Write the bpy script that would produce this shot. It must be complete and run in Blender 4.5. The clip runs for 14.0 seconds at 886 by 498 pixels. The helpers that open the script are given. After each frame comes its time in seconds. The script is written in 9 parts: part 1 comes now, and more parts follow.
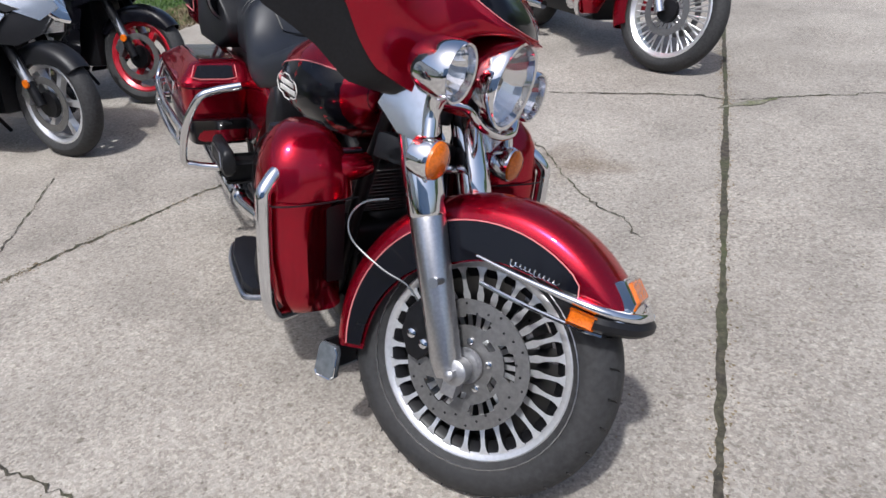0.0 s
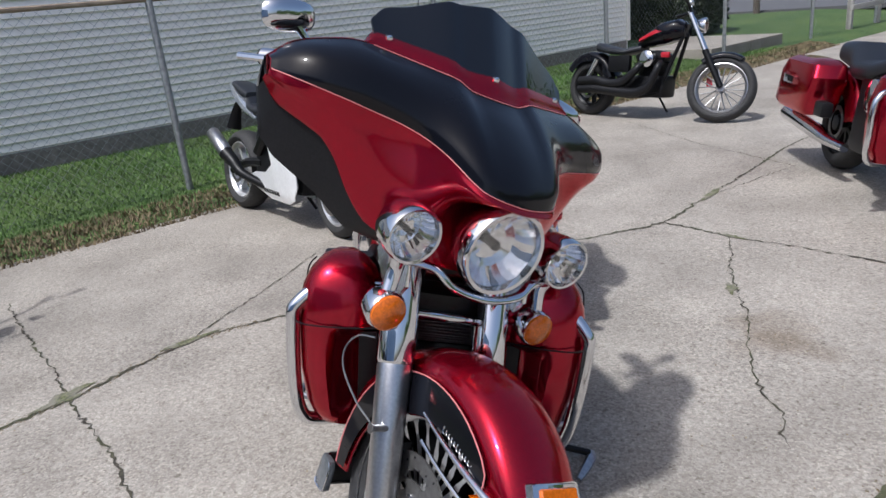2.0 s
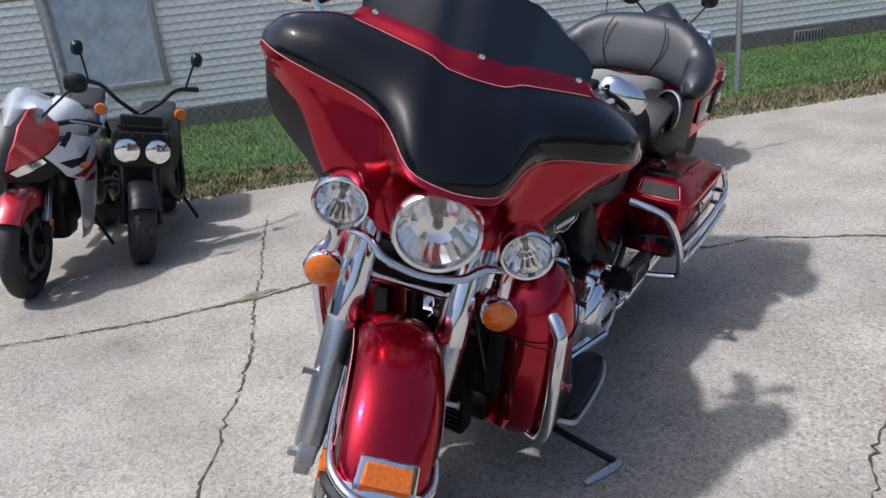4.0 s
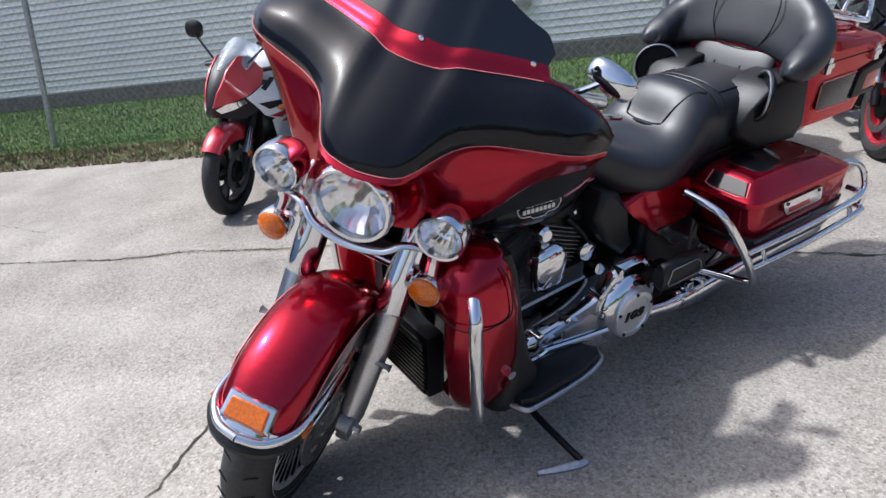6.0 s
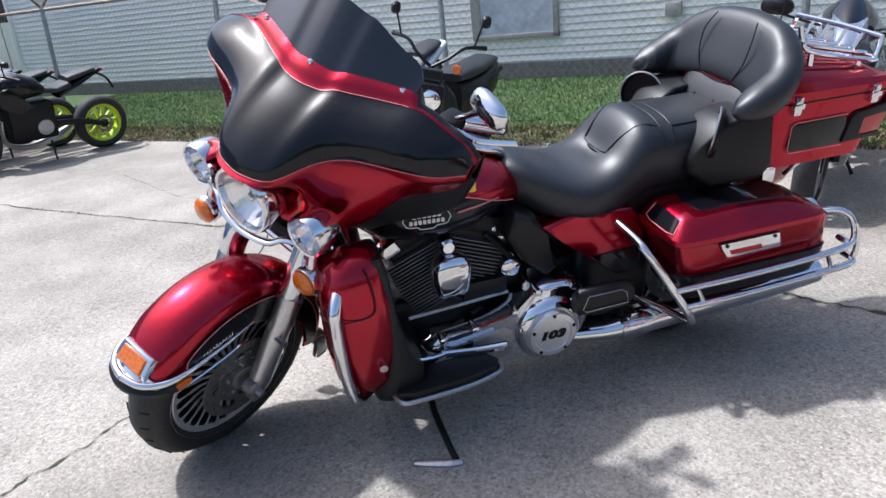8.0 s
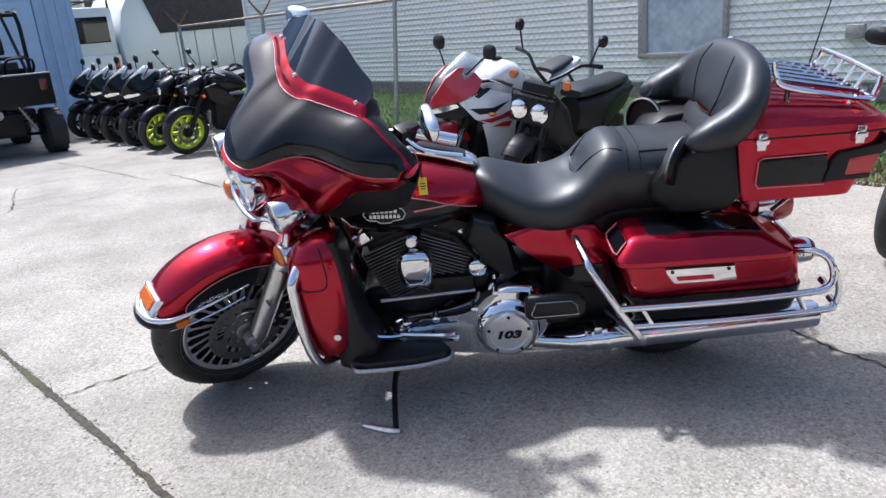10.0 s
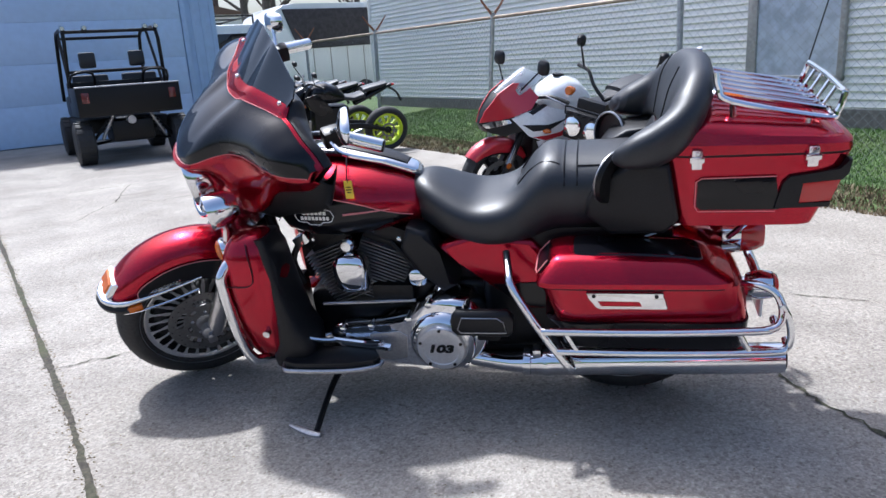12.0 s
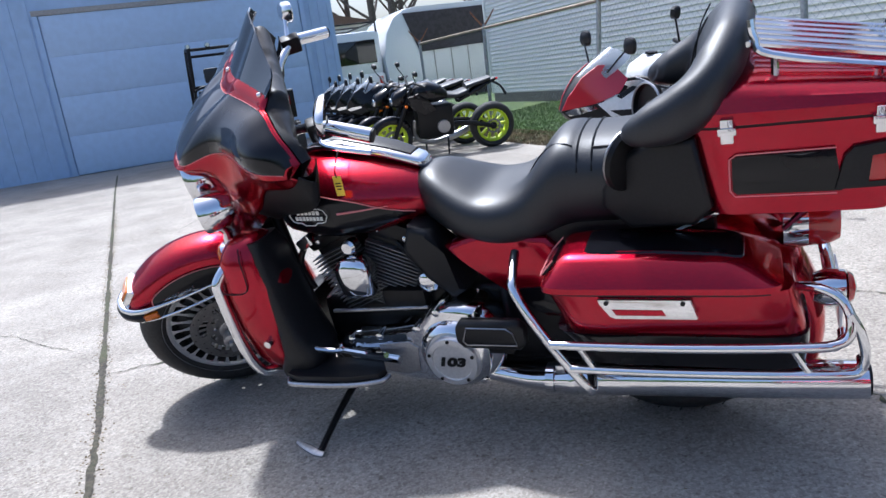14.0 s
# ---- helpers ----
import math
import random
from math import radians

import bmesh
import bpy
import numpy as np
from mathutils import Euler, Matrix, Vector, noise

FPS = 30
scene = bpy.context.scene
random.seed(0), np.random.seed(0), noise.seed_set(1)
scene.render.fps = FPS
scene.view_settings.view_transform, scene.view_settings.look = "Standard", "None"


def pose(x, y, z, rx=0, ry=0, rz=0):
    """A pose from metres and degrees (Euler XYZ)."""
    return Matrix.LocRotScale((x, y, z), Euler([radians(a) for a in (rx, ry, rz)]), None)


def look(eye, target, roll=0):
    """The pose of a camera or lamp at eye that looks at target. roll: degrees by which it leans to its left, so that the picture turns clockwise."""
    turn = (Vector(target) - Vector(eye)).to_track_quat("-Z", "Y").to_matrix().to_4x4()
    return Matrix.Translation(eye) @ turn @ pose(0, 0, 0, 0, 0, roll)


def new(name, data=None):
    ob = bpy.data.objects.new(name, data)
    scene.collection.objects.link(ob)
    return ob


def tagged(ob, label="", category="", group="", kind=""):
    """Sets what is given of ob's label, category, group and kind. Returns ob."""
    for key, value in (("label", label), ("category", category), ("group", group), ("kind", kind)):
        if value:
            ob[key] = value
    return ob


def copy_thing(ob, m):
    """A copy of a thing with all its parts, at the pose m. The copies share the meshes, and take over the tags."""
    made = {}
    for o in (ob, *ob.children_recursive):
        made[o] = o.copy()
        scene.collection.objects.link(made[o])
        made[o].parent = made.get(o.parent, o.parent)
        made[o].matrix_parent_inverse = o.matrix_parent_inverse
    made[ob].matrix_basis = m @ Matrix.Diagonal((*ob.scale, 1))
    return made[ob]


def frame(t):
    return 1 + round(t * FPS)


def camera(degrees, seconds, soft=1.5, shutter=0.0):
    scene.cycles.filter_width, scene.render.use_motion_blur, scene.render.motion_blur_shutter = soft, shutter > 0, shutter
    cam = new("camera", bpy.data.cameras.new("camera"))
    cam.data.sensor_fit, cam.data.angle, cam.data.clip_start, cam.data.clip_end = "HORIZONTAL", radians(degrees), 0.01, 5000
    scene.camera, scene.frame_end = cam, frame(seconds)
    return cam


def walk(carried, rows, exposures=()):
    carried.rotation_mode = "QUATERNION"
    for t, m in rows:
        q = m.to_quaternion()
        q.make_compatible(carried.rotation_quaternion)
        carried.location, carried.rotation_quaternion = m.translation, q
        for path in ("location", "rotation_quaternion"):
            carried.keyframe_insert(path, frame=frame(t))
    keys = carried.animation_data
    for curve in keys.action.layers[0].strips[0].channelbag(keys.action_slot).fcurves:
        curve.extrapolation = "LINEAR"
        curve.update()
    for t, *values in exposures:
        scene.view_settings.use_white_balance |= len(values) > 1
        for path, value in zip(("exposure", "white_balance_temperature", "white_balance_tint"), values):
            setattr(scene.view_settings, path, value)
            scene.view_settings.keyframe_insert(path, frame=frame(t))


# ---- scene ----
cam = camera(64.0, 14.0)
PATH = [
    (0, (1.112, -0.51, 1.355), (-0.507, 0.117, 0.362), -5.4),
    (0.5, (1.123, -0.288, 1.355), (-0.603, 0.126, 0.434), -4.6),
    (1, (1.189, -0.073, 1.387), (-0.63, 0.088, 0.571), -5.8),
    (1.5, (1.256, 0.115, 1.406), (-0.604, 0.03, 0.675), -6.0),
    (2, (1.213, 0.295, 1.403), (-0.658, 0.024, 0.75), -6.1),
    (2.5, (1.158, 0.485, 1.424), (-0.699, 0.004, 0.857), -6.1),
    (3, (1.139, 0.725, 1.406), (-0.642, -0.035, 0.906), -7.0),
    (3.5, (1.079, 0.915, 1.372), (-0.572, -0.051, 0.788), -6.8),
    (4, (0.931, 1.103, 1.373), (-0.577, -0.019, 0.69), -6.5),
    (4.2, (0.868, 1.161, 1.362), (-0.584, -0.039, 0.69), -7.2),
    (6.3, (0.266, 1.829, 1.36), (-0.548, 0.148, 0.644), -7.0),
    (6.5, (0.203, 1.913, 1.375), (-0.55, 0.198, 0.676), -6.7),
    (7, (0.038, 2.043, 1.37), (-0.63, 0.282, 0.697), -6.4),
    (7.5, (-0.174, 2.104, 1.357), (-0.712, 0.309, 0.66), -6.1),
    (8, (-0.342, 2.197, 1.362), (-0.766, 0.365, 0.681), -6.1),
    (8.2, (-0.418, 2.265, 1.368), (-0.779, 0.41, 0.716), -5.8),
    (10.3, (-1.183, 2.568, 1.33), (-0.976, 0.673, 0.725), -4.6),
    (10.5, (-1.242, 2.562, 1.315), (-0.982, 0.683, 0.682), -4.5),
    (11, (-1.425, 2.499, 1.302), (-1.041, 0.653, 0.634), -4.5),
    (11.5, (-1.589, 2.446, 1.279), (-1.161, 0.592, 0.663), -4.3),
    (12, (-1.767, 2.428, 1.243), (-1.263, 0.565, 0.717), -3.8),
    (12.5, (-1.863, 2.339, 1.192), (-1.32, 0.489, 0.662), -5.5),
    (13, (-1.921, 2.198, 1.169), (-1.343, 0.354, 0.656), -7.1),
    (13.5, (-2.006, 2.092, 1.151), (-1.315, 0.278, 0.673), -9.3),
    (14, (-2.07, 2.033, 1.135), (-1.2, 0.3, 0.644), -7.9),
]
EXPOSURES = [(0.0, -0.03, 5960, 10), (2.0, -0.13, 5910, 10), (2.6, 0.02, 5860, 10), (4.0, 0.04, 5860, 10), (6.5, 0.34, 5810, 10), (8.0, 0.5, 5760, 10), (10.5, 0.55, 5710, 10), (14.0, 0.57, 5560, 10)]
walk(cam, [(t, look(eye, target, roll)) for t, eye, target, roll in PATH], EXPOSURES)

# ---- light ----
world = bpy.data.worlds.new("sky")
scene.world = world
world.use_nodes = True
SUN_EL, SUN_AZ = 62.0, -42.0          # height and compass turn of the sun, degrees
wn = world.node_tree.nodes
sky = wn.new("ShaderNodeTexSky")
sky.sky_type, sky.sun_disc = "NISHITA", False
sky.sun_elevation, sky.sun_rotation = radians(SUN_EL), radians(90 - SUN_AZ)
sky.air_density, sky.dust_density, sky.ozone_density = 1.0, 5.0, 1.5
wn["Background"].inputs[1].default_value = 0.148
world.node_tree.links.new(sky.outputs[0], wn["Background"].inputs[0])
sun_data = bpy.data.lights.new("sun", "SUN")
sun_data.energy, sun_data.angle, sun_data.color = 4.05, radians(2.4), (1.0, 0.965, 0.915)
sun = new("sun", sun_data)
sun_way = Vector((math.cos(radians(SUN_EL)) * math.cos(radians(SUN_AZ)), math.cos(radians(SUN_EL)) * math.sin(radians(SUN_AZ)), math.sin(radians(SUN_EL))))
sun.matrix_world = look(sun_way * 30, (0, 0, 0))
scene.view_settings.exposure = 0.0

# ---- materials ----
def material(name, colour, rough=0.5, metal=0.0, coat=0.0, grain=0.0, scale=40.0, bump=0.0, spread=0.15, big=0.0, big_scale=2.0, second=None, transmission=0.0, emit=0.0, spec=0.5, coat_rough=0.03, rough_var=0.0, bdist=0.002):
    """A surface: base colour, with fine grain and large blotches in colour, roughness and relief."""
    m = bpy.data.materials.new(name)
    m.use_nodes = True
    nt = m.node_tree
    b = nt.nodes["Principled BSDF"]
    b.inputs["Roughness"].default_value, b.inputs["Metallic"].default_value = rough, metal
    b.inputs["Coat Weight"].default_value, b.inputs["Coat Roughness"].default_value = coat, coat_rough
    b.inputs["Transmission Weight"].default_value = transmission
    b.inputs["Specular IOR Level"].default_value = spec
    b.inputs["Base Color"].default_value = (*colour, 1)
    geo = nt.nodes.new("ShaderNodeTexCoord")
    out = None
    if grain or big or second or rough_var:
        fine = nt.nodes.new("ShaderNodeTexNoise")
        fine.inputs["Scale"].default_value, fine.inputs["Detail"].default_value = scale, 6
        nt.links.new(geo.outputs["Object"], fine.inputs["Vector"])
        wide = nt.nodes.new("ShaderNodeTexNoise")
        wide.inputs["Scale"].default_value, wide.inputs["Detail"].default_value = big_scale, 4
        nt.links.new(geo.outputs["Object"], wide.inputs["Vector"])
        ramp = nt.nodes.new("ShaderNodeValToRGB")
        lo = tuple(max(0, c * (1 - grain)) for c in colour)
        hi = tuple(min(1, c * (1 + grain)) for c in colour)
        ramp.color_ramp.elements[0].position, ramp.color_ramp.elements[1].position = 0.5 - spread, 0.5 + spread
        ramp.color_ramp.elements[0].color, ramp.color_ramp.elements[1].color = (*lo, 1), (*hi, 1)
        nt.links.new(fine.outputs["Fac"], ramp.inputs["Fac"])
        mix = nt.nodes.new("ShaderNodeMix")
        mix.data_type = "RGBA"
        wr = nt.nodes.new("ShaderNodeMapRange")
        wr.inputs["From Min"].default_value, wr.inputs["From Max"].default_value = 0.4, 0.65
        wr.inputs["To Max"].default_value = big
        nt.links.new(wide.outputs["Fac"], wr.inputs["Value"])
        nt.links.new(wr.outputs["Result"], mix.inputs["Factor"])
        nt.links.new(ramp.outputs["Color"], mix.inputs["A"])
        mix.inputs["B"].default_value = (*(second or tuple(c * 0.6 for c in colour)), 1)
        nt.links.new(mix.outputs["Result"], b.inputs["Base Color"])
        if rough_var:
            rr = nt.nodes.new("ShaderNodeMapRange")
            rr.inputs["To Min"].default_value, rr.inputs["To Max"].default_value = max(0.02, rough - rough_var), min(1, rough + rough_var)
            nt.links.new(wide.outputs["Fac"], rr.inputs["Value"])
            nt.links.new(rr.outputs["Result"], b.inputs["Roughness"])
        if bump:
            bp = nt.nodes.new("ShaderNodeBump")
            bp.inputs["Strength"].default_value, bp.inputs["Distance"].default_value = bump, bdist
            nt.links.new(fine.outputs["Fac"], bp.inputs["Height"])
            nt.links.new(bp.outputs["Normal"], b.inputs["Normal"])
    return m


def flaked(name, colour, deep):
    """Candy paint: metal flakes under a clear coat."""
    m = material(name, colour, 0.24, 0.85, 0.7, coat_rough=0.02)
    nt = m.node_tree
    b = nt.nodes["Principled BSDF"]
    b.inputs["Specular Tint"].default_value = (1.0, 0.12, 0.22, 1)
    geo = nt.nodes.new("ShaderNodeTexCoord")
    v = nt.nodes.new("ShaderNodeTexVoronoi")
    v.inputs["Scale"].default_value = 900
    nt.links.new(geo.outputs["Object"], v.inputs["Vector"])
    mix = nt.nodes.new("ShaderNodeMix")
    mix.data_type = "RGBA"
    mix.inputs["A"].default_value, mix.inputs["B"].default_value = (*deep, 1), (*colour, 1)
    nt.links.new(v.outputs["Color"], mix.inputs["Factor"])
    nt.links.new(mix.outputs["Result"], b.inputs["Base Color"])
    return m


RED = flaked("candy_red_paint", (0.44, 0.0045, 0.026), (0.24, 0.0025, 0.013))
RED.node_tree.nodes["Principled BSDF"].inputs["Coat IOR"].default_value = 1.42
BLACK = material("black_pearl_paint", (0.004, 0.004, 0.006), 0.28, 0.0, 1.0, rough_var=0.04, big_scale=6, coat_rough=0.03, spec=0.06)
BLACK.node_tree.nodes["Principled BSDF"].inputs["Coat IOR"].default_value = 1.34
STRIPE = material("pale_red_pinstripe", (0.62, 0.2, 0.2), 0.4)
CHROME = material("chrome", (0.72, 0.73, 0.75), 0.07, 1.0, rough_var=0.03, big_scale=14)
STEEL = material("brushed_steel", (0.42, 0.42, 0.43), 0.34, 1.0, grain=0.12, scale=90, rough_var=0.08)
DISCSTEEL = material("worn_disc_steel", (0.2, 0.195, 0.19), 0.44, 0.8, grain=0.12, scale=90, rough_var=0.08)
RAIL = material("rust_stained_rail", (0.3, 0.25, 0.19), 0.6, 0.4, grain=0.25, scale=12, big=0.5, big_scale=2.5, second=(0.22, 0.15, 0.1))
ALLOY = material("cast_alloy", (0.36, 0.36, 0.37), 0.42, 0.85, grain=0.1, scale=120, rough_var=0.1)
POLISHED = material("polished_cast_alloy", (0.66, 0.66, 0.67), 0.3, 0.7, grain=0.06, scale=120, rough_var=0.08)
FORKMETAL = material("brushed_fork_alloy", (0.5, 0.5, 0.51), 0.3, 1.0, grain=0.08, scale=140, rough_var=0.08)
DARKMETAL = material("black_engine_enamel", (0.006, 0.006, 0.007), 0.4, 0.0, grain=0.3, scale=60, rough_var=0.1, spec=0.24)
FIN = material("machined_fin_edge", (0.2, 0.195, 0.19), 0.4, 0.6, grain=0.15, scale=100)
RUBBER = material("tyre_rubber", (0.021, 0.021, 0.022), 0.72, grain=0.35, scale=70, bump=0.25, big=0.35, big_scale=5, second=(0.032, 0.03, 0.029))
PLASTIC = material("black_plastic", (0.008, 0.008, 0.0095), 0.43, grain=0.2, scale=150, bump=0.15, spec=0.3)
LEATHER = material("black_vinyl", (0.011, 0.0125, 0.0165), 0.45, grain=0.25, scale=260, bump=0.3, rough_var=0.07, bdist=0.001, spec=0.55)
AMBER = material("amber_lens", (0.56, 0.12, 0.003), 0.2, coat=0.5, grain=0.18, scale=160)
DIMLENS = material("dark_red_lens", (0.1, 0.006, 0.008), 0.2, coat=0.4)
TINTED = material("grey_tinted_plastic", (0.09, 0.1, 0.11), 0.2, coat=0.6, grain=0.15, scale=60)
REDLENS = material("red_lens", (0.45, 0.01, 0.012), 0.15, coat=0.6)
SATIN = material("satin_chrome", (0.86, 0.86, 0.86), 0.2, 1.0, grain=0.04, scale=60, rough_var=0.05)
REFLECTOR = material("lamp_reflector", (0.88, 0.89, 0.9), 0.06, 1.0)
SMOKE = material("smoked_windscreen", (0.004, 0.0045, 0.006), 0.12, coat=1.0, rough_var=0.03, spec=0.2)
def clear_pane():
    """Thin clear glass: lets light through and mirrors a little."""
    m = bpy.data.materials.new("thin_clear_glass")
    m.use_nodes = True
    nt = m.node_tree
    nt.nodes.remove(nt.nodes["Principled BSDF"])
    a, g, x, f = (nt.nodes.new(k) for k in ("ShaderNodeBsdfTransparent", "ShaderNodeBsdfGlossy", "ShaderNodeMixShader", "ShaderNodeValue"))
    g.inputs["Roughness"].default_value = 0.03
    f.outputs[0].default_value = 0.06
    nt.links.new(f.outputs[0], x.inputs[0])
    nt.links.new(a.outputs[0], x.inputs[1])
    nt.links.new(g.outputs[0], x.inputs[2])
    nt.links.new(x.outputs[0], nt.nodes["Material Output"].inputs["Surface"])
    return m


CLEAR = clear_pane()
CLEARSCREEN = material("clear_acrylic_screen", (0.75, 0.78, 0.82), 0.1, coat=0.6, transmission=0.7, grain=0.1, scale=6)
WHITE = material("white_paint", (0.78, 0.79, 0.8), 0.3, coat=0.8, grain=0.04)
SILVERPAINT = material("silver_paint", (0.5, 0.53, 0.57), 0.25, 0.8, 0.8, grain=0.06, scale=300)
LIME = material("lime_wheel_paint", (0.55, 0.68, 0.02), 0.4, coat=0.3)
PLAINRED = material("red_paint", (0.5, 0.015, 0.03), 0.3, 0.3, 1.0)
BADGE = material("silver_badge_enamel", (0.7, 0.68, 0.64), 0.4, 0.2, grain=0.05)
YELLOW = material("yellow_tag_card", (0.85, 0.62, 0.05), 0.6)

def concrete_material():
    m = material("weathered_concrete", (0.42, 0.4, 0.365), 0.86)
    nt = m.node_tree
    b = nt.nodes["Principled BSDF"]
    co = nt.nodes.new("ShaderNodeTexCoord").outputs["Object"]
    def noise_at(scale, detail):
        n = nt.nodes.new("ShaderNodeTexNoise")
        n.inputs["Scale"].default_value, n.inputs["Detail"].default_value = scale, detail
        nt.links.new(co, n.inputs["Vector"])
        return n.outputs["Fac"]
    def ramp_of(fac, p0, p1, c0, c1):
        r = nt.nodes.new("ShaderNodeValToRGB")
        r.color_ramp.elements[0].position, r.color_ramp.elements[1].position = p0, p1
        r.color_ramp.elements[0].color, r.color_ramp.elements[1].color = (*c0, 1), (*c1, 1)
        nt.links.new(fac, r.inputs["Fac"])
        return r.outputs["Color"]
    def mult(a, c, f=1.0):
        x = nt.nodes.new("ShaderNodeMix")
        x.data_type, x.blend_type = "RGBA", "MULTIPLY"
        x.inputs["Factor"].default_value = f
        nt.links.new(a, x.inputs["A"])
        nt.links.new(c, x.inputs["B"])
        return x.outputs["Result"]
    base = ramp_of(noise_at(0.55, 5), 0.32, 0.7, (0.268, 0.248, 0.222), (0.358, 0.336, 0.304))
    blot = ramp_of(noise_at(2.3, 6), 0.3, 0.62, (0.78, 0.77, 0.76), (1.04, 1.03, 1.02))
    speck = nt.nodes.new("ShaderNodeTexVoronoi")
    speck.inputs["Scale"].default_value = 135
    nt.links.new(co, speck.inputs["Vector"])
    stones = ramp_of(speck.outputs["Color"], 0.08, 0.9, (0.72, 0.69, 0.66), (1.17, 1.16, 1.14))
    fine = ramp_of(noise_at(260, 3), 0.3, 0.7, (0.8, 0.8, 0.8), (1.15, 1.15, 1.15))
    pits = ramp_of(noise_at(34, 5), 0.31, 0.38, (0.5, 0.47, 0.44), (1, 1, 1))
    dots = nt.nodes.new("ShaderNodeTexVoronoi")
    dots.inputs["Scale"].default_value = 22
    nt.links.new(co, dots.inputs["Vector"])
    holes = ramp_of(dots.outputs["Distance"], 0.07, 0.13, (0.45, 0.42, 0.4), (1, 1, 1))
    flecks = nt.nodes.new("ShaderNodeTexVoronoi")
    flecks.inputs["Scale"].default_value = 47
    nt.links.new(co, flecks.inputs["Vector"])
    pale = ramp_of(flecks.outputs["Distance"], 0.12, 0.2, (1.3, 1.3, 1.28), (1, 1, 1))
    oil = ramp_of(noise_at(1.1, 3), 0.24, 0.34, (0.6, 0.58, 0.56), (1, 1, 1))
    total = mult(mult(mult(mult(mult(base, blot), stones, 1.0), fine, 0.8), pits, 0.7), oil, 0.8)
    total = mult(mult(total, holes, 0.8), pale, 0.8)
    # exposed aggregate: pale and dark chips, thicker in worn areas
    chips = nt.nodes.new("ShaderNodeTexVoronoi")
    chips.inputs["Scale"].default_value = 88
    nt.links.new(co, chips.inputs["Vector"])
    worn = ramp_of(noise_at(1.7, 4), 0.38, 0.6, (0.35, 0.35, 0.35), (1, 1, 1))
    for lo, hi, c0, c1 in ((0.66, 0.72, (1, 1, 1), (1.2, 1.195, 1.18)), (0.24, 0.3, (0.78, 0.775, 0.77), (1, 1, 1))):
        x = nt.nodes.new("ShaderNodeMix")
        x.data_type, x.blend_type = "RGBA", "MULTIPLY"
        nt.links.new(worn, x.inputs["Factor"])
        nt.links.new(total, x.inputs["A"])
        nt.links.new(ramp_of(chips.outputs["Color"], lo, hi, c0, c1), x.inputs["B"])
        total = x.outputs["Result"]
    for (x, y), size, tint in (((-1.48, 1.21), 0.2, (0.66, 0.6, 0.54)), ((2.3, 1.1), 0.12, (0.8, 0.76, 0.72)), ((-3.4, -0.6), 0.25, (0.78, 0.75, 0.72))):
        far = nt.nodes.new("ShaderNodeVectorMath")
        far.operation = "DISTANCE"
        nt.links.new(co, far.inputs[0])
        far.inputs[1].default_value = (x, y, 0)
        rough_edge = nt.nodes.new("ShaderNodeMath")
        rough_edge.operation = "MULTIPLY_ADD"
        rough_edge.inputs[1].default_value, rough_edge.inputs[2].default_value = -0.5, 0.25
        nt.links.new(noise_at(5, 5), rough_edge.inputs[0])
        add = nt.nodes.new("ShaderNodeMath")
        nt.links.new(far.outputs["Value"], add.inputs[0])
        nt.links.new(rough_edge.outputs[0], add.inputs[1])
        total = mult(total, ramp_of(add.outputs[0], size * 0.2, size * 1.2, tint, (1, 1, 1)))
    nt.links.new(total, b.inputs["Base Color"])
    bp = nt.nodes.new("ShaderNodeBump")
    bp.inputs["Strength"].default_value, bp.inputs["Distance"].default_value = 0.5, 0.004
    nt.links.new(noise_at(110, 4), bp.inputs["Height"])
    nt.links.new(bp.outputs["Normal"], b.inputs["Normal"])
    return m


CONCRETE = concrete_material()
GRASSMAT = material("lawn_soil_and_grass", (0.042, 0.08, 0.018), 0.9, grain=0.5, scale=30, bump=0.6, big=0.6, big_scale=1.2, second=(0.085, 0.12, 0.03), bdist=0.02)
BLADE = material("grass_blades", (0.072, 0.15, 0.024), 0.65, grain=0.35, scale=3, big=0.5, big_scale=0.9, second=(0.095, 0.12, 0.03))
DRYGRASS = material("dry_leaves_and_straw", (0.2, 0.155, 0.09), 0.9, grain=0.5, scale=8, big=0.4, second=(0.1, 0.07, 0.045))
MOSS = material("mossy_crumbs", (0.1, 0.105, 0.05), 0.95, grain=0.6, scale=90, bump=0.7, big=0.8, big_scale=14, second=(0.2, 0.185, 0.155), bdist=0.004)
DIRT = material("crack_dirt", (0.05, 0.042, 0.032), 0.95, grain=0.5, scale=50, big=0.5, big_scale=3, second=(0.07, 0.085, 0.03))
SIDING = material("vinyl_siding_pale_grey", (0.88, 0.855, 0.81), 0.5, grain=0.04, scale=20, bump=0.1, big=0.25, big_scale=0.8, second=(0.82, 0.79, 0.74))
FOUNDATION = material("foundation_block", (0.2, 0.185, 0.17), 0.9, grain=0.25, scale=25, bump=0.4, big=0.4, second=(0.15, 0.138, 0.127))
GALV = material("galvanised_steel", (0.38, 0.4, 0.41), 0.5, 0.7, grain=0.2, scale=30, big=0.3, second=(0.3, 0.3, 0.3))
RUST = material("rusty_iron", (0.25, 0.11, 0.06), 0.85, grain=0.4, scale=40)
BLUEWALL = material("pale_blue_painted_panel", (0.42, 0.55, 0.74), 0.6, grain=0.05, scale=6, big=0.35, big_scale=0.7, second=(0.36, 0.49, 0.69))
BLUEDOOR = material("pale_blue_door_panel", (0.5, 0.63, 0.82), 0.5, grain=0.04, scale=8, big=0.3, big_scale=0.6, second=(0.45, 0.58, 0.78))
TRIM = material("grey_trim", (0.36, 0.34, 0.32), 0.7, grain=0.15, scale=30)
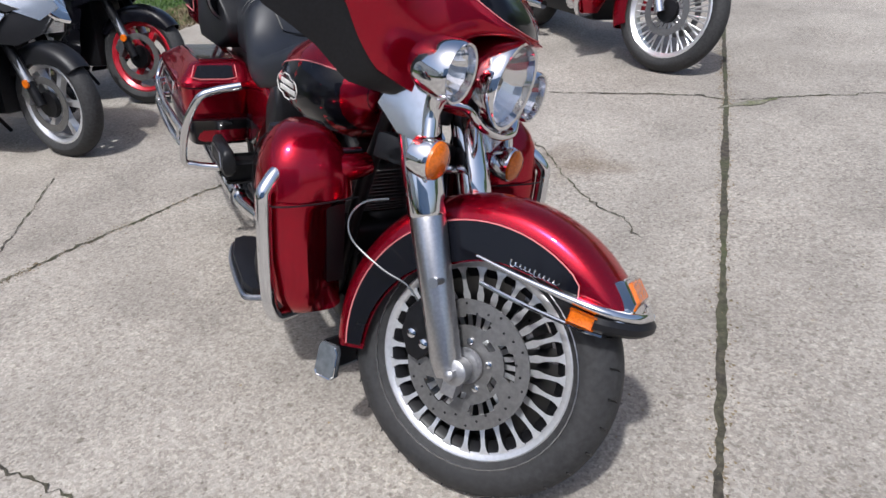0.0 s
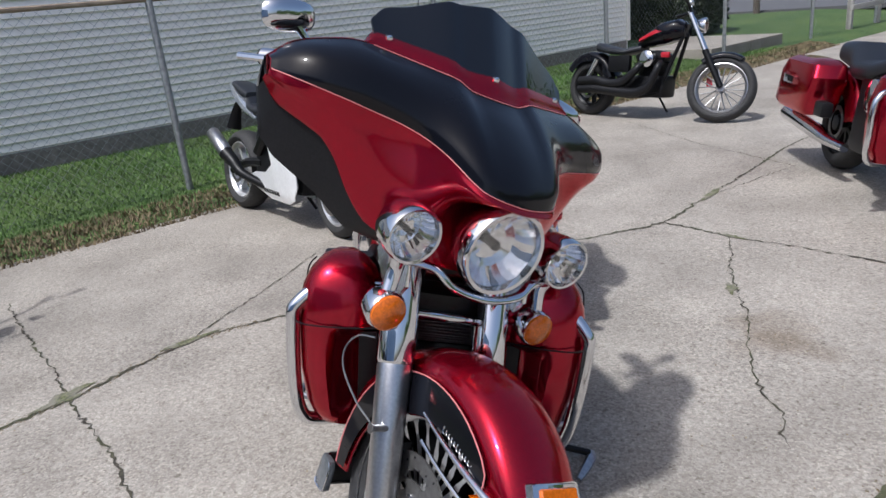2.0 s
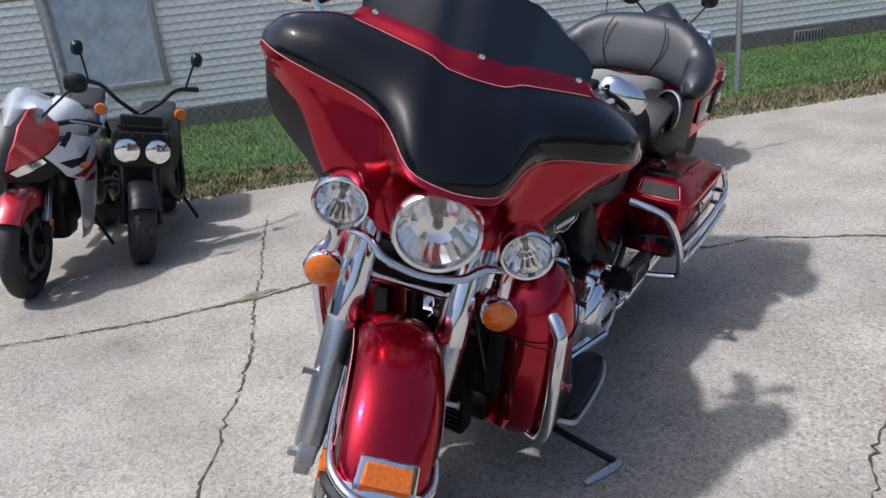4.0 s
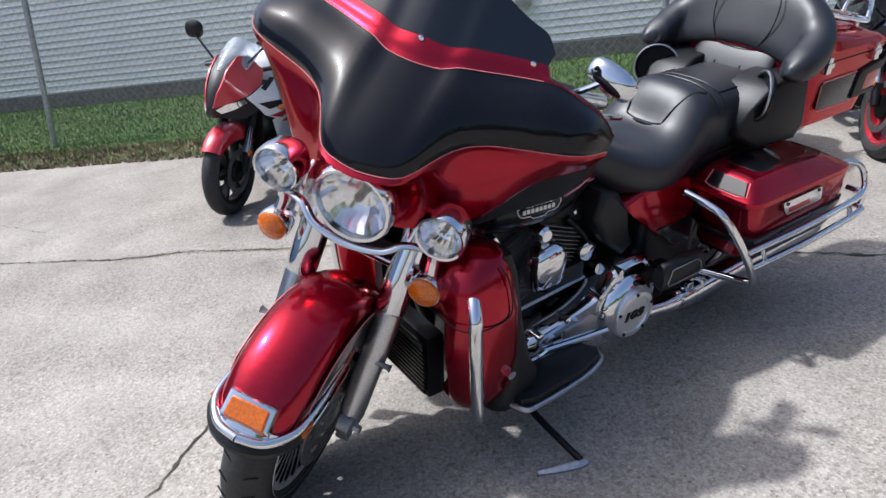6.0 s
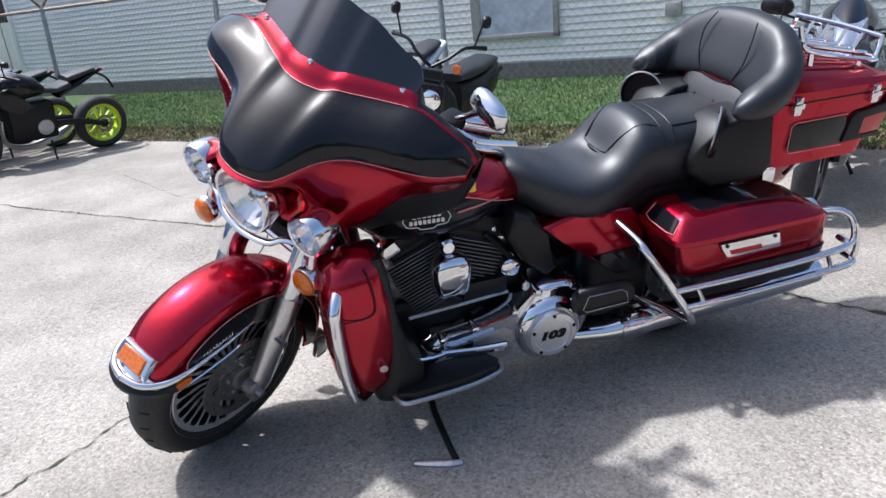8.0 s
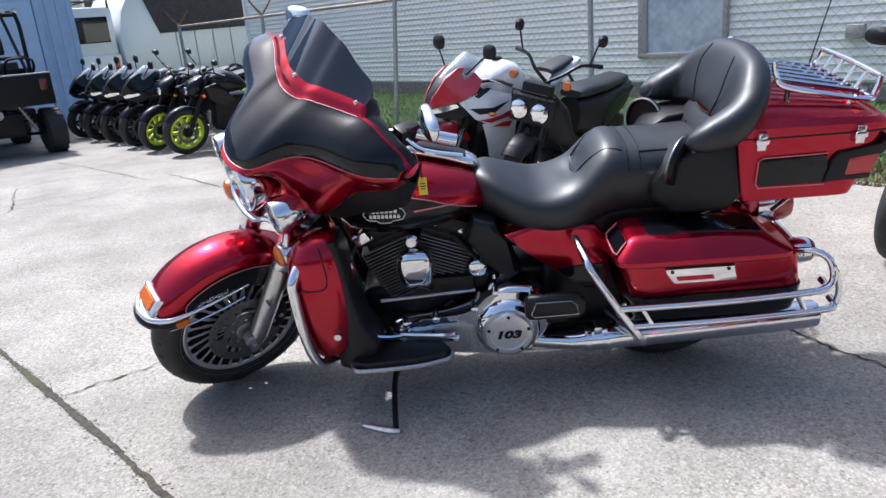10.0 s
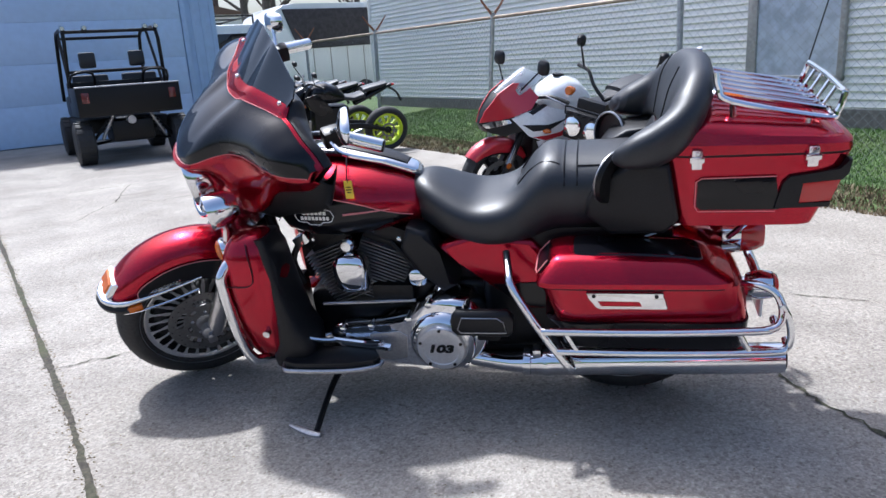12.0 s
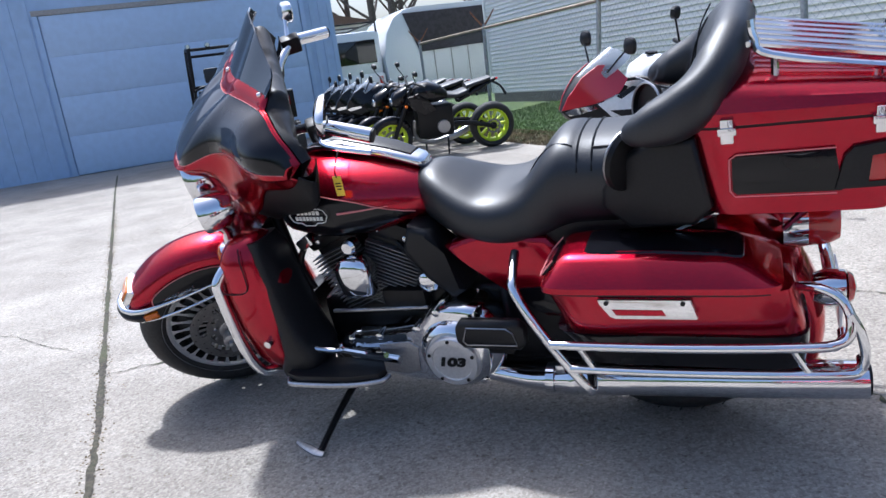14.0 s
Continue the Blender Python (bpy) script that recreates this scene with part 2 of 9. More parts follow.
FROST = material("filmed_window_pane", (0.42, 0.47, 0.55), 0.3, coat=0.3, grain=0.2, scale=9, big=0.5, big_scale=3, second=(0.6, 0.65, 0.72))
HEDGE = material("hedge_leaves", (0.03, 0.045, 0.02), 0.8, grain=0.5, scale=12)
ASPHALT = material("asphalt", (0.09, 0.09, 0.095), 0.9, grain=0.3, scale=60)
BROWNROOF = material("brown_roof_shingle", (0.17, 0.1, 0.07), 0.85, grain=0.3, scale=30)
ROOF = material("dark_roof_shingle", (0.05, 0.048, 0.05), 0.85, grain=0.3, scale=30)
BARK = material("tree_bark", (0.1, 0.08, 0.065), 0.9, grain=0.4, scale=20)
# Dark tone that paints in the awning and the shade under it.
AWNING_SHADE = material("dark_awning_and_shade", (0.06, 0.05, 0.055), 0.8, grain=0.2, scale=10)

# ---- building helpers ----
def bm_new():
    return bmesh.new()


def link(name, bm, mat, parent=None, label="", smooth=True, sharp=40):
    """A bmesh as one mesh object."""
    bmesh.ops.recalc_face_normals(bm, faces=bm.faces)
    me = bpy.data.meshes.new(name)
    bm.to_mesh(me)
    bm.free()
    for mm in (mat if isinstance(mat, (list, tuple)) else (mat,)):
        me.materials.append(mm)
    if smooth:
        me.shade_smooth()
        if sharp < 180:
            me.set_sharp_from_angle(angle=radians(sharp))
    ob = new(name, me)
    if parent:
        ob.parent = parent
    if label:
        ob["label"] = label
    return ob


def part(name, bm, mat, parent, label="", sharp=40):
    return link(name, bm, mat, parent, label, sharp=sharp)


def thing(name, m, label, category, group="", kind=""):
    ob = new(name)
    ob.empty_display_size = 0.1
    ob.matrix_world = m
    return tagged(ob, label, category, group, kind)


def structure(name, bm, mat, label, category, m=None, smooth=False):
    ob = link(name, bm, mat, None, "", smooth)
    if m is not None:
        ob.matrix_world = m
    return tagged(ob, label, category, kind="structure")


def box(bm, lo, hi, bevel=0.0, m=None, seg=2):
    r = bmesh.ops.create_cube(bm, size=1)
    vs = r["verts"]
    for v in vs:
        v.co = Vector([(lo[i] + hi[i]) / 2 + v.co[i] * (hi[i] - lo[i]) for i in range(3)])
    if bevel:
        es = list({e for v in vs for e in v.link_edges})
        rb = bmesh.ops.bevel(bm, geom=es, offset=bevel, segments=seg, profile=0.6, affect="EDGES")
        vs = list({v for f in rb["faces"] for v in f.verts} | {v for v in vs if v.is_valid})
    if m is not None:
        bmesh.ops.transform(bm, matrix=m, verts=vs)
    return vs


def catmull(pts, n=6, closed=False):
    """A smooth line through the points."""
    p = [Vector(q) for q in pts]
    out = []
    k = len(p)
    for i in range(k if closed else k - 1):
        a, b, c, d = (p[(i + j) % k] if closed else p[min(max(i + j, 0), k - 1)] for j in (-1, 0, 1, 2))
        for s in range(n):
            t = s / n
            out.append(0.5 * ((2 * b) + (c - a) * t + (2 * a - 5 * b + 4 * c - d) * t * t + (3 * b - a - 3 * c + d) * t ** 3))
    if not closed:
        out.append(p[-1])
    return out


def rings(bm, sections, closed=True, caps=True, loop=False):
    """Skins rows of points, each row a ring (closed) or a strip."""
    rows = [[bm.verts.new(p) for p in s] for s in sections]
    n = len(rows[0])
    count = len(rows) if loop else len(rows) - 1
    for i in range(count):
        a, b = rows[i], rows[(i + 1) % len(rows)]
        for j in range(n if closed else n - 1):
            k = (j + 1) % n
            bm.faces.new((a[j], a[k], b[k], b[j]))
    if caps and closed and not loop:
        bm.faces.new(rows[0][::-1])
        bm.faces.new(rows[-1])
    return rows


def tube(bm, pts, r, n=10, smooth=5, closed=False, flat=1.0):
    """A round bar along a smooth line; r may be a list, one radius a point."""
    line = catmull(pts, smooth, closed) if smooth > 1 and len(pts) > 2 else [Vector(p) for p in pts]
    k = len(line)
    rad = [r] * k if not isinstance(r, (list, tuple)) else [float(np.interp(i / max(1, k - 1), np.linspace(0, 1, len(r)), r)) for i in range(k)]
    up = Vector((0.13, 0.31, 0.94))
    secs = []
    prev = None
    for i, p in enumerate(line):
        a, b = line[(i - 1) % k if closed else max(i - 1, 0)], line[(i + 1) % k if closed else min(i + 1, k - 1)]
        d = (b - a).normalized()
        x = (prev if prev is not None else up.cross(d))
        x = (x - d * x.dot(d)).normalized() if (x - d * x.dot(d)).length > 1e-6 else d.orthogonal().normalized()
        prev = x
        y = d.cross(x)
        secs.append([p + (x * math.cos(t) + y * math.sin(t) * flat) * rad[i] for t in (2 * math.pi * j / n for j in range(n))])
    rings(bm, secs, True, not closed, closed)


def lathe(bm, profile, centre=(0, 0, 0), axis="y", n=32, m=None, arc=None):
    """Turns (along the axis, radius) pairs round an axis through the centre."""
    c = Vector(centre)
    secs = []
    for h, r in profile:
        row = []
        for j in range(n):
            t = 2 * math.pi * j / n
            u, v = max(r, 1e-4) * math.cos(t), max(r, 1e-4) * math.sin(t)
            q = Vector((u, h, v)) if axis == "y" else Vector((h, u, v)) if axis == "x" else Vector((u, v, h))
            row.append(c + (m @ q if m is not None else q))
        secs.append(row)
    rings(bm, secs, True, True)


def slab(bm, outline, y0, y1, bevel=0.0, plane="xz"):
    """A plate: an outline in x and z (or other plane), thick from y0 to y1."""
    def put(a, b, h):
        return (a, h, b) if plane == "xz" else (a, b, h) if plane == "xy" else (h, a, b)
    lo = [bm.verts.new(put(a, b, y0)) for a, b in outline]
    hi = [bm.verts.new(put(a, b, y1)) for a, b in outline]
    n = len(lo)
    f0, f1 = bm.faces.new(lo[::-1]), bm.faces.new(hi)
    fs = [bm.faces.new((lo[i], lo[(i + 1) % n], hi[(i + 1) % n], hi[i])) for i in range(n)]
    if bevel:
        es = list(f0.edges) + list(f1.edges)
        bmesh.ops.bevel(bm, geom=es, offset=bevel, segments=2, profile=0.6, affect="EDGES")


def mirrored(bm, m):
    bmesh.ops.transform(bm, matrix=m, verts=bm.verts)
    return bm


def loft_outline(rx, rz, n, power=2.4):
    """A rounded box's outline."""
    out = []
    for j in range(n):
        t = 2 * math.pi * j / n
        c, s = math.cos(t), math.sin(t)
        out.append((rx * math.copysign(abs(c) ** (2 / power), c), rz * math.copysign(abs(s) ** (2 / power), s)))
    return out

# ---- the yard ----
HOUSE = pose(0, 0, 0, 0, 0, -43.5)      # x runs along the fence, -y towards the house
EDGE, FENCE, WALL = 4.47, 5.15, 7.1     # distances of lawn edge, fence and house wall


def ground_sheet():
    bm = bm_new()
    big = 400
    bmesh.ops.create_grid(bm, x_segments=2, y_segments=2, size=big)
    structure("ground", bm, CONCRETE, "worn pale concrete yard with cracks and joints", "ground")


def crack(pts, width, seed, depth=0.004):
    """A ragged dirt-filled crack that lies in the slab."""
    rnd = random.Random(seed)
    line = []
    for i in range(len(pts) - 1):
        a, b = Vector((*pts[i], 0)), Vector((*pts[i + 1], 0))
        n = max(2, int((b - a).length / 0.022))
        side = Vector((-(b - a).y, (b - a).x, 0)).normalized()
        for k in range(n):
            line.append(a.lerp(b, k / n) + side * (rnd.gauss(0, 0.006) + 0.02 * noise.noise((a.lerp(b, k / n).x * 6, a.lerp(b, k / n).y * 6, seed)) if width < 0.022 else rnd.gauss(0, 0.0022)))
    line.append(Vector((*pts[-1], 0)))
    bm = bm_new()
    rows = []
    for i, p in enumerate(line):
        d = (line[min(i + 1, len(line) - 1)] - line[max(i - 1, 0)]).normalized()
        s = Vector((-d.y, d.x, 0))
        w = width * 0.5 * ((0.2 + 1.5 * rnd.random() ** 2 + 0.7 * max(0, noise.noise((p.x * 2.2, p.y * 2.2, 3)))) if width < 0.022 else (0.75 + 0.5 * noise.noise((p.x * 3, p.y * 3, 7)) + 0.25 * rnd.random()))
        rows.append([p + s * w + Vector((0, 0, depth)), p + Vector((0, 0, depth * 0.4 + 0.002)), p - s * w + Vector((0, 0, depth))])
    rings(bm, rows, False, False)
    return bm


def ground_cracks():
    lines = [
        ([(-5.13, 5.39), (-1.76, 2.343), (0.29, 0.428), (2.478, -1.477), (7.168, -5.553), (9.2, -7.35)], 0.03),
        ([(-2.26, -0.317), (-1.875, -1.109), (-1.684, -1.408), (-1.175, -1.689), (-0.73, -2.036), (-0.276, -2.485), (0.088, -2.721), (1.094, -3.684), (2.4, -5.0)], 0.018),
        ([(-2.868, -1.107), (-2.4, -1.2), (-1.944, -1.337), (-1.72, -1.38)], 0.01),
        ([(-2.282, -2.803), (-1.82, -2.349), (-1.45, -1.95), (-1.175, -1.689), (-0.758, -1.239), (-0.481, -1.01), (-0.028, -0.648), (0.161, -0.509), (0.455, -0.18), (0.715, 0.05)], 0.014),
        ([(-5.276, 2.758), (-4.95, 2.436), (-3.578, 1.451), (-3.05, 1.057), (-2.963, 0.884), (-2.773, 0.37), (-2.54, 0.17), (-2.32, -0.25), (-2.26, -0.317)], 0.02),
        ([(-2.713, 1.347), (-2.104, 1.206), (-1.628, 1.156), (-1.269, 1.045), (-0.963, 1.049), (-0.75, 1.023)], 0.009),
        ([(-3.05, 1.057), (-2.7, 1.38), (-2.557, 1.577), (-1.9, 2.3), (-1.76, 2.343), (-1.356, 3.056), (-0.9, 3.6)], 0.016),
        ([(-6.6, 1.3), (-5.2, 1.75), (-4.2, 2.2), (-3.578, 1.451)], 0.008),
        ([(1.21, -0.159), (1.9, -0.3), (2.6, -0.1)], 0.007),
        ([(4.41, -4.24), (3.95, -4.7), (3.72, -5.01), (3.64, -5.76), (3.31, -6.21)], 0.012),
        ([(3.09, -2.84), (3.24, -3.26), (3.34, -3.69), (2.84, -3.74), (2.57, -4.14), (2.4, -4.48)], 0.012),
        ([(3.34, -3.69), (3.76, -4.34), (3.95, -4.7)], 0.014),
        ([(4.72, -6.57), (3.9, -5.94), (3.13, -5.27), (2.46, -4.67)], 0.014),
        ([(1.92, -5.01), (1.55, -5.1), (1.12, -5.33)], 0.009),
        ([(1.04, -5.1), (0.7, -4.38), (0.41, -3.76)], 0.009),
    ]
    for i, (pts, w) in enumerate(lines):
        structure("ground_crack", crack(pts, w * (0.75 if i else 1.0), 40 + i), DIRT, "dirt-filled crack across the concrete slab", "crack")


def lawn():
    bm = bm_new()
    rnd = random.Random(3)
    rows = []
    for i in range(120):
        s = -40 + i * 0.6
        rows.append([Vector((s, -(EDGE + 0.05 + 0.07 * noise.noise((s * 1.3, 0, 0)) + 0.04 * noise.noise((s * 6, 1, 0))), 0.002)), Vector((s, -(EDGE + 0.2), 0.045)), Vector((s, -(EDGE + 0.6), 0.07)), Vector((s, -6.0, 0.14)), Vector((s, -WALL - 0.3, 0.25)), Vector((s, -60, 0.3))])
    rings(bm, rows, False, False)
    structure("lawn", bm, GRASSMAT, "spring lawn strip along the fence below the house", "lawn", HOUSE, True)


def blade_field(name, label, mat, count, seed, s0, s1, d0, d1, h, spread, kind, dense=1.0):
    rnd = random.Random(seed)
    verts, faces = [], []
    for _ in range(count):
        s, d = rnd.uniform(s0, s1), rnd.uniform(d0, d1)
        z = float(np.interp(d, [EDGE, EDGE + 0.2, EDGE + 0.6, 6.0, WALL + 0.3], [0.0, 0.045, 0.07, 0.14, 0.25]))
        t, hh = rnd.uniform(0, 6.283), h * rnd.uniform(0.5, 1.3)
        w = spread * rnd.uniform(0.6, 1.3)
        lean = rnd.uniform(0.1, 0.9)
        k = len(verts)
        c, q = math.cos(t), math.sin(t)
        verts += [(s - w * q, -d + w * c, z), (s + w * q, -d - w * c, z), (s + lean * hh * c, -d + lean * hh * q, z + hh)]
        faces.append((k, k + 1, k + 2))
    me = bpy.data.meshes.new(name)
    me.from_pydata(verts, [], faces)
    me.materials.append(mat)
    ob = new(name, me)
    ob.matrix_world = HOUSE
    tagged(ob, label, kind, kind="stuff")


def house():
    """The long house: lapped siding, foundation, window, vents and a roof out of view."""
    base = thing("house", HOUSE, "long house with pale grey lapped vinyl siding on a block foundation", "house")
    s0, s1, z0, z1 = -10.55, 12.1, 0.42, 3.6
    bm = bm_new()
    box(bm, (s0, -WALL - 7.0, z0 - 0.2), (s1, -WALL - 0.02, z1))
    part("wall", bm, SIDING, base)
    bm = bm_new()
    box(bm, (s0 + 0.05, -WALL - 6.9, 0.0), (s1 - 0.05, -WALL + 0.0, z0 - 0.0))
    part("foundation", bm, FOUNDATION, base, "grey block foundation")
    # roof
    bm = bm_new()
    slab(bm, [(-WALL + 0.06, z1), (-WALL + 0.06, z1 + 0.12), (-WALL - 3.5, z1 + 1.7), (-WALL - 7.4, z1 + 0.12), (-WALL - 7.4, z1)], s0 - 0.3, s1 + 0.3, plane="yz")
    part("roof", bm, ROOF, base)
    # lapped boards: two laps a panel
    board = bm_new()
    slab(board, [(0.0, 0.0), (0.004, 0.0), (0.003, 0.015), (0.02, 0.019), (0.023, 0.024), (0.021, 0.032), (0.005, 0.0825), (0.0, 0.0825)], s0, s1, plane="yz")
    me = bpy.data.meshes.new("siding_board")
    board.to_mesh(me)
    board.free()
    me.materials.append(SIDING)
    z = z0
    while z < z1 - 0.1:
        ob = new("siding_board", me)
        ob.parent = base
        ob.location = (0, -WALL - 0.02, z)
        z += 0.0825
    # corner posts
    for s in (s0, s1):
        bm = bm_new()
        box(bm, (s - 0.05, -WALL - 0.06, z0), (s + 0.05, -WALL + 0.015, z1), 0.006)
        part("corner_trim", bm, SIDING, base)
    # foundation vents
    for s in (0.02, -6.75):
        bm = bm_new()
        box(bm, (s - 0.22, -WALL - 0.01, 0.24), (s + 0.22, -WALL + 0.012, 0.38), 0.004)
        v = part("foundation_vent", bm, TRIM, base, "dark grille in the foundation")
        for k in range(9):
            bm = bm_new()
            box(bm, (s - 0.2 + k * 0.047, -WALL + 0.01, 0.255), (s - 0.185 + k * 0.047, -WALL + 0.02, 0.365))
            part("slat", bm, DARKMETAL, v)
    # outlet box on the wall
    bm = bm_new()
    box(bm, (-0.14, -WALL - 0.01, 0.86), (0.03, -WALL + 0.09, 1.0), 0.012)
    part("outlet_box", bm, TRIM, base, "small grey outlet box on the siding")
    # window
    wx0, wx1, wz0, wz1 = 1.28, 2.42, 0.72, 2.3
    bm = bm_new()
    box(bm, (wx0 + 0.05, -WALL - 0.02, wz0 + 0.05), (wx1 - 0.05, -WALL + 0.022, wz1 - 0.05))
    w = part("window", bm, FROST, base, "window with a pale film over the pane")
    for lo, hi in (((wx0, wz0), (wx1, wz0 + 0.06)), ((wx0, wz1 - 0.06), (wx1, wz1)), ((wx0, wz0), (wx0 + 0.06, wz1)), ((wx1 - 0.12, wz0), (wx1, wz1))):
        bm = bm_new()
        box(bm, (lo[0], -WALL - 0.02, lo[1]), (hi[0], -WALL + 0.05, hi[1]), 0.006)
        part("window_frame", bm, TRIM, w)


def fence():
    """Chain-link fence: posts, top rail, barb arms, wires and mesh."""
    base = thing("chain_link_fence", HOUSE, "galvanised chain-link fence with rusty barb arms on its posts", "fence")
    H = 1.69
    posts = [-16.5, -13.5, -10.4, -7.38, -4.45, -1.45, 1.8, 5.0, 8.2, 11.2]
    tilt = {5.0: -0.22, 8.2: -0.1, -4.45: 0.02}
    for s in posts:
        k = tilt.get(s, 0.0)
        bm = bm_new()
        tube(bm, [(s, -FENCE, 0.0), (s + k, -FENCE, H + 0.04)], 0.03, 10, 1)
        post = part("post", bm, GALV, base)
        for side in (1, -1):
            bm = bm_new()
            tube(bm, [(s + k, -FENCE, H + 0.0), (s + k + 0.03 * side, -FENCE + 0.1 * side, H + 0.13), (s + k + 0.05 * side, -FENCE + 0.19 * side, H + 0.26)], [0.02, 0.015, 0.011], 6, 1)
            part("barb_arm", bm, RUST, post)
    bm = bm_new()
    tube(bm, [(s + tilt.get(s, 0) , -FENCE, H - 0.02) for s in posts], 0.021, 8, 1)
    part("top_rail", bm, RAIL, base, "rust-stained top rail")
    # woven mesh: zig-zag wires as thin strips
    verts, faces = [], []
    pitch, w = 0.085, 0.0017
    s = -14.0
    n = 0
    z0, z1 = 0.06, H - 0.03
    hgt = z1 - z0
    while s < 11.2:
        for sg in (1, -1):
            a, b = s, s + sg * hgt
            if -14.0 <= b <= 11.2:
                k = len(verts)
                verts += [(a - w, -FENCE, z0), (a + w, -FENCE, z0), (b + w, -FENCE + 0.002 * sg, z1), (b - w, -FENCE + 0.002 * sg, z1)]
                faces.append((k, k + 1, k + 2, k + 3))
        s += pitch
    me = bpy.data.meshes.new("wire_mesh")
    me.from_pydata(verts, [], faces)
    me.materials.append(GALV)
    ob = new("wire_mesh", me)
    ob.parent = base
    ob["kind"] = "stuff"


def blue_building():
    base = thing("blue_workshop", HOUSE, "pale blue metal workshop with a wide overhead door", "building")
    S = 13.4
    y1, y0 = -4.0, 12.0
    bm = bm_new()
    box(bm, (S, y1, 0), (S + 8, y0, 7.4))
    part("wall", bm, BLUEWALL, base)
    # ribs of the metal cladding
    rib = bm_new()
    box(rib, (S - 0.02, -0.03, 0), (S, 0.03, 7.4), 0.004)
    me = bpy.data.meshes.new("wall_rib")
    rib.to_mesh(me)
    rib.free()
    me.materials.append(BLUEWALL)
    for y in [y1 + 0.08 + 0.2 * k for k in range(3)] + [2.0 + 0.3 * k for k in range(16)]:
        ob = new("wall_rib", me)
        ob.parent = base
        ob.location = (0, y, 0)
    # overhead door in four panels
    d0, d1 = -3.25, 1.8
    for k in range(4):
        bm = bm_new()
        box(bm, (S - 0.05, d0, 0.02 + k * 0.78), (S - 0.01, d1, 0.797 + k * 0.78), 0.003)
        part("door_panel", bm, BLUEDOOR, base)
    for y in (d0 - 0.07, d1 + 0.07):
        bm = bm_new()
        box(bm, (S - 0.06, y - 0.05, 0), (S - 0.0, y + 0.05, 3.14), 0.006)
        part("door_jamb", bm, BLUEWALL, base)
    bm = bm_new()
    box(bm, (S - 0.07, d0 - 0.12, 3.142), (S, d1 + 0.12, 3.24), 0.006)
    part("door_head", bm, TRIM, base, "weathered trim over the door")


ground_sheet()
ground_cracks()
lawn()
house()
fence()
blue_building()
blade_field("lawn_grass", "short green spring grass of the lawn", BLADE, 130000, 5, -12, 9.5, EDGE + 0.3, WALL - 0.02, 0.032, 0.0045, "grass")
blade_field("dry_edge_litter", "dry leaves and straw along the lawn's edge", DRYGRASS, 42000, 6, -13, 9.5, EDGE - 0.06, EDGE + 0.5, 0.032, 0.008, "leaf litter")


PATCHES = (((-1.19, -1.72), -29, 0.11, 0.06), ((-1.68, -1.4), -45, 0.1, 0.035), ((-3.6, 1.457), -36, 0.14, 0.045), ((-1.65, 2.42), 78, 0.13, 0.05), ((-2.72, 1.37), 45, 0.06, 0.03), ((-2.0, 1.175), -10, 0.06, 0.04))


def broken_patch(centre, along, long, wide, seed):
    """A shallow chipped hollow where cracks meet, with moss and crumbs in it."""
    rnd = random.Random(seed)
    bm = bm_new()
    d = Vector((math.cos(radians(along)), math.sin(radians(along)), 0))
    e = Vector((-d.y, d.x, 0))
    c = Vector((*centre, 0.0))
    n = 26
    rim = []
    for k in range(n):
        a = 2 * math.pi * k / n
        q = 0.72 + 0.55 * noise.noise((math.cos(a) * 1.7, math.sin(a) * 1.7, seed)) + rnd.uniform(-0.12, 0.12)
        spike = 1 + 0.7 * abs(math.cos(a)) ** 9
        rim.append(c + d * long * math.cos(a) * q * spike + e * wide * math.sin(a) * q + Vector((0, 0, 0.0045)))
    rings(bm, [rim, [c.lerp(p, 0.72) - Vector((0, 0, 0.0015)) for p in rim], [c.lerp(p, 0.3) + Vector((0, 0, 0.003)) for p in rim]], True, True)
    structure("chipped_hollow", bm, MOSS, "chipped mossy hollow where the slab's cracks meet", "crack")


for k, patch in enumerate(PATCHES):
    broken_patch(*patch, 70 + k)


def grit(name, label, count, seed, centre_line, reach, size):
    """Loose grit and bits of leaf lying along a line on the slab."""
    rnd = random.Random(seed)
    verts, faces = [], []
    for _ in range(count):
        i = rnd.randrange(len(centre_line) - 1)
        a, b = Vector((*centre_line[i], 0)), Vector((*centre_line[i + 1], 0))
        p = a.lerp(b, rnd.random()) + Vector((rnd.gauss(0, reach), rnd.gauss(0, reach), 0))
        r, h, t = size * rnd.uniform(0.4, 1.5), size * rnd.uniform(0.3, 0.9), rnd.uniform(0, 6.28)
        k = len(verts)
        for j in range(3):
            verts.append((p.x + r * math.cos(t + j * 2.1), p.y + r * math.sin(t + j * 2.1) * rnd.uniform(0.5, 1), 0.001))
        verts.append((p.x + r * 0.2, p.y, h))
        faces += [(k, k + 1, k + 3), (k + 1, k + 2, k + 3), (k + 2, k, k + 3)]
    me = bpy.data.meshes.new(name)
    me.from_pydata(verts, [], faces)
    me.materials.append(DRYGRASS)
    tagged(new(name, me), label, "debris", kind="stuff")


grit("joint_debris", "small dry bits lying in and along the slab joint", 2600, 8, [(-3.2, 3.6), (-1.76, 2.343), (0.29, 0.428), (2.478, -1.477), (5.0, -3.7)], 0.02, 0.006)
grit("crack_crumbs", "small crumbs of concrete along the cracks", 1500, 12, [(-2.26, -0.317), (-1.875, -1.109), (-1.684, -1.408), (-1.175, -1.689), (-0.73, -2.036), (-0.276, -2.485), (0.088, -2.721)], 0.018, 0.005)
grit("yard_debris", "scattered grit and bits of leaf on the concrete", 2200, 9, [(-6, -3.2), (-3.0, 0.5), (0.5, 1.5), (3.0, -3.0), (-1, -3.5)], 1.1, 0.0045)


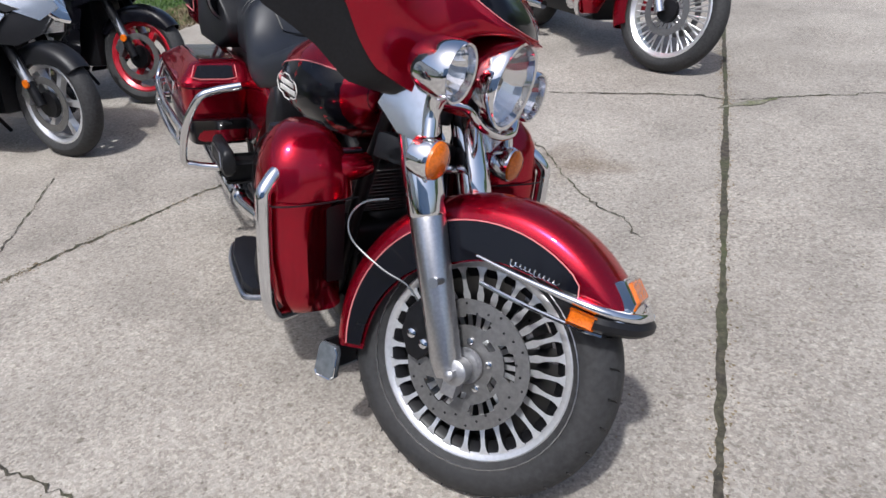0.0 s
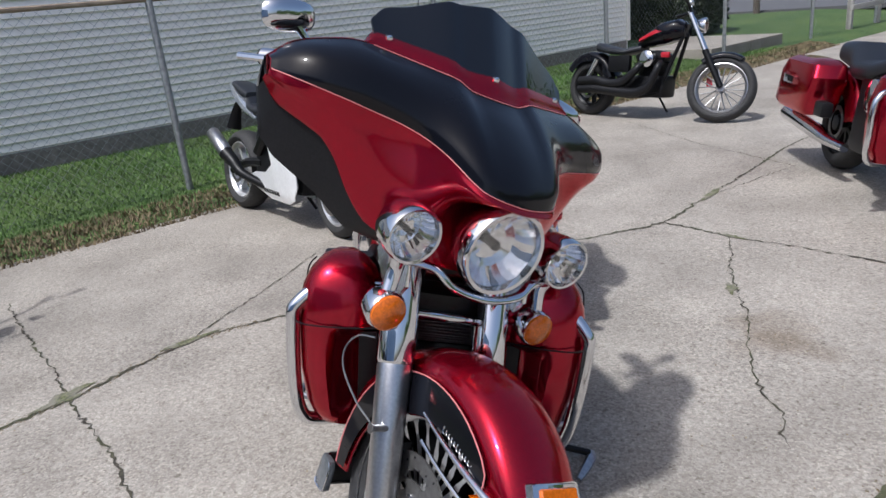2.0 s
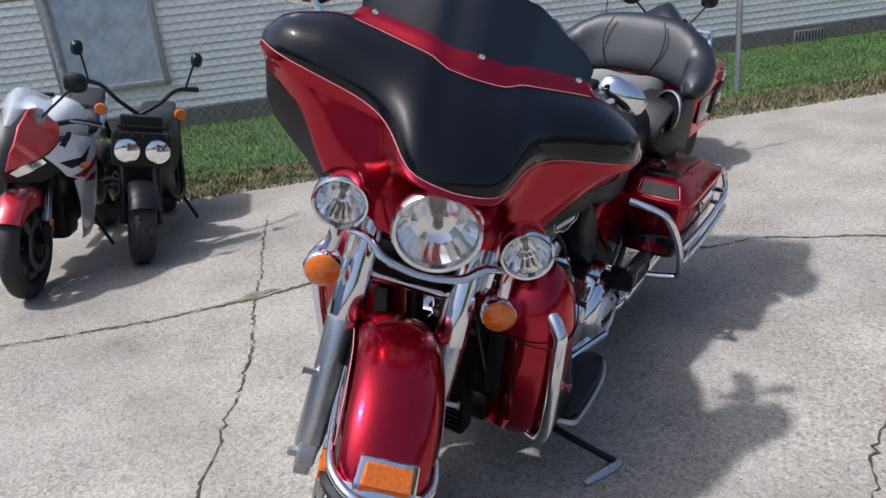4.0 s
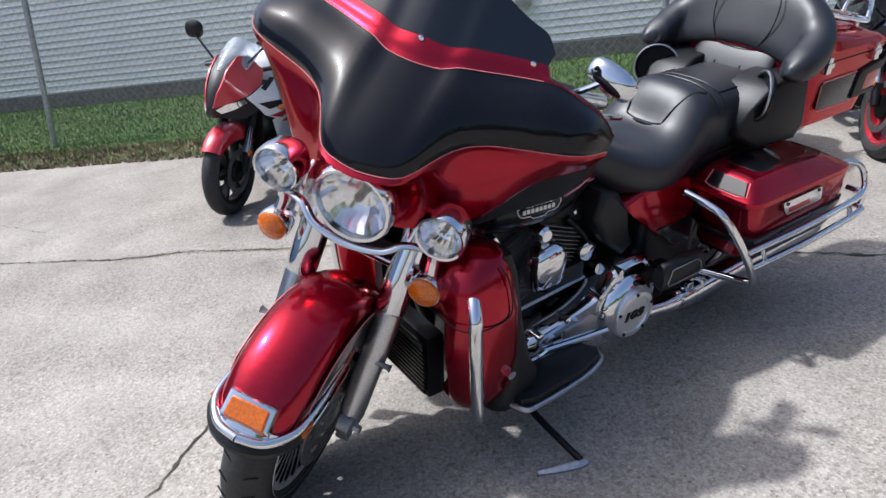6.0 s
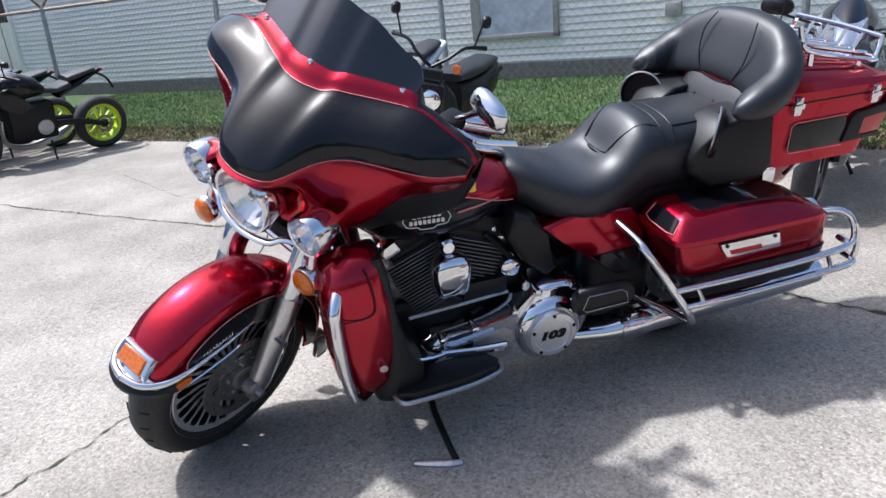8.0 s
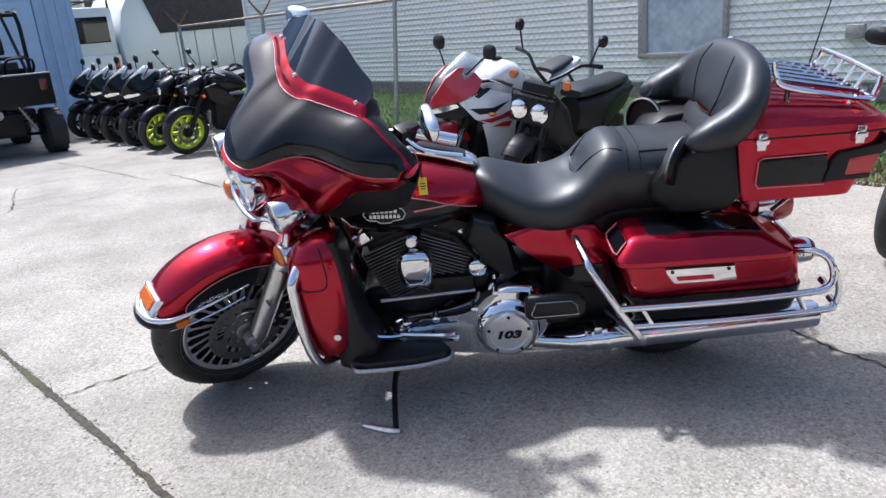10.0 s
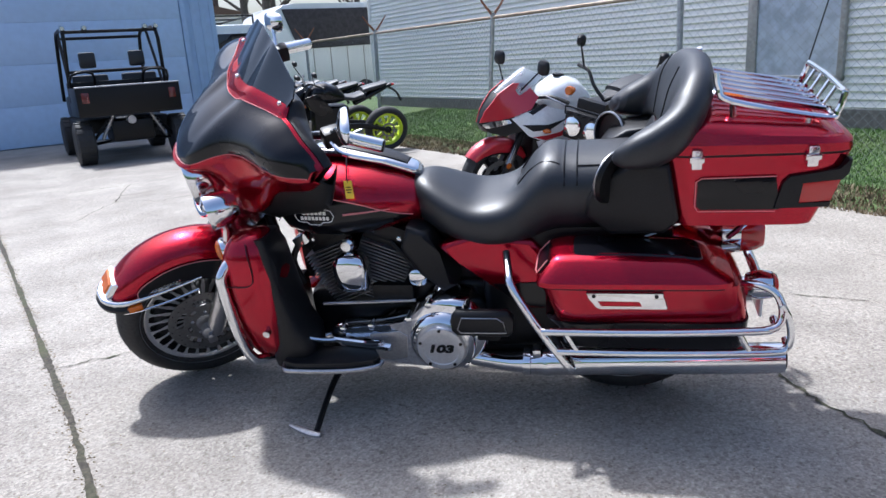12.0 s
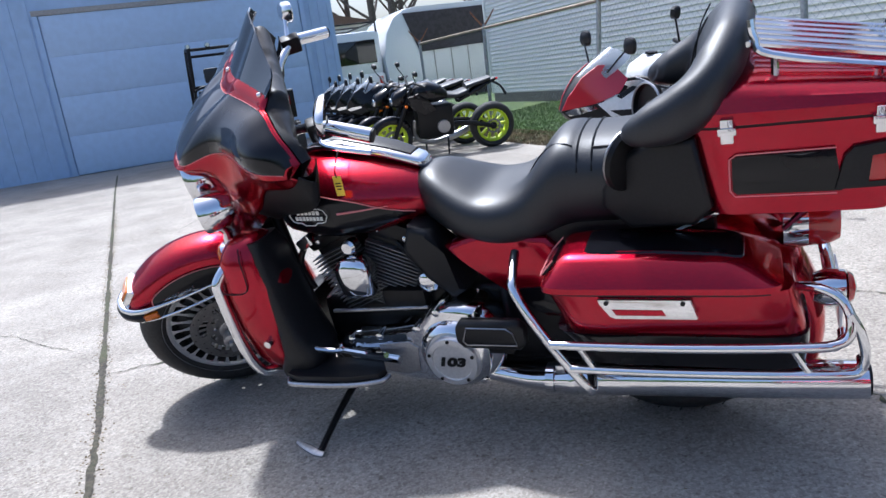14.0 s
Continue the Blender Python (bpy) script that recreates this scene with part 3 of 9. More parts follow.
def unseen_tree_line(name, label, seed, way, reach, tall):
    """A far belt of trees, added out of view so the paint mirrors a dark horizon; it closes the open side of the yard:
    ragged clumps of leaf over dark stems.
    """
    rnd = random.Random(seed)
    verts, faces = [], []
    for _ in range(5200):
        u = rnd.random()
        a, b = Vector((*way[0], 0)), Vector((*way[1], 0))
        p = a.lerp(b, u)
        top = tall * (0.72 + 0.2 * math.sin(u * 23 + seed) + 0.12 * math.sin(u * 61))
        c = Vector((p.x + rnd.gauss(0, reach), p.y + rnd.gauss(0, reach), top * rnd.random() ** 0.8))
        s = rnd.uniform(0.25, 0.6)
        k = len(verts)
        for _ in range(4):
            verts.append(c + Vector((rnd.uniform(-s, s), rnd.uniform(-s, s), rnd.uniform(-s, s))))
        faces += [(k, k + 1, k + 2), (k, k + 2, k + 3), (k, k + 1, k + 3), (k + 1, k + 2, k + 3)]
    me = bpy.data.meshes.new(name)
    me.from_pydata([tuple(v) for v in verts], [], faces)
    me.materials.append(BLADE)
    tagged(new(name, me), label, "trees", kind="stuff")


# Added out of view; gives the glossy fairing something dark to mirror.
unseen_tree_line("unseen_reflected_trees", "unseen belt of green trees added beyond the open side, to darken reflections", 31, [(-30, 29), (28, 31)], 1.3, 7.5)

# ---- the red touring motorcycle ----
BIKE = pose(0, -0.07, 0, -10.5, 0, 2.3)           # leans on its stand
NECK = Vector((-0.388, 0, 0.838))
STEER = Matrix.Translation(NECK) @ Matrix.Rotation(radians(37.8), 4, Vector((-math.sin(radians(26.1)), 0, math.cos(radians(26.1))))) @ Matrix.Translation(-NECK)
AXLE, TAILAXLE, TYRE = Vector((-0.068, 0, 0.328)), Vector((-1.752, 0, 0.326)), 0.328

hero = thing("touring_motorcycle", BIKE, "candy red and black touring motorcycle leaning on its side stand", "motorcycle")


def hp(name, bm, mat, label="", parent=None, steer=False, sharp=40):
    """A part of the red motorcycle; steer: it turns with the fork."""
    if steer:
        bmesh.ops.transform(bm, matrix=STEER, verts=bm.verts)
    return part(name, bm, mat, parent or hero, label, sharp)


def tyre_profile(w, r, inner):
    return [(-w * 0.62, inner), (-w * 0.86, inner + 0.012), (-w, inner + (r - inner) * 0.45), (-w * 0.93, r - 0.035), (-w * 0.62, r - 0.01), (-w * 0.25, r), (w * 0.25, r), (w * 0.62, r - 0.01), (w * 0.93, r - 0.035), (w, inner + (r - inner) * 0.45), (w * 0.86, inner + 0.012), (w * 0.62, inner)]


def tyre_mesh(w, r, inner, centre):
    bm = bm_new()
    secs = []
    n = 64
    prof = tyre_profile(w, r, inner)
    for j in range(n):
        t = 2 * math.pi * j / n
        secs.append([Vector(centre) + Vector((q * math.cos(t), h, q * math.sin(t))) for h, q in prof])
    rings(bm, secs, True, False, True)
    return bm


def tread_grooves(w, r, centre, count):
    """Slanting tread cuts, as thin dark bars sunk in the tread."""
    bm = bm_new()
    for j in range(count):
        t = 2 * math.pi * j / count
        for sg in (1, -1):
            tt = t + (0.5 * 2 * math.pi / count if sg < 0 else 0)
            pts = []
            for k, (f, dt) in enumerate(((0.12, 0.0), (0.45, 0.05), (0.8, 0.07))):
                rr = r - 0.0022 - 0.034 * max(0, f - 0.25) ** 1.7
                a = tt + dt
                pts.append(Vector(centre) + Vector((rr * math.cos(a), sg * w * f, rr * math.sin(a))))
            tube(bm, pts, 0.0022, 4, 1)
    return bm


def disc_mesh(c, y, n=80):
    """Flat brake disc with curved openings cut through its inner part."""
    bm = bm_new()
    radii = (0.032, 0.064, 0.071, 0.08, 0.09, 0.099, 0.108, 0.116, 0.1485)

    def kept(i, k):
        q = k % n % 16
        if i in (4, 5):
            return not 1 <= q <= 10
        if i == 6:
            return not 2 <= q <= 8
        if i in (1, 2):
            return not 9 <= q <= 13
        return True
    grid = [[[bm.verts.new(c + Vector((r * math.cos(a), y + h, r * math.sin(a)))) for a in [2 * math.pi * k / n - 5 * (r - 0.1) for k in range(n)]] for r in radii] for h in (-0.0028, 0.0028)]
    for i in range(len(radii) - 1):
        for k in range(n):
            if not kept(i, k):
                continue
            k1 = (k + 1) % n
            for g in (0, 1):
                quad = [grid[g][i][k], grid[g][i + 1][k], grid[g][i + 1][k1], grid[g][i][k1]]
                bm.faces.new(quad if g else quad[::-1])
            for (di, dk), (a, b) in (((-1, 0), ((i, k), (i, k1))), ((1, 0), ((i + 1, k), (i + 1, k1))), ((0, -1), ((i, k), (i + 1, k))), ((0, 1), ((i, k1), (i + 1, k1)))):
                if not 0 <= i + di < len(radii) - 1 or not kept(i + di, (k + dk) % n):
                    bm.faces.new((grid[0][a[0]][a[1]], grid[0][b[0]][b[1]], grid[1][b[0]][b[1]], grid[1][a[0]][a[1]]))
    bmesh.ops.delete(bm, geom=[v for v in bm.verts if not v.link_faces], context="VERTS")
    bmesh.ops.recalc_face_normals(bm, faces=bm.faces)
    return bm


def wheel_set(centre, w, r, spokes, steer, name):
    """Tyre, cast rim with paired spokes, hub and two drilled brake discs."""
    c = Vector(centre)
    ri = 0.226
    ty = hp(name + "_tyre", tyre_mesh(w, r, ri, c), RUBBER, "black road tyre", steer=steer)
    hp("tread", tread_grooves(w, r, c, 30), DARKMETAL, "", ty, steer)["kind"] = "stuff"
    bm = bm_new()
    for sg in (1, -1):
        tube(bm, [c + Vector(((ri + 0.022) * math.cos(t), sg * w * 0.965, (ri + 0.022) * math.sin(t))) for t in np.linspace(0, 2 * math.pi, 49)[:-1]], 0.0016, 4, 1, True)
    hp("sidewall_line", bm, STEEL, "pale thin ring on the sidewall", ty, steer)
    bm = bm_new()
    secs = []
    prof = [(-w * 0.68, ri + 0.004), (-w * 0.72, ri + 0.008), (-w * 0.74, ri - 0.006), (-w * 0.6, ri - 0.02), (-w * 0.35, ri - 0.034), (w * 0.35, ri - 0.034), (w * 0.6, ri - 0.02), (w * 0.74, ri - 0.006), (w * 0.72, ri + 0.008), (w * 0.68, ri + 0.004)]
    for j in range(64):
        t = 2 * math.pi * j / 64
        secs.append([c + Vector((q * math.cos(t), h, q * math.sin(t))) for h, q in prof])
    rings(bm, secs, True, False, True)
    rim = hp(name + "_rim", bm, DARKMETAL, "cast rim with black barrel", steer=steer)
    for sg in (1, -1):
        bm = bm_new()
        secs = []
        for j in range(64):
            t = 2 * math.pi * j / 64
            secs.append([c + Vector((q * math.cos(t), sg * h, q * math.sin(t))) for h, q in ((w * 0.68, ri - 0.012), (w * 0.77, ri - 0.006), (w * 0.8, ri + 0.004), (w * 0.74, ri + 0.01), (w * 0.62, ri + 0.006))])
        rings(bm, secs, True, False, True)
        hp("rim_lip", bm, POLISHED, "bright machined rim lip", rim, steer)
    for j in range(spokes):
        t = 2 * math.pi * j / spokes
        m = Matrix.Translation(c) @ Matrix.Rotation(-t, 4, "Y")
        bm = bm_new()
        rings(bm, [[m @ Vector((x, y * yy, z)) for y, z in ((-1, -zz), (1, -zz), (1, zz), (-1, zz))] for x, yy, zz in ((0.055, 0.04, 0.006), (0.12, 0.036, 0.006), (0.152, 0.04, 0.009), (0.165, 0.042, 0.006), (0.18, 0.044, 0.005), (0.198, 0.046, 0.0055), (0.207, 0.047, 0.008), (0.217, 0.047, 0.014))])
        bm.normal_update()
        for f in bm.faces:
            f.material_index = 0 if abs(f.normal.y) > 0.6 else 1
        hp("spoke", bm, [POLISHED, DARKMETAL], "", rim, steer, 30)
    bm = bm_new()
    lathe(bm, [(-0.075, 0.02), (-0.075, 0.045), (-0.04, 0.06), (0.04, 0.06), (0.075, 0.045), (0.075, 0.02)], c, "y", 24)
    hp("hub", bm, ALLOY, "", rim, steer)
    for sg in ((1, -1) if steer else (1,)):
        y = sg * 0.083
        disc = hp("brake_disc", disc_mesh(c, y), DISCSTEEL, "worn grey steel brake disc with curved slots", rim, steer, 30)
        bm = bm_new()
        for k in range(30):
            a = 2 * math.pi * k / 30
            rr = (0.139, 0.128, 0.119)[k % 3]
            lathe(bm, [(y - 0.0034, 0.003), (y + 0.0034, 0.003)], c + Vector((rr * math.cos(a), 0, rr * math.sin(a))), "y", 7)
        hp("disc_hole", bm, DARKMETAL, "", disc, steer)["kind"] = "stuff"
        bm = bm_new()
        lathe(bm, [(y - 0.012, 0.04), (y + sg * 0.008, 0.042), (y + sg * 0.013, 0.028)], c, "y", 24)
        hp("disc_carrier", bm, ALLOY, "grey hub cap of the disc", disc, steer)
        for k in range(5):
            a = 2 * math.pi * (k + 0.35) / 5
            bm = bm_new()
            lathe(bm, [(y, 0.0075), (y + sg * 0.008, 0.0075), (y + sg * 0.009, 0.004)], c + Vector((0.056 * math.cos(a), 0, 0.056 * math.sin(a))), "y", 10)
            hp("disc_bolt", bm, CHROME, "", disc, steer)
    return rim


wheel_set(AXLE, 0.064, TYRE, 28, True, "front")
wheel_set(TAILAXLE, 0.085, 0.326, 14, False, "rear")

# fork legs along the rake
RAKE = Vector((-0.5, 0, 1.0)).normalized()
for sg in (1, -1):
    y = sg * 0.135
    foot = Vector((-0.086, y, 0.312))
    bm = bm_new()
    tube(bm, [foot + RAKE * q for q in (-0.005, 0.03, 0.2, 0.335, 0.345)], [0.027, 0.035, 0.0375, 0.0405, 0.039], 18, 1)
    leg = hp("fork_leg", bm, FORKMETAL, "brushed grey fork slider", steer=True)
    bm = bm_new()
    tube(bm, [foot + RAKE * q for q in (0.343, 0.35, 0.44, 0.56, 0.62)], [0.04, 0.043, 0.043, 0.04, 0.039], 18, 1)
    hp("fork_cover", bm, CHROME, "polished chrome fork cover", leg, True)
    bm = bm_new()
    lathe(bm, [(-0.022, 0.024), (-0.018, 0.03), (0.018, 0.03), (0.024, 0.02)], (-0.068, y, 0.325), "y", 18)
    box(bm, (-0.085, y - 0.02, 0.27), (-0.05, y + 0.02, 0.33), 0.006)
    lathe(bm, [(0.0, 0.012), (0.022 * sg, 0.012), (0.026 * sg, 0.006)], (-0.068, y + 0.02 * sg, 0.325), "y", 6)
    hp("axle_clamp", bm, ALLOY, "", leg, True)
    # caliper
    bm = bm_new()
    slab(bm, [(-0.205, 0.30), (-0.235, 0.345), (-0.235, 0.40), (-0.2, 0.455), (-0.165, 0.46), (-0.145, 0.42), (-0.15, 0.33), (-0.175, 0.295)], sg * 0.06, sg * 0.112, 0.008)
    cal = hp("brake_caliper", bm, DARKMETAL, "black brake caliper", leg, True)
    for q in ((-0.205, 0.352), (-0.175, 0.43), (-0.17, 0.34)):
        bm = bm_new()
        lathe(bm, [(sg * 0.11, 0.011), (sg * 0.116, 0.011), (sg * 0.118, 0.005)], (q[0], 0, q[1]), "y", 10)
        part("bolt", mirrored(bm, STEER), CHROME, cal)
    bm = bm_new()
    lathe(bm, [(sg * 0.02, 0.008), (sg * 0.055, 0.008), (sg * 0.062, 0.012)], (-0.155, y, 0.505), "y", 10)
    hp("fender_bolt", bm, STEEL, "", leg, True)

# chrome plates between fork and fairing
for sg in (1, -1):
    bm = bm_new()
    slab(bm, [(-0.41, 0.82), (-0.345, 0.772), (-0.27, 0.765), (-0.25, 0.8), (-0.285, 0.90), (-0.37, 0.93)], sg * 0.165, sg * 0.179, 0.004)
    hp("fork_plate", bm, SATIN, "bright fork side plate", steer=True)

# front fender: swept skin round the tyre
def fender_skin(a0, a1, rr, half, skirt, n, centre, lift=0.0, lip=0.0):
    bm = bm_new()
    secs = []
    for i in range(n + 1):
        f = i / n
        a = radians(a0 + (a1 - a0) * f)
        sk = skirt(f)
        d = Vector((math.cos(a), 0, math.sin(a)))
        row = []
        w = half(f)
        for k in range(-9, 10):
            u = k / 9
            if abs(u) <= 0.62:
                q = u / 0.62
                row.append(Vector(centre) + d * (rr(f) - 0.03 * abs(q) ** 2.6) + Vector((0, w * q * 0.96, 0)))
            else:
                q = (abs(u) - 0.62) / 0.38
                row.append(Vector(centre) + d * (rr(f) - 0.03 - sk * q) + Vector((0, math.copysign(w * (0.96 + 0.04 * math.sin(min(1, q * 3) * math.pi / 2)), u), 0)))
        secs.append(row)
    rows = rings(bm, secs, False, False)
    bmesh.ops.recalc_face_normals(bm, faces=bm.faces)
    bmesh.ops.solidify(bm, geom=bm.faces[:], thickness=0.006)
    return bm

FENDER_C = AXLE + Vector((0.008, 0, 0.0))
fr = lambda f: 0.381 - 0.012 * max(0, f - 0.55) + 0.004 * math.sin(f * 3.1)
fhalf = lambda f: float(np.interp(f, [0, 0.05, 0.15, 0.5, 1], [0.075, 0.092, 0.1, 0.098, 0.092]))
fskirt = lambda f: float(np.interp(f, [0, 0.1, 0.25, 0.5, 0.75, 1], [0.035, 0.06, 0.1, 0.125, 0.1, 0.07]))
hp("front_fender", fender_skin(37, 196, fr, fhalf, fskirt, 44, FENDER_C), RED, "candy red front fender", steer=True, sharp=60)
# black side panels with pinstripe, chrome spear, unreadable script as bars
for sg in (1, -1):
    def on_side(a, r, off=0.002, sg=sg):
        f = (a - 37) / 159
        return FENDER_C + Vector((math.cos(radians(a)) * r, sg * (fhalf(f) + 0.006 + off), math.sin(radians(a)) * r))
    bm = bm_new()
    rows = []
    for i in range(31):
        a = 52 + 142 * i / 30
        f = (a - 37) / 159
        top = fr(f) - 0.06 - 0.03 * max(0, (60 - a) / 8) ** 2
        bot = fr(f) - 0.03 - fskirt(f) + 0.004
        top = max(top, bot + 0.004)
        rows.append([on_side(a, top), on_side(a, (top + bot) / 2, 0.0025), on_side(a, bot)])
    rings(bm, rows, False, False)
    pan = hp("fender_panel", bm, BLACK, "gloss black side panel", steer=True)
    bm = bm_new()
    tube(bm, [on_side(52 + 142 * i / 30, max(fr((52 + 142 * i / 30 - 37) / 159) - 0.058 - 0.03 * max(0, (60 - (52 + 142 * i / 30)) / 8) ** 2, fr((52 + 142 * i / 30 - 37) / 159) - 0.026 - fskirt((52 + 142 * i / 30 - 37) / 159)), 0.003) for i in range(31)], 0.0016, 5, 1)
    hp("pinstripe", bm, STRIPE, "thin gold pinstripe", pan, True)
    bm = bm_new()
    tube(bm, [(-0.04 + 0.0011 * k + 0.0035 * math.cos(k * 0.62), sg * 0.1085, 0.589 - 0.00006 * k + (0.0075 if (k // 10) in (0, 5) else 0.0042) * math.sin(k * 0.62)) for k in range(104)], 0.0011, 4, 1)
    hp("fender_script", bm, CHROME, "small silver script", pan, True)
    # chrome trim rails, reflector
    bm = bm_new()
    tube(bm, [(-0.115, sg * 0.106, 0.574), (0.0, sg * 0.111, 0.567), (0.12, sg * 0.111, 0.565), (0.185, sg * 0.1, 0.564), (0.236, sg * 0.058, 0.564), (0.252, 0, 0.566)], [0.004, 0.006, 0.009, 0.011, 0.012, 0.012], 10, 5)
    hp("fender_rail", bm, CHROME, "polished chrome fender trim rail", steer=True)
    bm = bm_new()
    tube(bm, [(-0.09, sg * 0.105, 0.521), (0.0, sg * 0.111, 0.516), (0.12, sg * 0.111, 0.514), (0.19, sg * 0.1, 0.516)], 0.005, 8, 4)
    hp("fender_rail", bm, CHROME, "polished chrome fender trim rail", steer=True)
    bm = bm_new()
    box(bm, (0.118, sg * 0.106, 0.524), (0.17, sg * 0.12, 0.549), 0.004)
    hp("side_reflector", bm, AMBER, "amber side reflector", steer=True)
bm = bm_new()
tube(bm, [(0.165, -0.105, 0.536), (0.195, -0.097, 0.538), (0.238, -0.06, 0.541), (0.257, 0, 0.544), (0.238, 0.06, 0.541), (0.195, 0.097, 0.538), (0.165, 0.105, 0.536)], 0.017, 8, 5)
hp("fender_tip_strip", bm, PLASTIC, "black rubber bumper strip", steer=True)
# chrome nose cap under the lamp
bm = fender_skin(37.5, 42.5, lambda f: 0.386, lambda f: 0.096, lambda f: 0.02, 4, FENDER_C)
hp("fender_nose_cap", bm, CHROME, "chrome cap round the fender's nose", steer=True, sharp=60)
# tip lamp, lying on the fender's nose
ta = radians(46)
tip = Matrix.Translation(FENDER_C + Vector((math.cos(ta), 0, math.sin(ta))) * 0.366) @ Matrix.Rotation(math.pi / 2 - ta, 4, "Y")
bm = bm_new()
rings(bm, [[Vector((x, w * y, h * q)) for y, q in ((-1, -0.6), (-0.94, 0.85), (-0.8, 1), (0.8, 1), (0.94, 0.85), (1, -0.6))] for x, h, w in ((-0.036, 0.008, 0.06), (-0.033, 0.022, 0.063), (-0.029, 0.026, 0.063), (0.022, 0.024, 0.066), (0.04, 0.004, 0.064))])
lamp = hp("fender_lamp", mirrored(bm, tip), CHROME, "chrome-framed amber lamp on the fender tip", steer=True)
bm = bm_new()
rings(bm, [[Vector((x, w * y, h * q)) for y, q in ((-1, -0.2), (-0.94, 0.86), (-0.86, 1), (0.86, 1), (0.94, 0.86), (1, -0.2))] for x, h, w in ((-0.023, 0.026, 0.048), (-0.02, 0.032, 0.051), (0.022, 0.03, 0.054), (0.036, 0.012, 0.053))])
hp("lens", mirrored(bm, tip), AMBER, "amber lens", lamp, True)
# rear flap
bm = bm_new()
box(bm, (-0.436, -0.082, 0.142), (-0.424, 0.082, 0.226), 0.005, Matrix.Translation((-0.43, 0, 0.18)) @ Matrix.Rotation(radians(-9), 4, "Y") @ Matrix.Translation((0.43, 0, -0.18)))
flap = hp("mud_flap", bm, PLASTIC, "dark mud flap with a chrome edge", steer=True)
bm = bm_new()
tube(bm, [(-0.43, -0.086, 0.226), (-0.42, -0.086, 0.14), (-0.42, 0.086, 0.14), (-0.43, 0.086, 0.226)], 0.006, 6, 1)
hp("flap_edge", bm, CHROME, "", flap, True)
for sg in (1, -1):
    bm = bm_new()
    slab(bm, [(-0.436, 0.148), (-0.428, 0.138), (-0.384, 0.14), (-0.374, 0.152), (-0.382, 0.215), (-0.392, 0.228), (-0.434, 0.226), (-0.44, 0.214)], sg * 0.084, sg * 0.1, 0.003)
    wing = hp("flap_wing", bm, TINTED, "grey tinted side of the mud flap", flap, True)
    bm = bm_new()
    tube(bm, [(x, sg * 0.1, z) for x, z in ((-0.434, 0.15), (-0.426, 0.14), (-0.386, 0.142), (-0.377, 0.154), (-0.384, 0.213), (-0.394, 0.225))], 0.0025, 6, 1)
    hp("flap_trim", bm, CHROME, "", flap, True)
# brake line
bm = bm_new()
tube(bm, [(-0.34, -0.14, 0.625), (-0.39, -0.155, 0.6), (-0.41, -0.165, 0.555), (-0.385, -0.165, 0.51), (-0.3, -0.155, 0.475), (-0.24, -0.14, 0.46), (-0.21, -0.12, 0.43)], 0.0024, 6, 6)
hp("brake_line", bm, TINTED, "thin grey braided brake line", steer=True)

# ---- batwing fairing ----
def eased(y, ys, vs, d=0.012):
    """A softened broken line, even in y."""
    return sum(w * float(np.interp(abs(y + k * d), ys, vs)) for k, w in ((-3, 1), (-2, 3), (-1, 5), (0, 6), (1, 5), (2, 3), (3, 1))) / 24


def rim_at(y):
    """Lower rim of the shell: x and z."""
    return (eased(y, [0, 0.1, 0.16, 0.2, 0.25, 0.3, 0.35, 0.4, 0.45, 0.48, 0.496], [-0.29, -0.3, -0.325, -0.345, -0.375, -0.41, -0.435, -0.47, -0.515, -0.545, -0.565]),
            eased(y, [0, 0.1, 0.2, 0.255, 0.3, 0.34, 0.375, 0.42, 0.465, 0.482, 0.496], [0.838, 0.842, 0.868, 0.885, 0.935, 0.995, 1.03, 1.045, 1.06, 1.078, 1.105], 0.006))


def stripe_at(y):
    """The lower pinstripe, where red meets black: round the nose, then out along the wing."""
    return (eased(y, [0, 0.06, 0.1, 0.118, 0.135, 0.155, 0.19, 0.24, 0.3, 0.36, 0.42, 0.46, 0.482, 0.496], [-0.183, -0.192, -0.207, -0.226, -0.262, -0.3, -0.345, -0.375, -0.398, -0.415, -0.44, -0.472, -0.505, -0.545], 0.009),
            eased(y, [0, 0.06, 0.105, 0.12, 0.14, 0.165, 0.2, 0.25, 0.3, 0.36, 0.43, 0.47, 0.496], [1.041, 1.044, 1.05, 1.058, 1.076, 1.093, 1.106, 1.115, 1.119, 1.125, 1.129, 1.129, 1.126], 0.007))


def crown_at(y):
    """Upper edge of the black field: the band's pinstripe, then the top of the ear."""
    return (eased(y, [0, 0.08, 0.15, 0.2, 0.26, 0.31, 0.36, 0.42, 0.46, 0.48, 0.496], [-0.412, -0.428, -0.456, -0.482, -0.506, -0.526, -0.533, -0.54, -0.553, -0.566, -0.582], 0.018),
            eased(y, [0, 0.078, 0.104, 0.2, 0.28, 0.31, 0.35, 0.42, 0.455, 0.478, 0.496], [1.223, 1.224, 1.239, 1.241, 1.243, 1.244, 1.238, 1.213, 1.195, 1.172, 1.14], 0.007))


def top_at(y):
    """Upper edge of the red band under the screen; it closes on the ear's top."""
    x, z = crown_at(y)
    k = float(np.interp(abs(y), [0.288, 0.312], [1, 0]))
    return x - 0.005 - k * float(np.interp(abs(y), [0, 0.28], [0.05, 0.036])), z - 0.002 + k * float(np.interp(abs(y), [0, 0.09, 0.28], [0.056, 0.042, 0.032]))


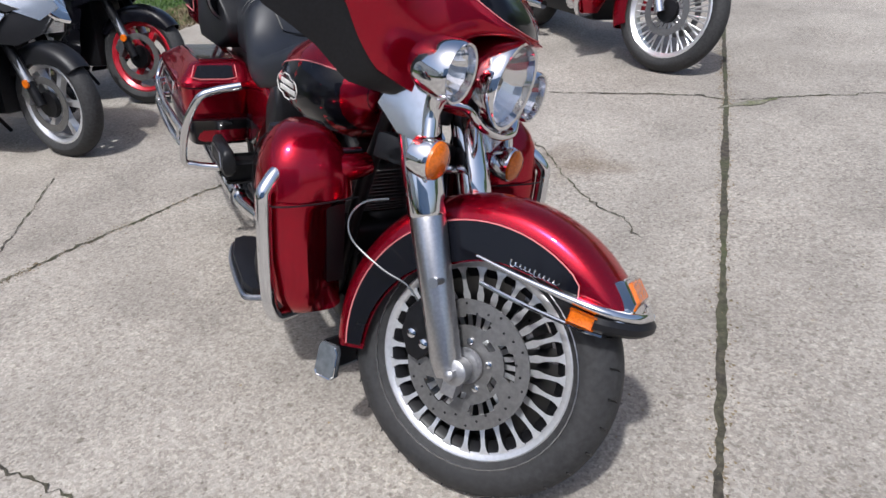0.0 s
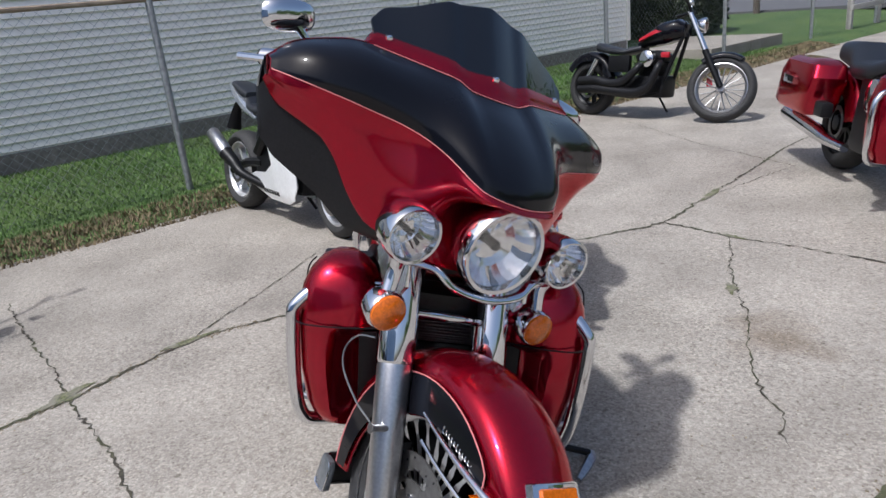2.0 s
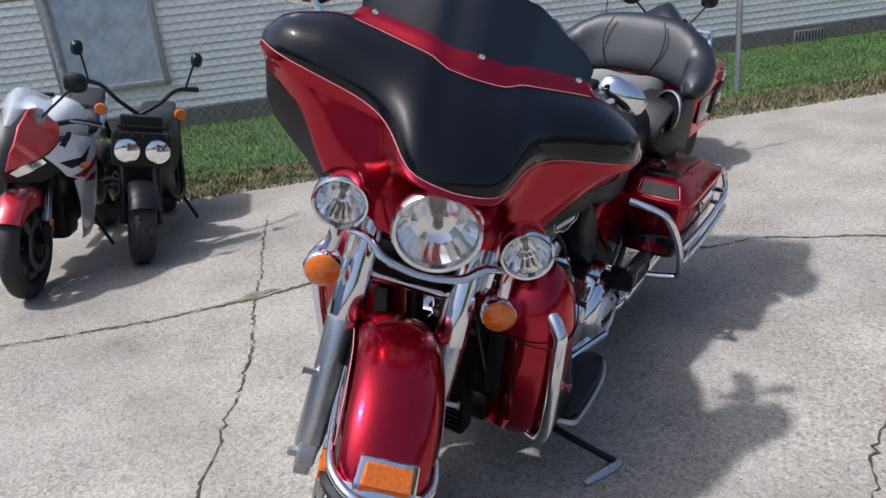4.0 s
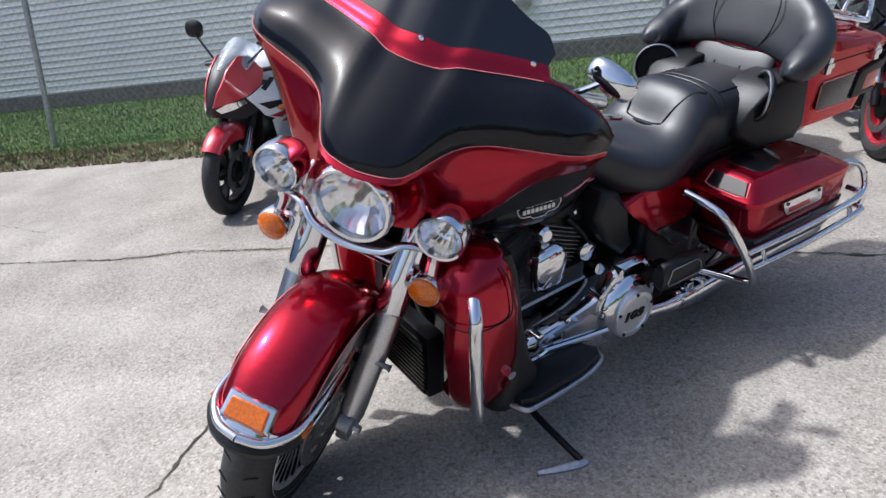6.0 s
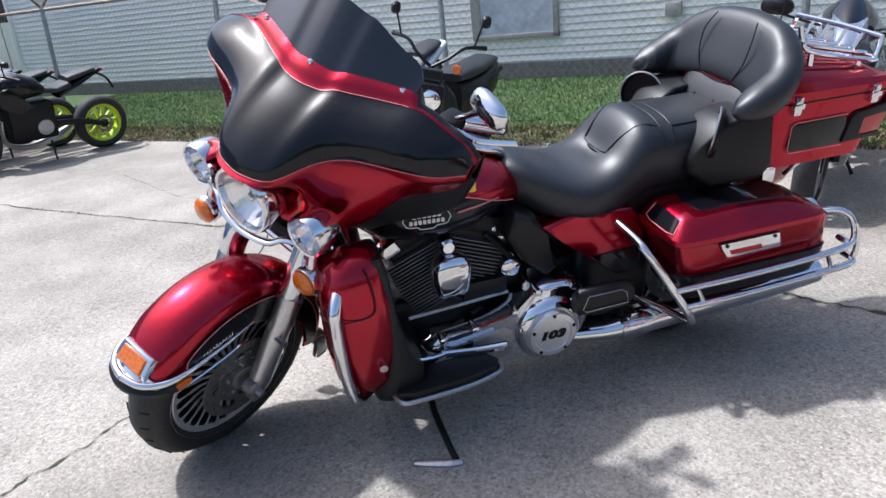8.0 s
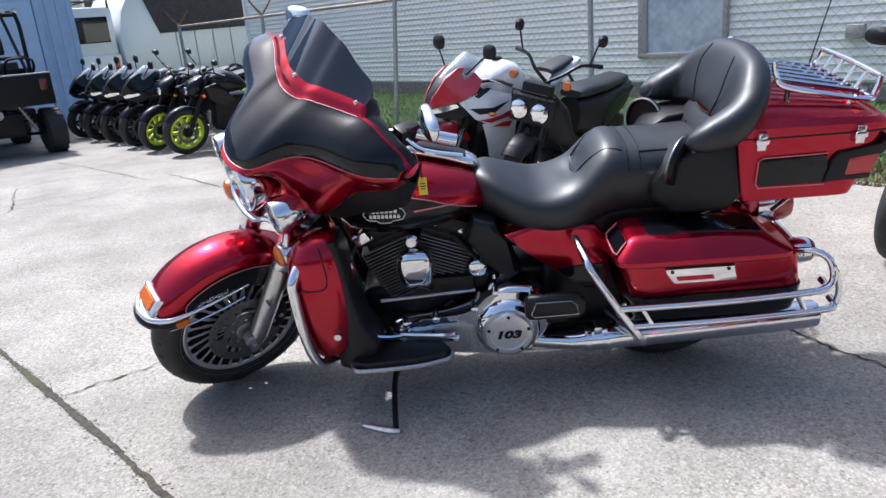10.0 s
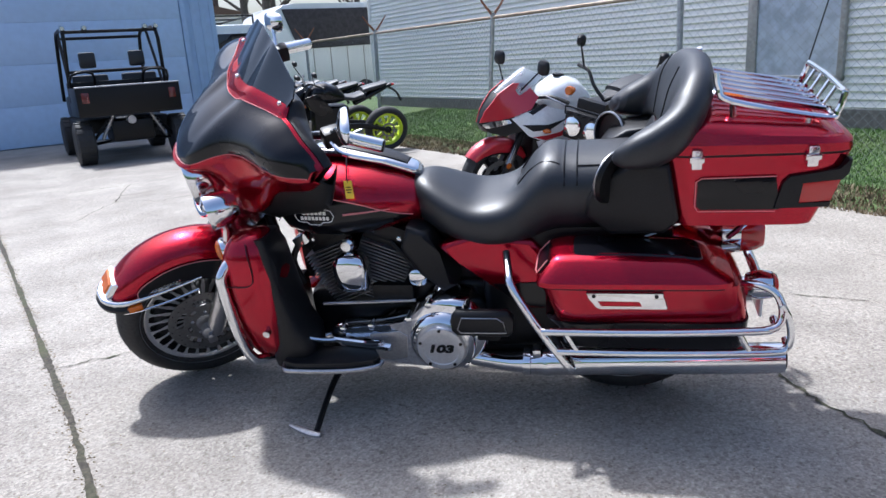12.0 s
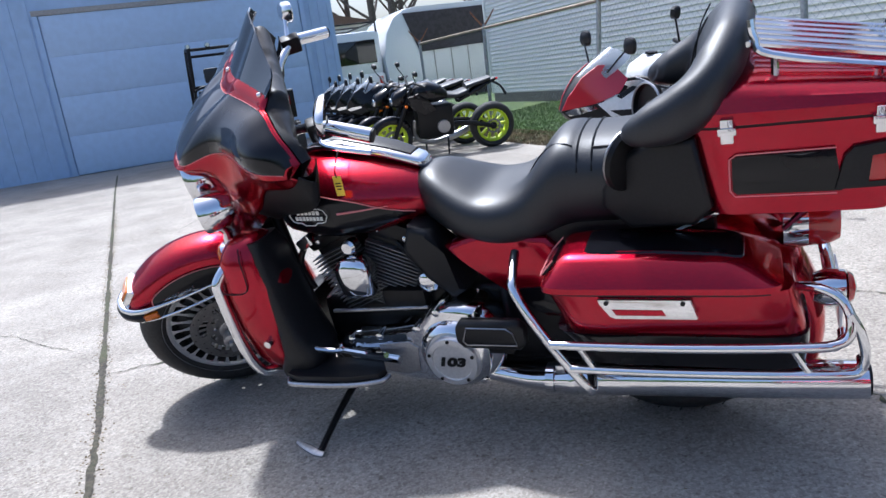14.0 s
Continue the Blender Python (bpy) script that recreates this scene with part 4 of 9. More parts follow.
STEP = 4
def shell_column(y):
    """The shell's section at y, from the rim up: red cheek, crease, pillowed black field, red band."""
    (xr, zr), (xs, zs), (xc, zc), (xt, zt) = rim_at(y), stripe_at(y), crown_at(y), top_at(y)
    mid = eased(y, [0.08, 0.14], [1, 0])       # 1 over the headlamp
    out = eased(y, [0.1, 0.2, 0.42, 0.49], [0, 1, 1, 0.2])
    brow = Vector((xs + 0.008 * mid - 0.006 * out, y, zs - (0.014 * mid + 0.03 * (1 - mid)) * (1 - 0.5 * (abs(y) / 0.496) ** 6)))
    cheek = Vector((xs + (xr - xs) * 0.5 - 0.075 * mid + 0.006 * out, y, zs + (zr - zs) * float(np.interp(mid, [0, 1], [0.5, 0.25]))))
    up = Vector((xs - 0.004 + 0.007 * out - 0.012 * mid, y, zs + 0.2 * (zc - zs) + 0.004 * out))
    rise = Vector((xc - up.x, 0, zc - up.z))
    nrm = Vector((rise.z, 0, -rise.x)).normalized()
    swell = eased(y, [0, 0.15, 0.3, 0.45, 0.496], [0.012, 0.012, 0.022, 0.02, 0.006])
    a = up + rise * 0.3 + nrm * swell
    b = up + rise * 0.66 + nrm * swell * 0.85
    keys = [Vector((xr, y, zr)), cheek, brow, Vector((xs, y, zs)), up, a, b, Vector((xc, y, zc)), Vector(((xc + xt) / 2 + 0.003, y, (zc + zt) / 2 + 0.002)), Vector((xt, y, zt))]
    return catmull(keys, STEP)


R1, R2 = 3 * STEP, 4 * STEP
cols = [0.496 * math.copysign(abs(math.sin(math.pi / 2 * k / 44)) ** 1.0, k) for k in range(-44, 45)]
bm = bm_new()
secs = []
for y in cols:
    line = shell_column(y)
    secs.append(line + [p + Vector((-0.007, 0, 0)) for p in line[::-1]])
rows = rings(bm, secs, True, True)
idx = {v: j for row in rows for j, v in enumerate(row)}
for f in bm.faces:
    js = [idx[v] for v in f.verts]
    if len(js) == 4 and min(js) >= R1 and max(js) <= R1 + R2:
        f.material_index = 1
edge_low = [r[R1].co.copy() for r in rows]
edge_high = [r[R1 + R2].co.copy() for r in rows]
hp("fairing_shell", bm, [RED, BLACK], "two-tone fairing, candy red with gloss black crown", steer=True, sharp=65)
bm = bm_new()
out = Vector((0.0016, 0, 0.0008))
tube(bm, [p + out for p in edge_low[2:-2]], 0.0013, 5, 1)
hp("pinstripe", bm, STRIPE, "thin pale pinstripe", steer=True)
bm = bm_new()
tube(bm, [p + out for p in edge_high if abs(p.y) < 0.305], 0.0013, 5, 1)
hp("pinstripe", bm, STRIPE, "thin pale pinstripe", steer=True)
# inner liner: dark shell behind the outer one, with rounded ears
bm = bm_new()
secs = []
for y in cols:
    (xr, zr), (xt, zt) = rim_at(y), top_at(y)
    a = abs(y) / 0.496
    low2 = float(np.interp(abs(y), [0, 0.2, 0.27, 0.34, 0.435, 0.47, 0.496], [0.84, 0.83, 0.835, 0.885, 0.93, 0.965, 1.06]))
    back = -0.6 + 0.035 * a ** 4
    secs.append(catmull([Vector((xr - 0.009, y * 0.985, zr + 0.004)), Vector((xr - 0.05, y * 0.985, low2 + 0.012)), Vector((xr - 0.075, y * 0.97, low2 + 0.03 + 0.05 * a)), Vector((0.5 * (back + xr - 0.09), y * 0.95, low2 + 0.4 * (zt - low2))), Vector((back - 0.012, y * 0.93, zt - 0.06)), Vector((xt - 0.04, y * 0.96, zt - 0.006)), Vector((xt - 0.011, y * 0.985, zt - 0.003))], 3))
rings(bm, secs, False, False)
bmesh.ops.recalc_face_normals(bm, faces=bm.faces)
bmesh.ops.solidify(bm, geom=bm.faces[:], thickness=0.004)
hp("inner_fairing", bm, PLASTIC, "matt black inner fairing", steer=True, sharp=60)
# windscreen
bm = bm_new()
secs = []
for k in range(-28, 29):
    y = 0.29 * k / 28
    xt, zt = top_at(min(abs(y), 0.286))
    h = eased(y, [0, 0.07, 0.13, 0.18, 0.215, 0.245, 0.262, 0.278, 0.29], [0.15, 0.142, 0.118, 0.092, 0.076, 0.066, 0.062, 0.044, 0.02], 0.008)
    secs.append([Vector((xt + 0.011 - 0.78 * h * q - 0.2 * (h * q) ** 2 - 2.2 * y * y * h * q, y * (1 + 0.02 * q), zt - 0.01 + (h + 0.002) * q)) for q in (0, 0.15, 0.3, 0.45, 0.6, 0.75, 0.9, 1)])
rings(bm, secs, False, False)
bmesh.ops.recalc_face_normals(bm, faces=bm.faces)
bmesh.ops.solidify(bm, geom=bm.faces[:], thickness=0.005)
hp("windscreen", bm, SMOKE, "short dark smoked windscreen", steer=True, sharp=60)
for y in (-0.258, 0, 0.258):
    p = shell_column(y)[R1 + R2 + 6]
    bm = bm_new()
    lathe(bm, [(-0.004, 0.008), (0.005, 0.008), (0.008, 0.004)], p, "x", 10)
    hp("windscreen_bolt", bm, CHROME, "", steer=True)
# headlamps
def round_lamp(name, c, r, depth, label, tip=0.0):
    m = Matrix.Rotation(radians(tip), 4, "Y")
    bm = bm_new()
    lathe(bm, [(-depth, r * 0.55), (-depth * 0.6, r * 0.92), (-0.01, r), (0.012, r * 1.0), (0.02, r * 0.955), (0.018, r * 0.88), (0.006, r * 0.865), (0.0, r * 0.86)], c, "x", 36, m)
    for f in list(bm.faces):
        if len(f.verts) > 4 and f.calc_center_median().x > c[0] - 0.01:
            bm.faces.remove(f)
    shell = hp(name, bm, CHROME, label, steer=True)
    bm = bm_new()
    rows = []
    for h, q, tw in ((-0.6, 0.1, 0), (-0.57, 0.25, 0.5), (-0.5, 0.42, 0), (-0.38, 0.58, 0.5), (-0.2, 0.72, 0), (0.03, 0.855, 0.5)):
        rows.append([Vector(c) + m @ Vector((h * depth - (0.035 * depth if (k + (tw > 0)) % 2 else 0), r * q * math.cos(2 * math.pi * (k + tw * 0.6) / 26), r * q * math.sin(2 * math.pi * (k + tw * 0.6) / 26))) for k in range(26)])
    rings(bm, rows, True, False)
    hp("reflector", bm, REFLECTOR, "fluted silver reflector", shell, True, 9)
    bm = bm_new()
    lathe(bm, [(-depth * 0.6, r * 0.1), (-depth * 0.25, r * 0.12), (-depth * 0.18, r * 0.09)], c, "x", 16, m)
    hp("bulb_shield", bm, DARKMETAL, "", shell, True)
    bm = bm_new()
    lathe(bm, [(0.007, r * 0.865), (0.013, r * 0.7), (0.019, r * 0.4), (0.021, 0.002), (0.018, 0.002), (0.016, r * 0.4), (0.01, r * 0.7), (0.004, r * 0.865)], c, "x", 36, m)
    ob = hp("lens", bm, CLEAR, "clear glass lens", shell, True)
    ob.visible_shadow = False
    return shell
round_lamp("headlamp", (-0.207, 0, 0.935), 0.105, 0.1, "large round chrome-ringed headlamp", 3)
for sg in (1, -1):
    round_lamp("spot_lamp", (-0.235, sg * 0.22, 0.926), 0.064, 0.085, "round chrome spot lamp", 2)
    c = (-0.225, sg * 0.217, 0.75)
    bm = bm_new()
    lathe(bm, [(-0.05, 0.024), (-0.04, 0.04), (0.0, 0.046), (0.008, 0.042)], c, "x", 24)
    ind = hp("front_indicator", bm, CHROME, "round chrome indicator", steer=True)
    bm = bm_new()
    lathe(bm, [(0.0, 0.042), (0.014, 0.04), (0.024, 0.028), (0.028, 0.004)], c, "x", 24)
    hp("lens", bm, AMBER, "amber lens", ind, True)
    bm = bm_new()
    tube(bm, [(-0.245, sg * 0.217, 0.78), (-0.26, sg * 0.21, 0.835), (-0.255, sg * 0.218, 0.875)], [0.016, 0.018, 0.022], 10, 4)
    hp("lamp_bracket", bm, CHROME, "", steer=True)
bm = bm_new()
tube(bm, [(-0.25, -0.21, 0.86), (-0.222, -0.14, 0.862), (-0.2, -0.09, 0.833), (-0.192, 0, 0.82), (-0.2, 0.09, 0.833), (-0.222, 0.14, 0.862), (-0.25, 0.21, 0.86)], 0.0125, 10, 6, flat=0.7)
hp("lamp_bar", bm, CHROME, "curved chrome lamp bar", steer=True)
# stem, horn-side clutter between the forks
bm = bm_new()
box(bm, (-0.42, -0.13, 0.7), (-0.33, 0.13, 0.76), 0.01)
box(bm, (-0.46, -0.1, 0.8), (-0.36, 0.1, 0.9), 0.01)
tube(bm, [(-0.36, -0.13, 0.72), (-0.36, 0.13, 0.72)], 0.02, 10, 1)
hp("fork_yoke", bm, DARKMETAL, "black fork yoke", steer=True)
bm = bm_new()
tube(bm, [(-0.33, -0.12, 0.705), (-0.32, 0.12, 0.705)], 0.014, 10, 1)
hp("yoke_tube", bm, CHROME, "", steer=True)
# handlebar
for sg in (1, -1):
    bm = bm_new()
    tube(bm, [(-0.52, 0, 1.03), (-0.54, sg * 0.12, 1.04), (-0.6, sg * 0.25, 1.12), (-0.67, sg * 0.34, 1.155), (-0.7, sg * 0.365, 1.15)], 0.0145, 10, 6)
    bar = hp("handlebar", bm, CHROME, "chrome handlebar", steer=True)
    bm = bm_new()
    tube(bm, [(-0.69, sg * 0.357, 1.152), (-0.8, sg * 0.425, 1.118)], [0.0215, 0.022], 14, 1)
    hp("grip", bm, CHROME, "chrome ribbed grip", bar, True)
    bm = bm_new()
    for q in (0.1, 0.35, 0.6, 0.85):
        p = Vector((-0.69, sg * 0.357, 1.152)).lerp(Vector((-0.8, sg * 0.425, 1.118)), q)
        tube(bm, [p, p + Vector((-0.022, sg * 0.0136, -0.0068))], 0.0205, 14, 1)
    hp("grip_band", bm, PLASTIC, "black rubber bands on the grip", bar, True)
    bm = bm_new()
    box(bm, (-0.7, sg * 0.34 - 0.03, 1.12), (-0.63, sg * 0.34 + 0.03, 1.18), 0.012)
    hp("switch_housing", bm, DARKMETAL, "black switch housing", bar, True)
    bm = bm_new()
    tube(bm, [(-0.65, sg * 0.37, 1.15), (-0.67, sg * 0.43, 1.135), (-0.78, sg * 0.49, 1.105)], [0.009, 0.008, 0.009], 8, 4)
    hp("lever", bm, CHROME, "chrome lever", bar, True)
    bm = bm_new()
    tube(bm, [(-0.66, sg * 0.35, 1.17), (-0.67, sg * 0.39, 1.2), (-0.68, sg * 0.42, 1.225)], [0.009, 0.008, 0.012], 8, 4)
    hp("mirror_stem", bm, CHROME, "", bar, True)
    bm = bm_new()
    m = Matrix.Translation((-0.685, sg * 0.435, 1.235)) @ Matrix.Rotation(radians(-14), 4, "Y") @ Matrix.Rotation(radians(-sg * 12), 4, "Z") @ Matrix.Rotation(radians(-sg * 14), 4, "X")
    secs = []
    for x, k in ((0.022, 0.25), (0.018, 0.6), (0.009, 0.9), (-0.004, 1.0), (-0.009, 0.97)):
        secs.append([m @ Vector((x, 0.07 * k * cy, 0.038 * k * cz)) for cy, cz in [(math.copysign(abs(math.cos(t)) ** 0.7, math.cos(t)), math.copysign(abs(math.sin(t)) ** 0.7, math.sin(t))) for t in np.linspace(0, 2 * math.pi, 25)[:-1]]])
    rings(bm, secs)
    hp("mirror", bm, CHROME, "chrome-backed mirror", bar, True)

# ---- lower fairings and crash bars ----
for sg in (1, -1):
    bm = bm_new()
    secs = []
    for z, x0, x1, y0, y1 in ((0.285, -0.47, -0.53, 0.20, 0.295), (0.30, -0.43, -0.57, 0.17, 0.327), (0.33, -0.415, -0.59, 0.16, 0.345), (0.36, -0.405, -0.6, 0.155, 0.356), (0.47, -0.39, -0.61, 0.15, 0.375), (0.56, -0.386, -0.603, 0.15, 0.379), (0.595, -0.386, -0.6, 0.15, 0.38), (0.615, -0.386, -0.6, 0.15, 0.38), (0.66, -0.39, -0.59, 0.155, 0.375), (0.7, -0.4, -0.582, 0.165, 0.368), (0.735, -0.417, -0.575, 0.182, 0.352), (0.76, -0.44, -0.565, 0.205, 0.33), (0.776, -0.47, -0.552, 0.235, 0.30)):
        cx, cy, hy = (x0 + x1) / 2, (y0 + y1) / 2, (y1 - y0) / 2
        # the inner half of the front is a scoop, closed above by the dome
        deep = 0.085 * float(np.interp(z, [0.3, 0.34, 0.585, 0.615], [0, 1, 1, 0]))
        row = []
        for px, py in loft_outline(abs(x1 - x0) / 2, hy, 48, 2.6):
            u = sg * py / hy
            if px > 0:
                px = max(px - deep * float(np.interp(u, [-0.75, -0.25, 0.12], [1, 0.9, 0])), -0.02)
            row.append(Vector((cx + px, sg * cy + py, z)))
        secs.append(row)
    rings(bm, secs)
    low = hp("lower_fairing", bm, RED, "candy red lower leg fairing with a dark scoop", sharp=50)
    bm = bm_new()
    tube(bm, [(-0.46, sg * 0.24, 0.682), (-0.44, sg * 0.17, 0.68), (-0.45, sg * 0.12, 0.682)], [0.04, 0.033, 0.028], 12, 4)
    hp("fairing_arm", bm, RED, "red arm between the fairing and the frame", low)
    bm = bm_new()
    secs = []
    for z, x0, x1, y0, y1 in ((0.245, -0.54, -0.62, 0.2, 0.33), (0.265, -0.51, -0.655, 0.18, 0.35), (0.3, -0.51, -0.675, 0.17, 0.36), (0.36, -0.54, -0.675, 0.165, 0.362), (0.42, -0.55, -0.635, 0.16, 0.36), (0.55, -0.55, -0.605, 0.16, 0.355), (0.7, -0.54, -0.588, 0.17, 0.345), (0.76, -0.53, -0.575, 0.2, 0.33)):
        cx, cy = (x0 + x1) / 2, sg * (y0 + y1) / 2
        secs.append([Vector((cx + px, cy + py, z)) for px, py in loft_outline(abs(x1 - x0) / 2, (y1 - y0) / 2, 24, 3.4)])
    rings(bm, secs)
    hp("glove_box", bm, PLASTIC, "black plastic inner side", low, sharp=60)
    bm = bm_new()
    tube(bm, [(-0.395, sg * 0.16, 0.62), (-0.383, sg * 0.25, 0.617), (-0.386, sg * 0.34, 0.615), (-0.42, sg * 0.378, 0.612), (-0.49, sg * 0.382, 0.61), (-0.525, sg * 0.38, 0.622), (-0.532, sg * 0.377, 0.66), (-0.525, sg * 0.368, 0.72), (-0.515, sg * 0.346, 0.752)], 0.0022, 5, 4)
    hp("panel_seam", bm, DARKMETAL, "", low)
    bm = bm_new()
    slab(bm, [(sg * 0.166, 0.36), (sg * 0.212, 0.36), (sg * 0.216, 0.57), (sg * 0.166, 0.575)], -0.5, -0.466, 0.004, "yz")
    hp("air_vent", bm, PLASTIC, "black vent set into the scoop", low)
    bm = bm_new()
    tube(bm, [(-0.47, sg * 0.13, 0.7), (-0.45, sg * 0.3, 0.7), (-0.42, sg * 0.372, 0.655), (-0.415, sg * 0.381, 0.6), (-0.425, sg * 0.376, 0.42), (-0.445, sg * 0.36, 0.315), (-0.475, sg * 0.32, 0.282), (-0.56, sg * 0.2, 0.262), (-0.66, sg * 0.12, 0.26)], 0.0185, 14, 7)
    hp("crash_bar", bm, CHROME, "chrome engine guard bar")

# ---- tank ----
bm = bm_new()
secs = []
for x, w, z0, z1, p in ((-0.52, 0.05, 0.8, 0.86, 2.2), (-0.54, 0.13, 0.74, 0.9, 2.3), (-0.6, 0.195, 0.69, 0.935, 2.3), (-0.7, 0.232, 0.672, 0.953, 2.3), (-0.8, 0.232, 0.67, 0.945, 2.3), (-0.9, 0.208, 0.68, 0.92, 2.3), (-1.0, 0.165, 0.7, 0.885, 2.3), (-1.08, 0.11, 0.71, 0.845, 2.2), (-1.12, 0.04, 0.73, 0.81, 2.2)):
    secs.append([Vector((x, py, (z0 + z1) / 2 + pz)) for py, pz in loft_outline(w, (z1 - z0) / 2, 32, p)])
rings(bm, secs)
hp("fuel_tank", bm, RED, "candy red fuel tank", sharp=60)
for sg in (1, -1):
    bm = bm_new()
    rows = []
    for i in range(15):
        f = i / 14
        x = -0.53 - 0.515 * f
        w = float(np.interp(-x, [0.52, 0.54, 0.6, 0.7, 0.8, 0.9, 1.0, 1.08], [0.05, 0.13, 0.195, 0.232, 0.232, 0.208, 0.165, 0.11]))
        zc = float(np.interp(-x, [0.52, 0.54, 0.6, 0.7, 0.8, 0.9, 1.0, 1.08], [0.83, 0.82, 0.8125, 0.8125, 0.8075, 0.8, 0.7925, 0.7775]))
        hh = float(np.interp(-x, [0.52, 0.54, 0.6, 0.7, 0.8, 0.9, 1.0, 1.08], [0.03, 0.08, 0.1225, 0.1405, 0.1375, 0.12, 0.0925, 0.0675]))
        top = float(np.interp(f, [0, 0.25, 0.7, 1], [0.62, 0.55, 0.26, -0.25]))
        bot = float(np.interp(f, [0, 0.1, 0.25, 0.6, 1], [-0.9, -0.92, -0.9, -0.84, -0.3]))
        row = []
        for k in range(11):
            s = bot + (top - bot) * k / 10
            row.append(Vector((x, sg * (w * (max(0, 1 - abs(s) ** 2.3)) ** (1 / 2.3) + 0.0025), zc + hh * s)))
        rows.append(row)
    rings(bm, rows, False, False)
    pan = hp("tank_panel", bm, BLACK, "gloss black tank side panel")
    bm = bm_new()
    tube(bm, [r[-1] + Vector((0, sg * 0.001, 0)) for r in rows], 0.0018, 5, 1)
    hp("pinstripe", bm, STRIPE, "", pan)
    bm = bm_new()
    m = Matrix.Translation((-0.732, sg * 0.239, 0.808)) @ Matrix.Rotation(radians(-sg * 5), 4, "Z")
    edge = [(0.05, 0.0225), (0.062, 0.018), (0.072, 0.0), (0.062, -0.018), (0.05, -0.0225), (0.03, -0.0235), (0.018, -0.032), (-0.018, -0.032), (-0.03, -0.0235), (-0.05, -0.0225), (-0.062, -0.018), (-0.072, 0.0), (-0.062, 0.018), (-0.05, 0.0225), (-0.03, 0.0235), (-0.018, 0.032), (0.018, 0.032), (0.03, 0.0235)]
    tube(bm, [(x, 0.002 * sg, z) for x, z in edge], 0.0016, 6, 1, True)
    badge = hp("tank_badge", mirrored(bm, m), BADGE, "outlined silver tank badge", pan)
    for count, z, wide in ((6, 0.0095, 0.09), (8, -0.0095, 0.108)):
        for k in range(count):
            bm = bm_new()
            x = (k - (count - 1) / 2) * wide / count
            box(bm, (x - wide / count * 0.36, -0.002, z - 0.0065), (x + wide / count * 0.36, 0.002, z + 0.0065), 0.001, None, 1)
            hp("badge_bar", mirrored(bm, m), BADGE, "", pan)
    bm = bm_new()
    tube(bm, [(-0.83, sg * 0.232, 0.806), (-0.9, sg * 0.2145, 0.806), (-0.98, sg * 0.181, 0.803)], [0.004, 0.003, 0.001], 5, 2)
    hp("badge_spear", bm, STRIPE, "", pan)
bm = bm_new()
secs = []
for x, w, z in ((-0.66, 0.05, 0.955), (-0.7, 0.065, 0.968), (-0.8, 0.068, 0.964), (-0.95, 0.06, 0.922), (-1.04, 0.045, 0.885), (-1.06, 0.03, 0.872)):
    secs.append([Vector((x, py, z + pz)) for py, pz in loft_outline(w, 0.018, 20, 3)])
rings(bm, secs)
con = hp("tank_console", bm, CHROME, "chrome dash console on the tank", sharp=60)
bm = bm_new()
secs = []
for x, w, z in ((-0.74, 0.03, 0.98), (-0.8, 0.045, 0.979), (-0.95, 0.04, 0.938), (-1.02, 0.03, 0.91)):
    secs.append([Vector((x, py, z + pz)) for py, pz in loft_outline(w, 0.008, 16, 3)])
rings(bm, secs)
hp("console_insert", bm, PLASTIC, "black leather console insert", con)
# key tag
bm = bm_new()
box(bm, (-0.884, 0.2395, 0.868), (-0.856, 0.2415, 0.93), 0.0005, None, 1)
tag = hp("key_tag", bm, YELLOW, "yellow paper tag on a string")
bm = bm_new()
tube(bm, [(-0.87, 0.2405, 0.925), (-0.868, 0.235, 0.95), (-0.85, 0.16, 0.985), (-0.82, 0.06, 0.985)], 0.0022, 5, 3)
hp("tag_string", bm, DARKMETAL, "", tag)
bm = bm_new()
for z, w in ((0.906, 0.018), (0.897, 0.02), (0.888, 0.014)):
    box(bm, (-0.87 - w / 2, 0.2414, z), (-0.87 + w / 2, 0.2419, z + 0.004))
hp("tag_writing", bm, DARKMETAL, "faint dark bars of writing", tag)

# ---- seat, backrest ----
bm = bm_new()
secs = []
seat = [(-1.02, 0.05, 0.745, 0.85), (-1.05, 0.1, 0.72, 0.868), (-1.1, 0.14, 0.69, 0.868), (-1.18, 0.18, 0.655, 0.838), (-1.26, 0.2, 0.635, 0.818), (-1.34, 0.205, 0.63, 0.825), (-1.4, 0.2, 0.635, 0.852), (-1.45, 0.192, 0.645, 0.905), (-1.49, 0.187, 0.655, 0.94), (-1.53, 0.182, 0.665, 0.948), (-1.57, 0.182, 0.67, 0.942), (-1.68, 0.185, 0.68, 0.94), (-1.8, 0.18, 0.7, 0.945), (-1.9, 0.16, 0.72, 0.94)]
for x, w, z0, z1 in seat:
    row = []
    for py, pz in loft_outline(w, (z1 - z0) / 2, 36, 2.7):
        dish = (0.022 * math.exp(-((x + 1.29) / 0.1) ** 2) * max(0, 1 - (py / w) ** 2) + 0.02 * math.exp(-((x + 1.4) / 0.03) ** 2) * math.exp(-(py / 0.075) ** 4)) if pz > 0 else 0
        row.append(Vector((x, py, (z0 + z1) / 2 + pz - dish)))
    secs.append(row)
sm = []
for i in range(len(secs[0])):
    sm.append(catmull([s[i] for s in secs], 4))
rings(bm, [[sm[i][k] for i in range(len(sm))] for k in range(len(sm[0]))])
seat_ob = hp("seat", bm, LEATHER, "two-up black vinyl seat", sharp=70)
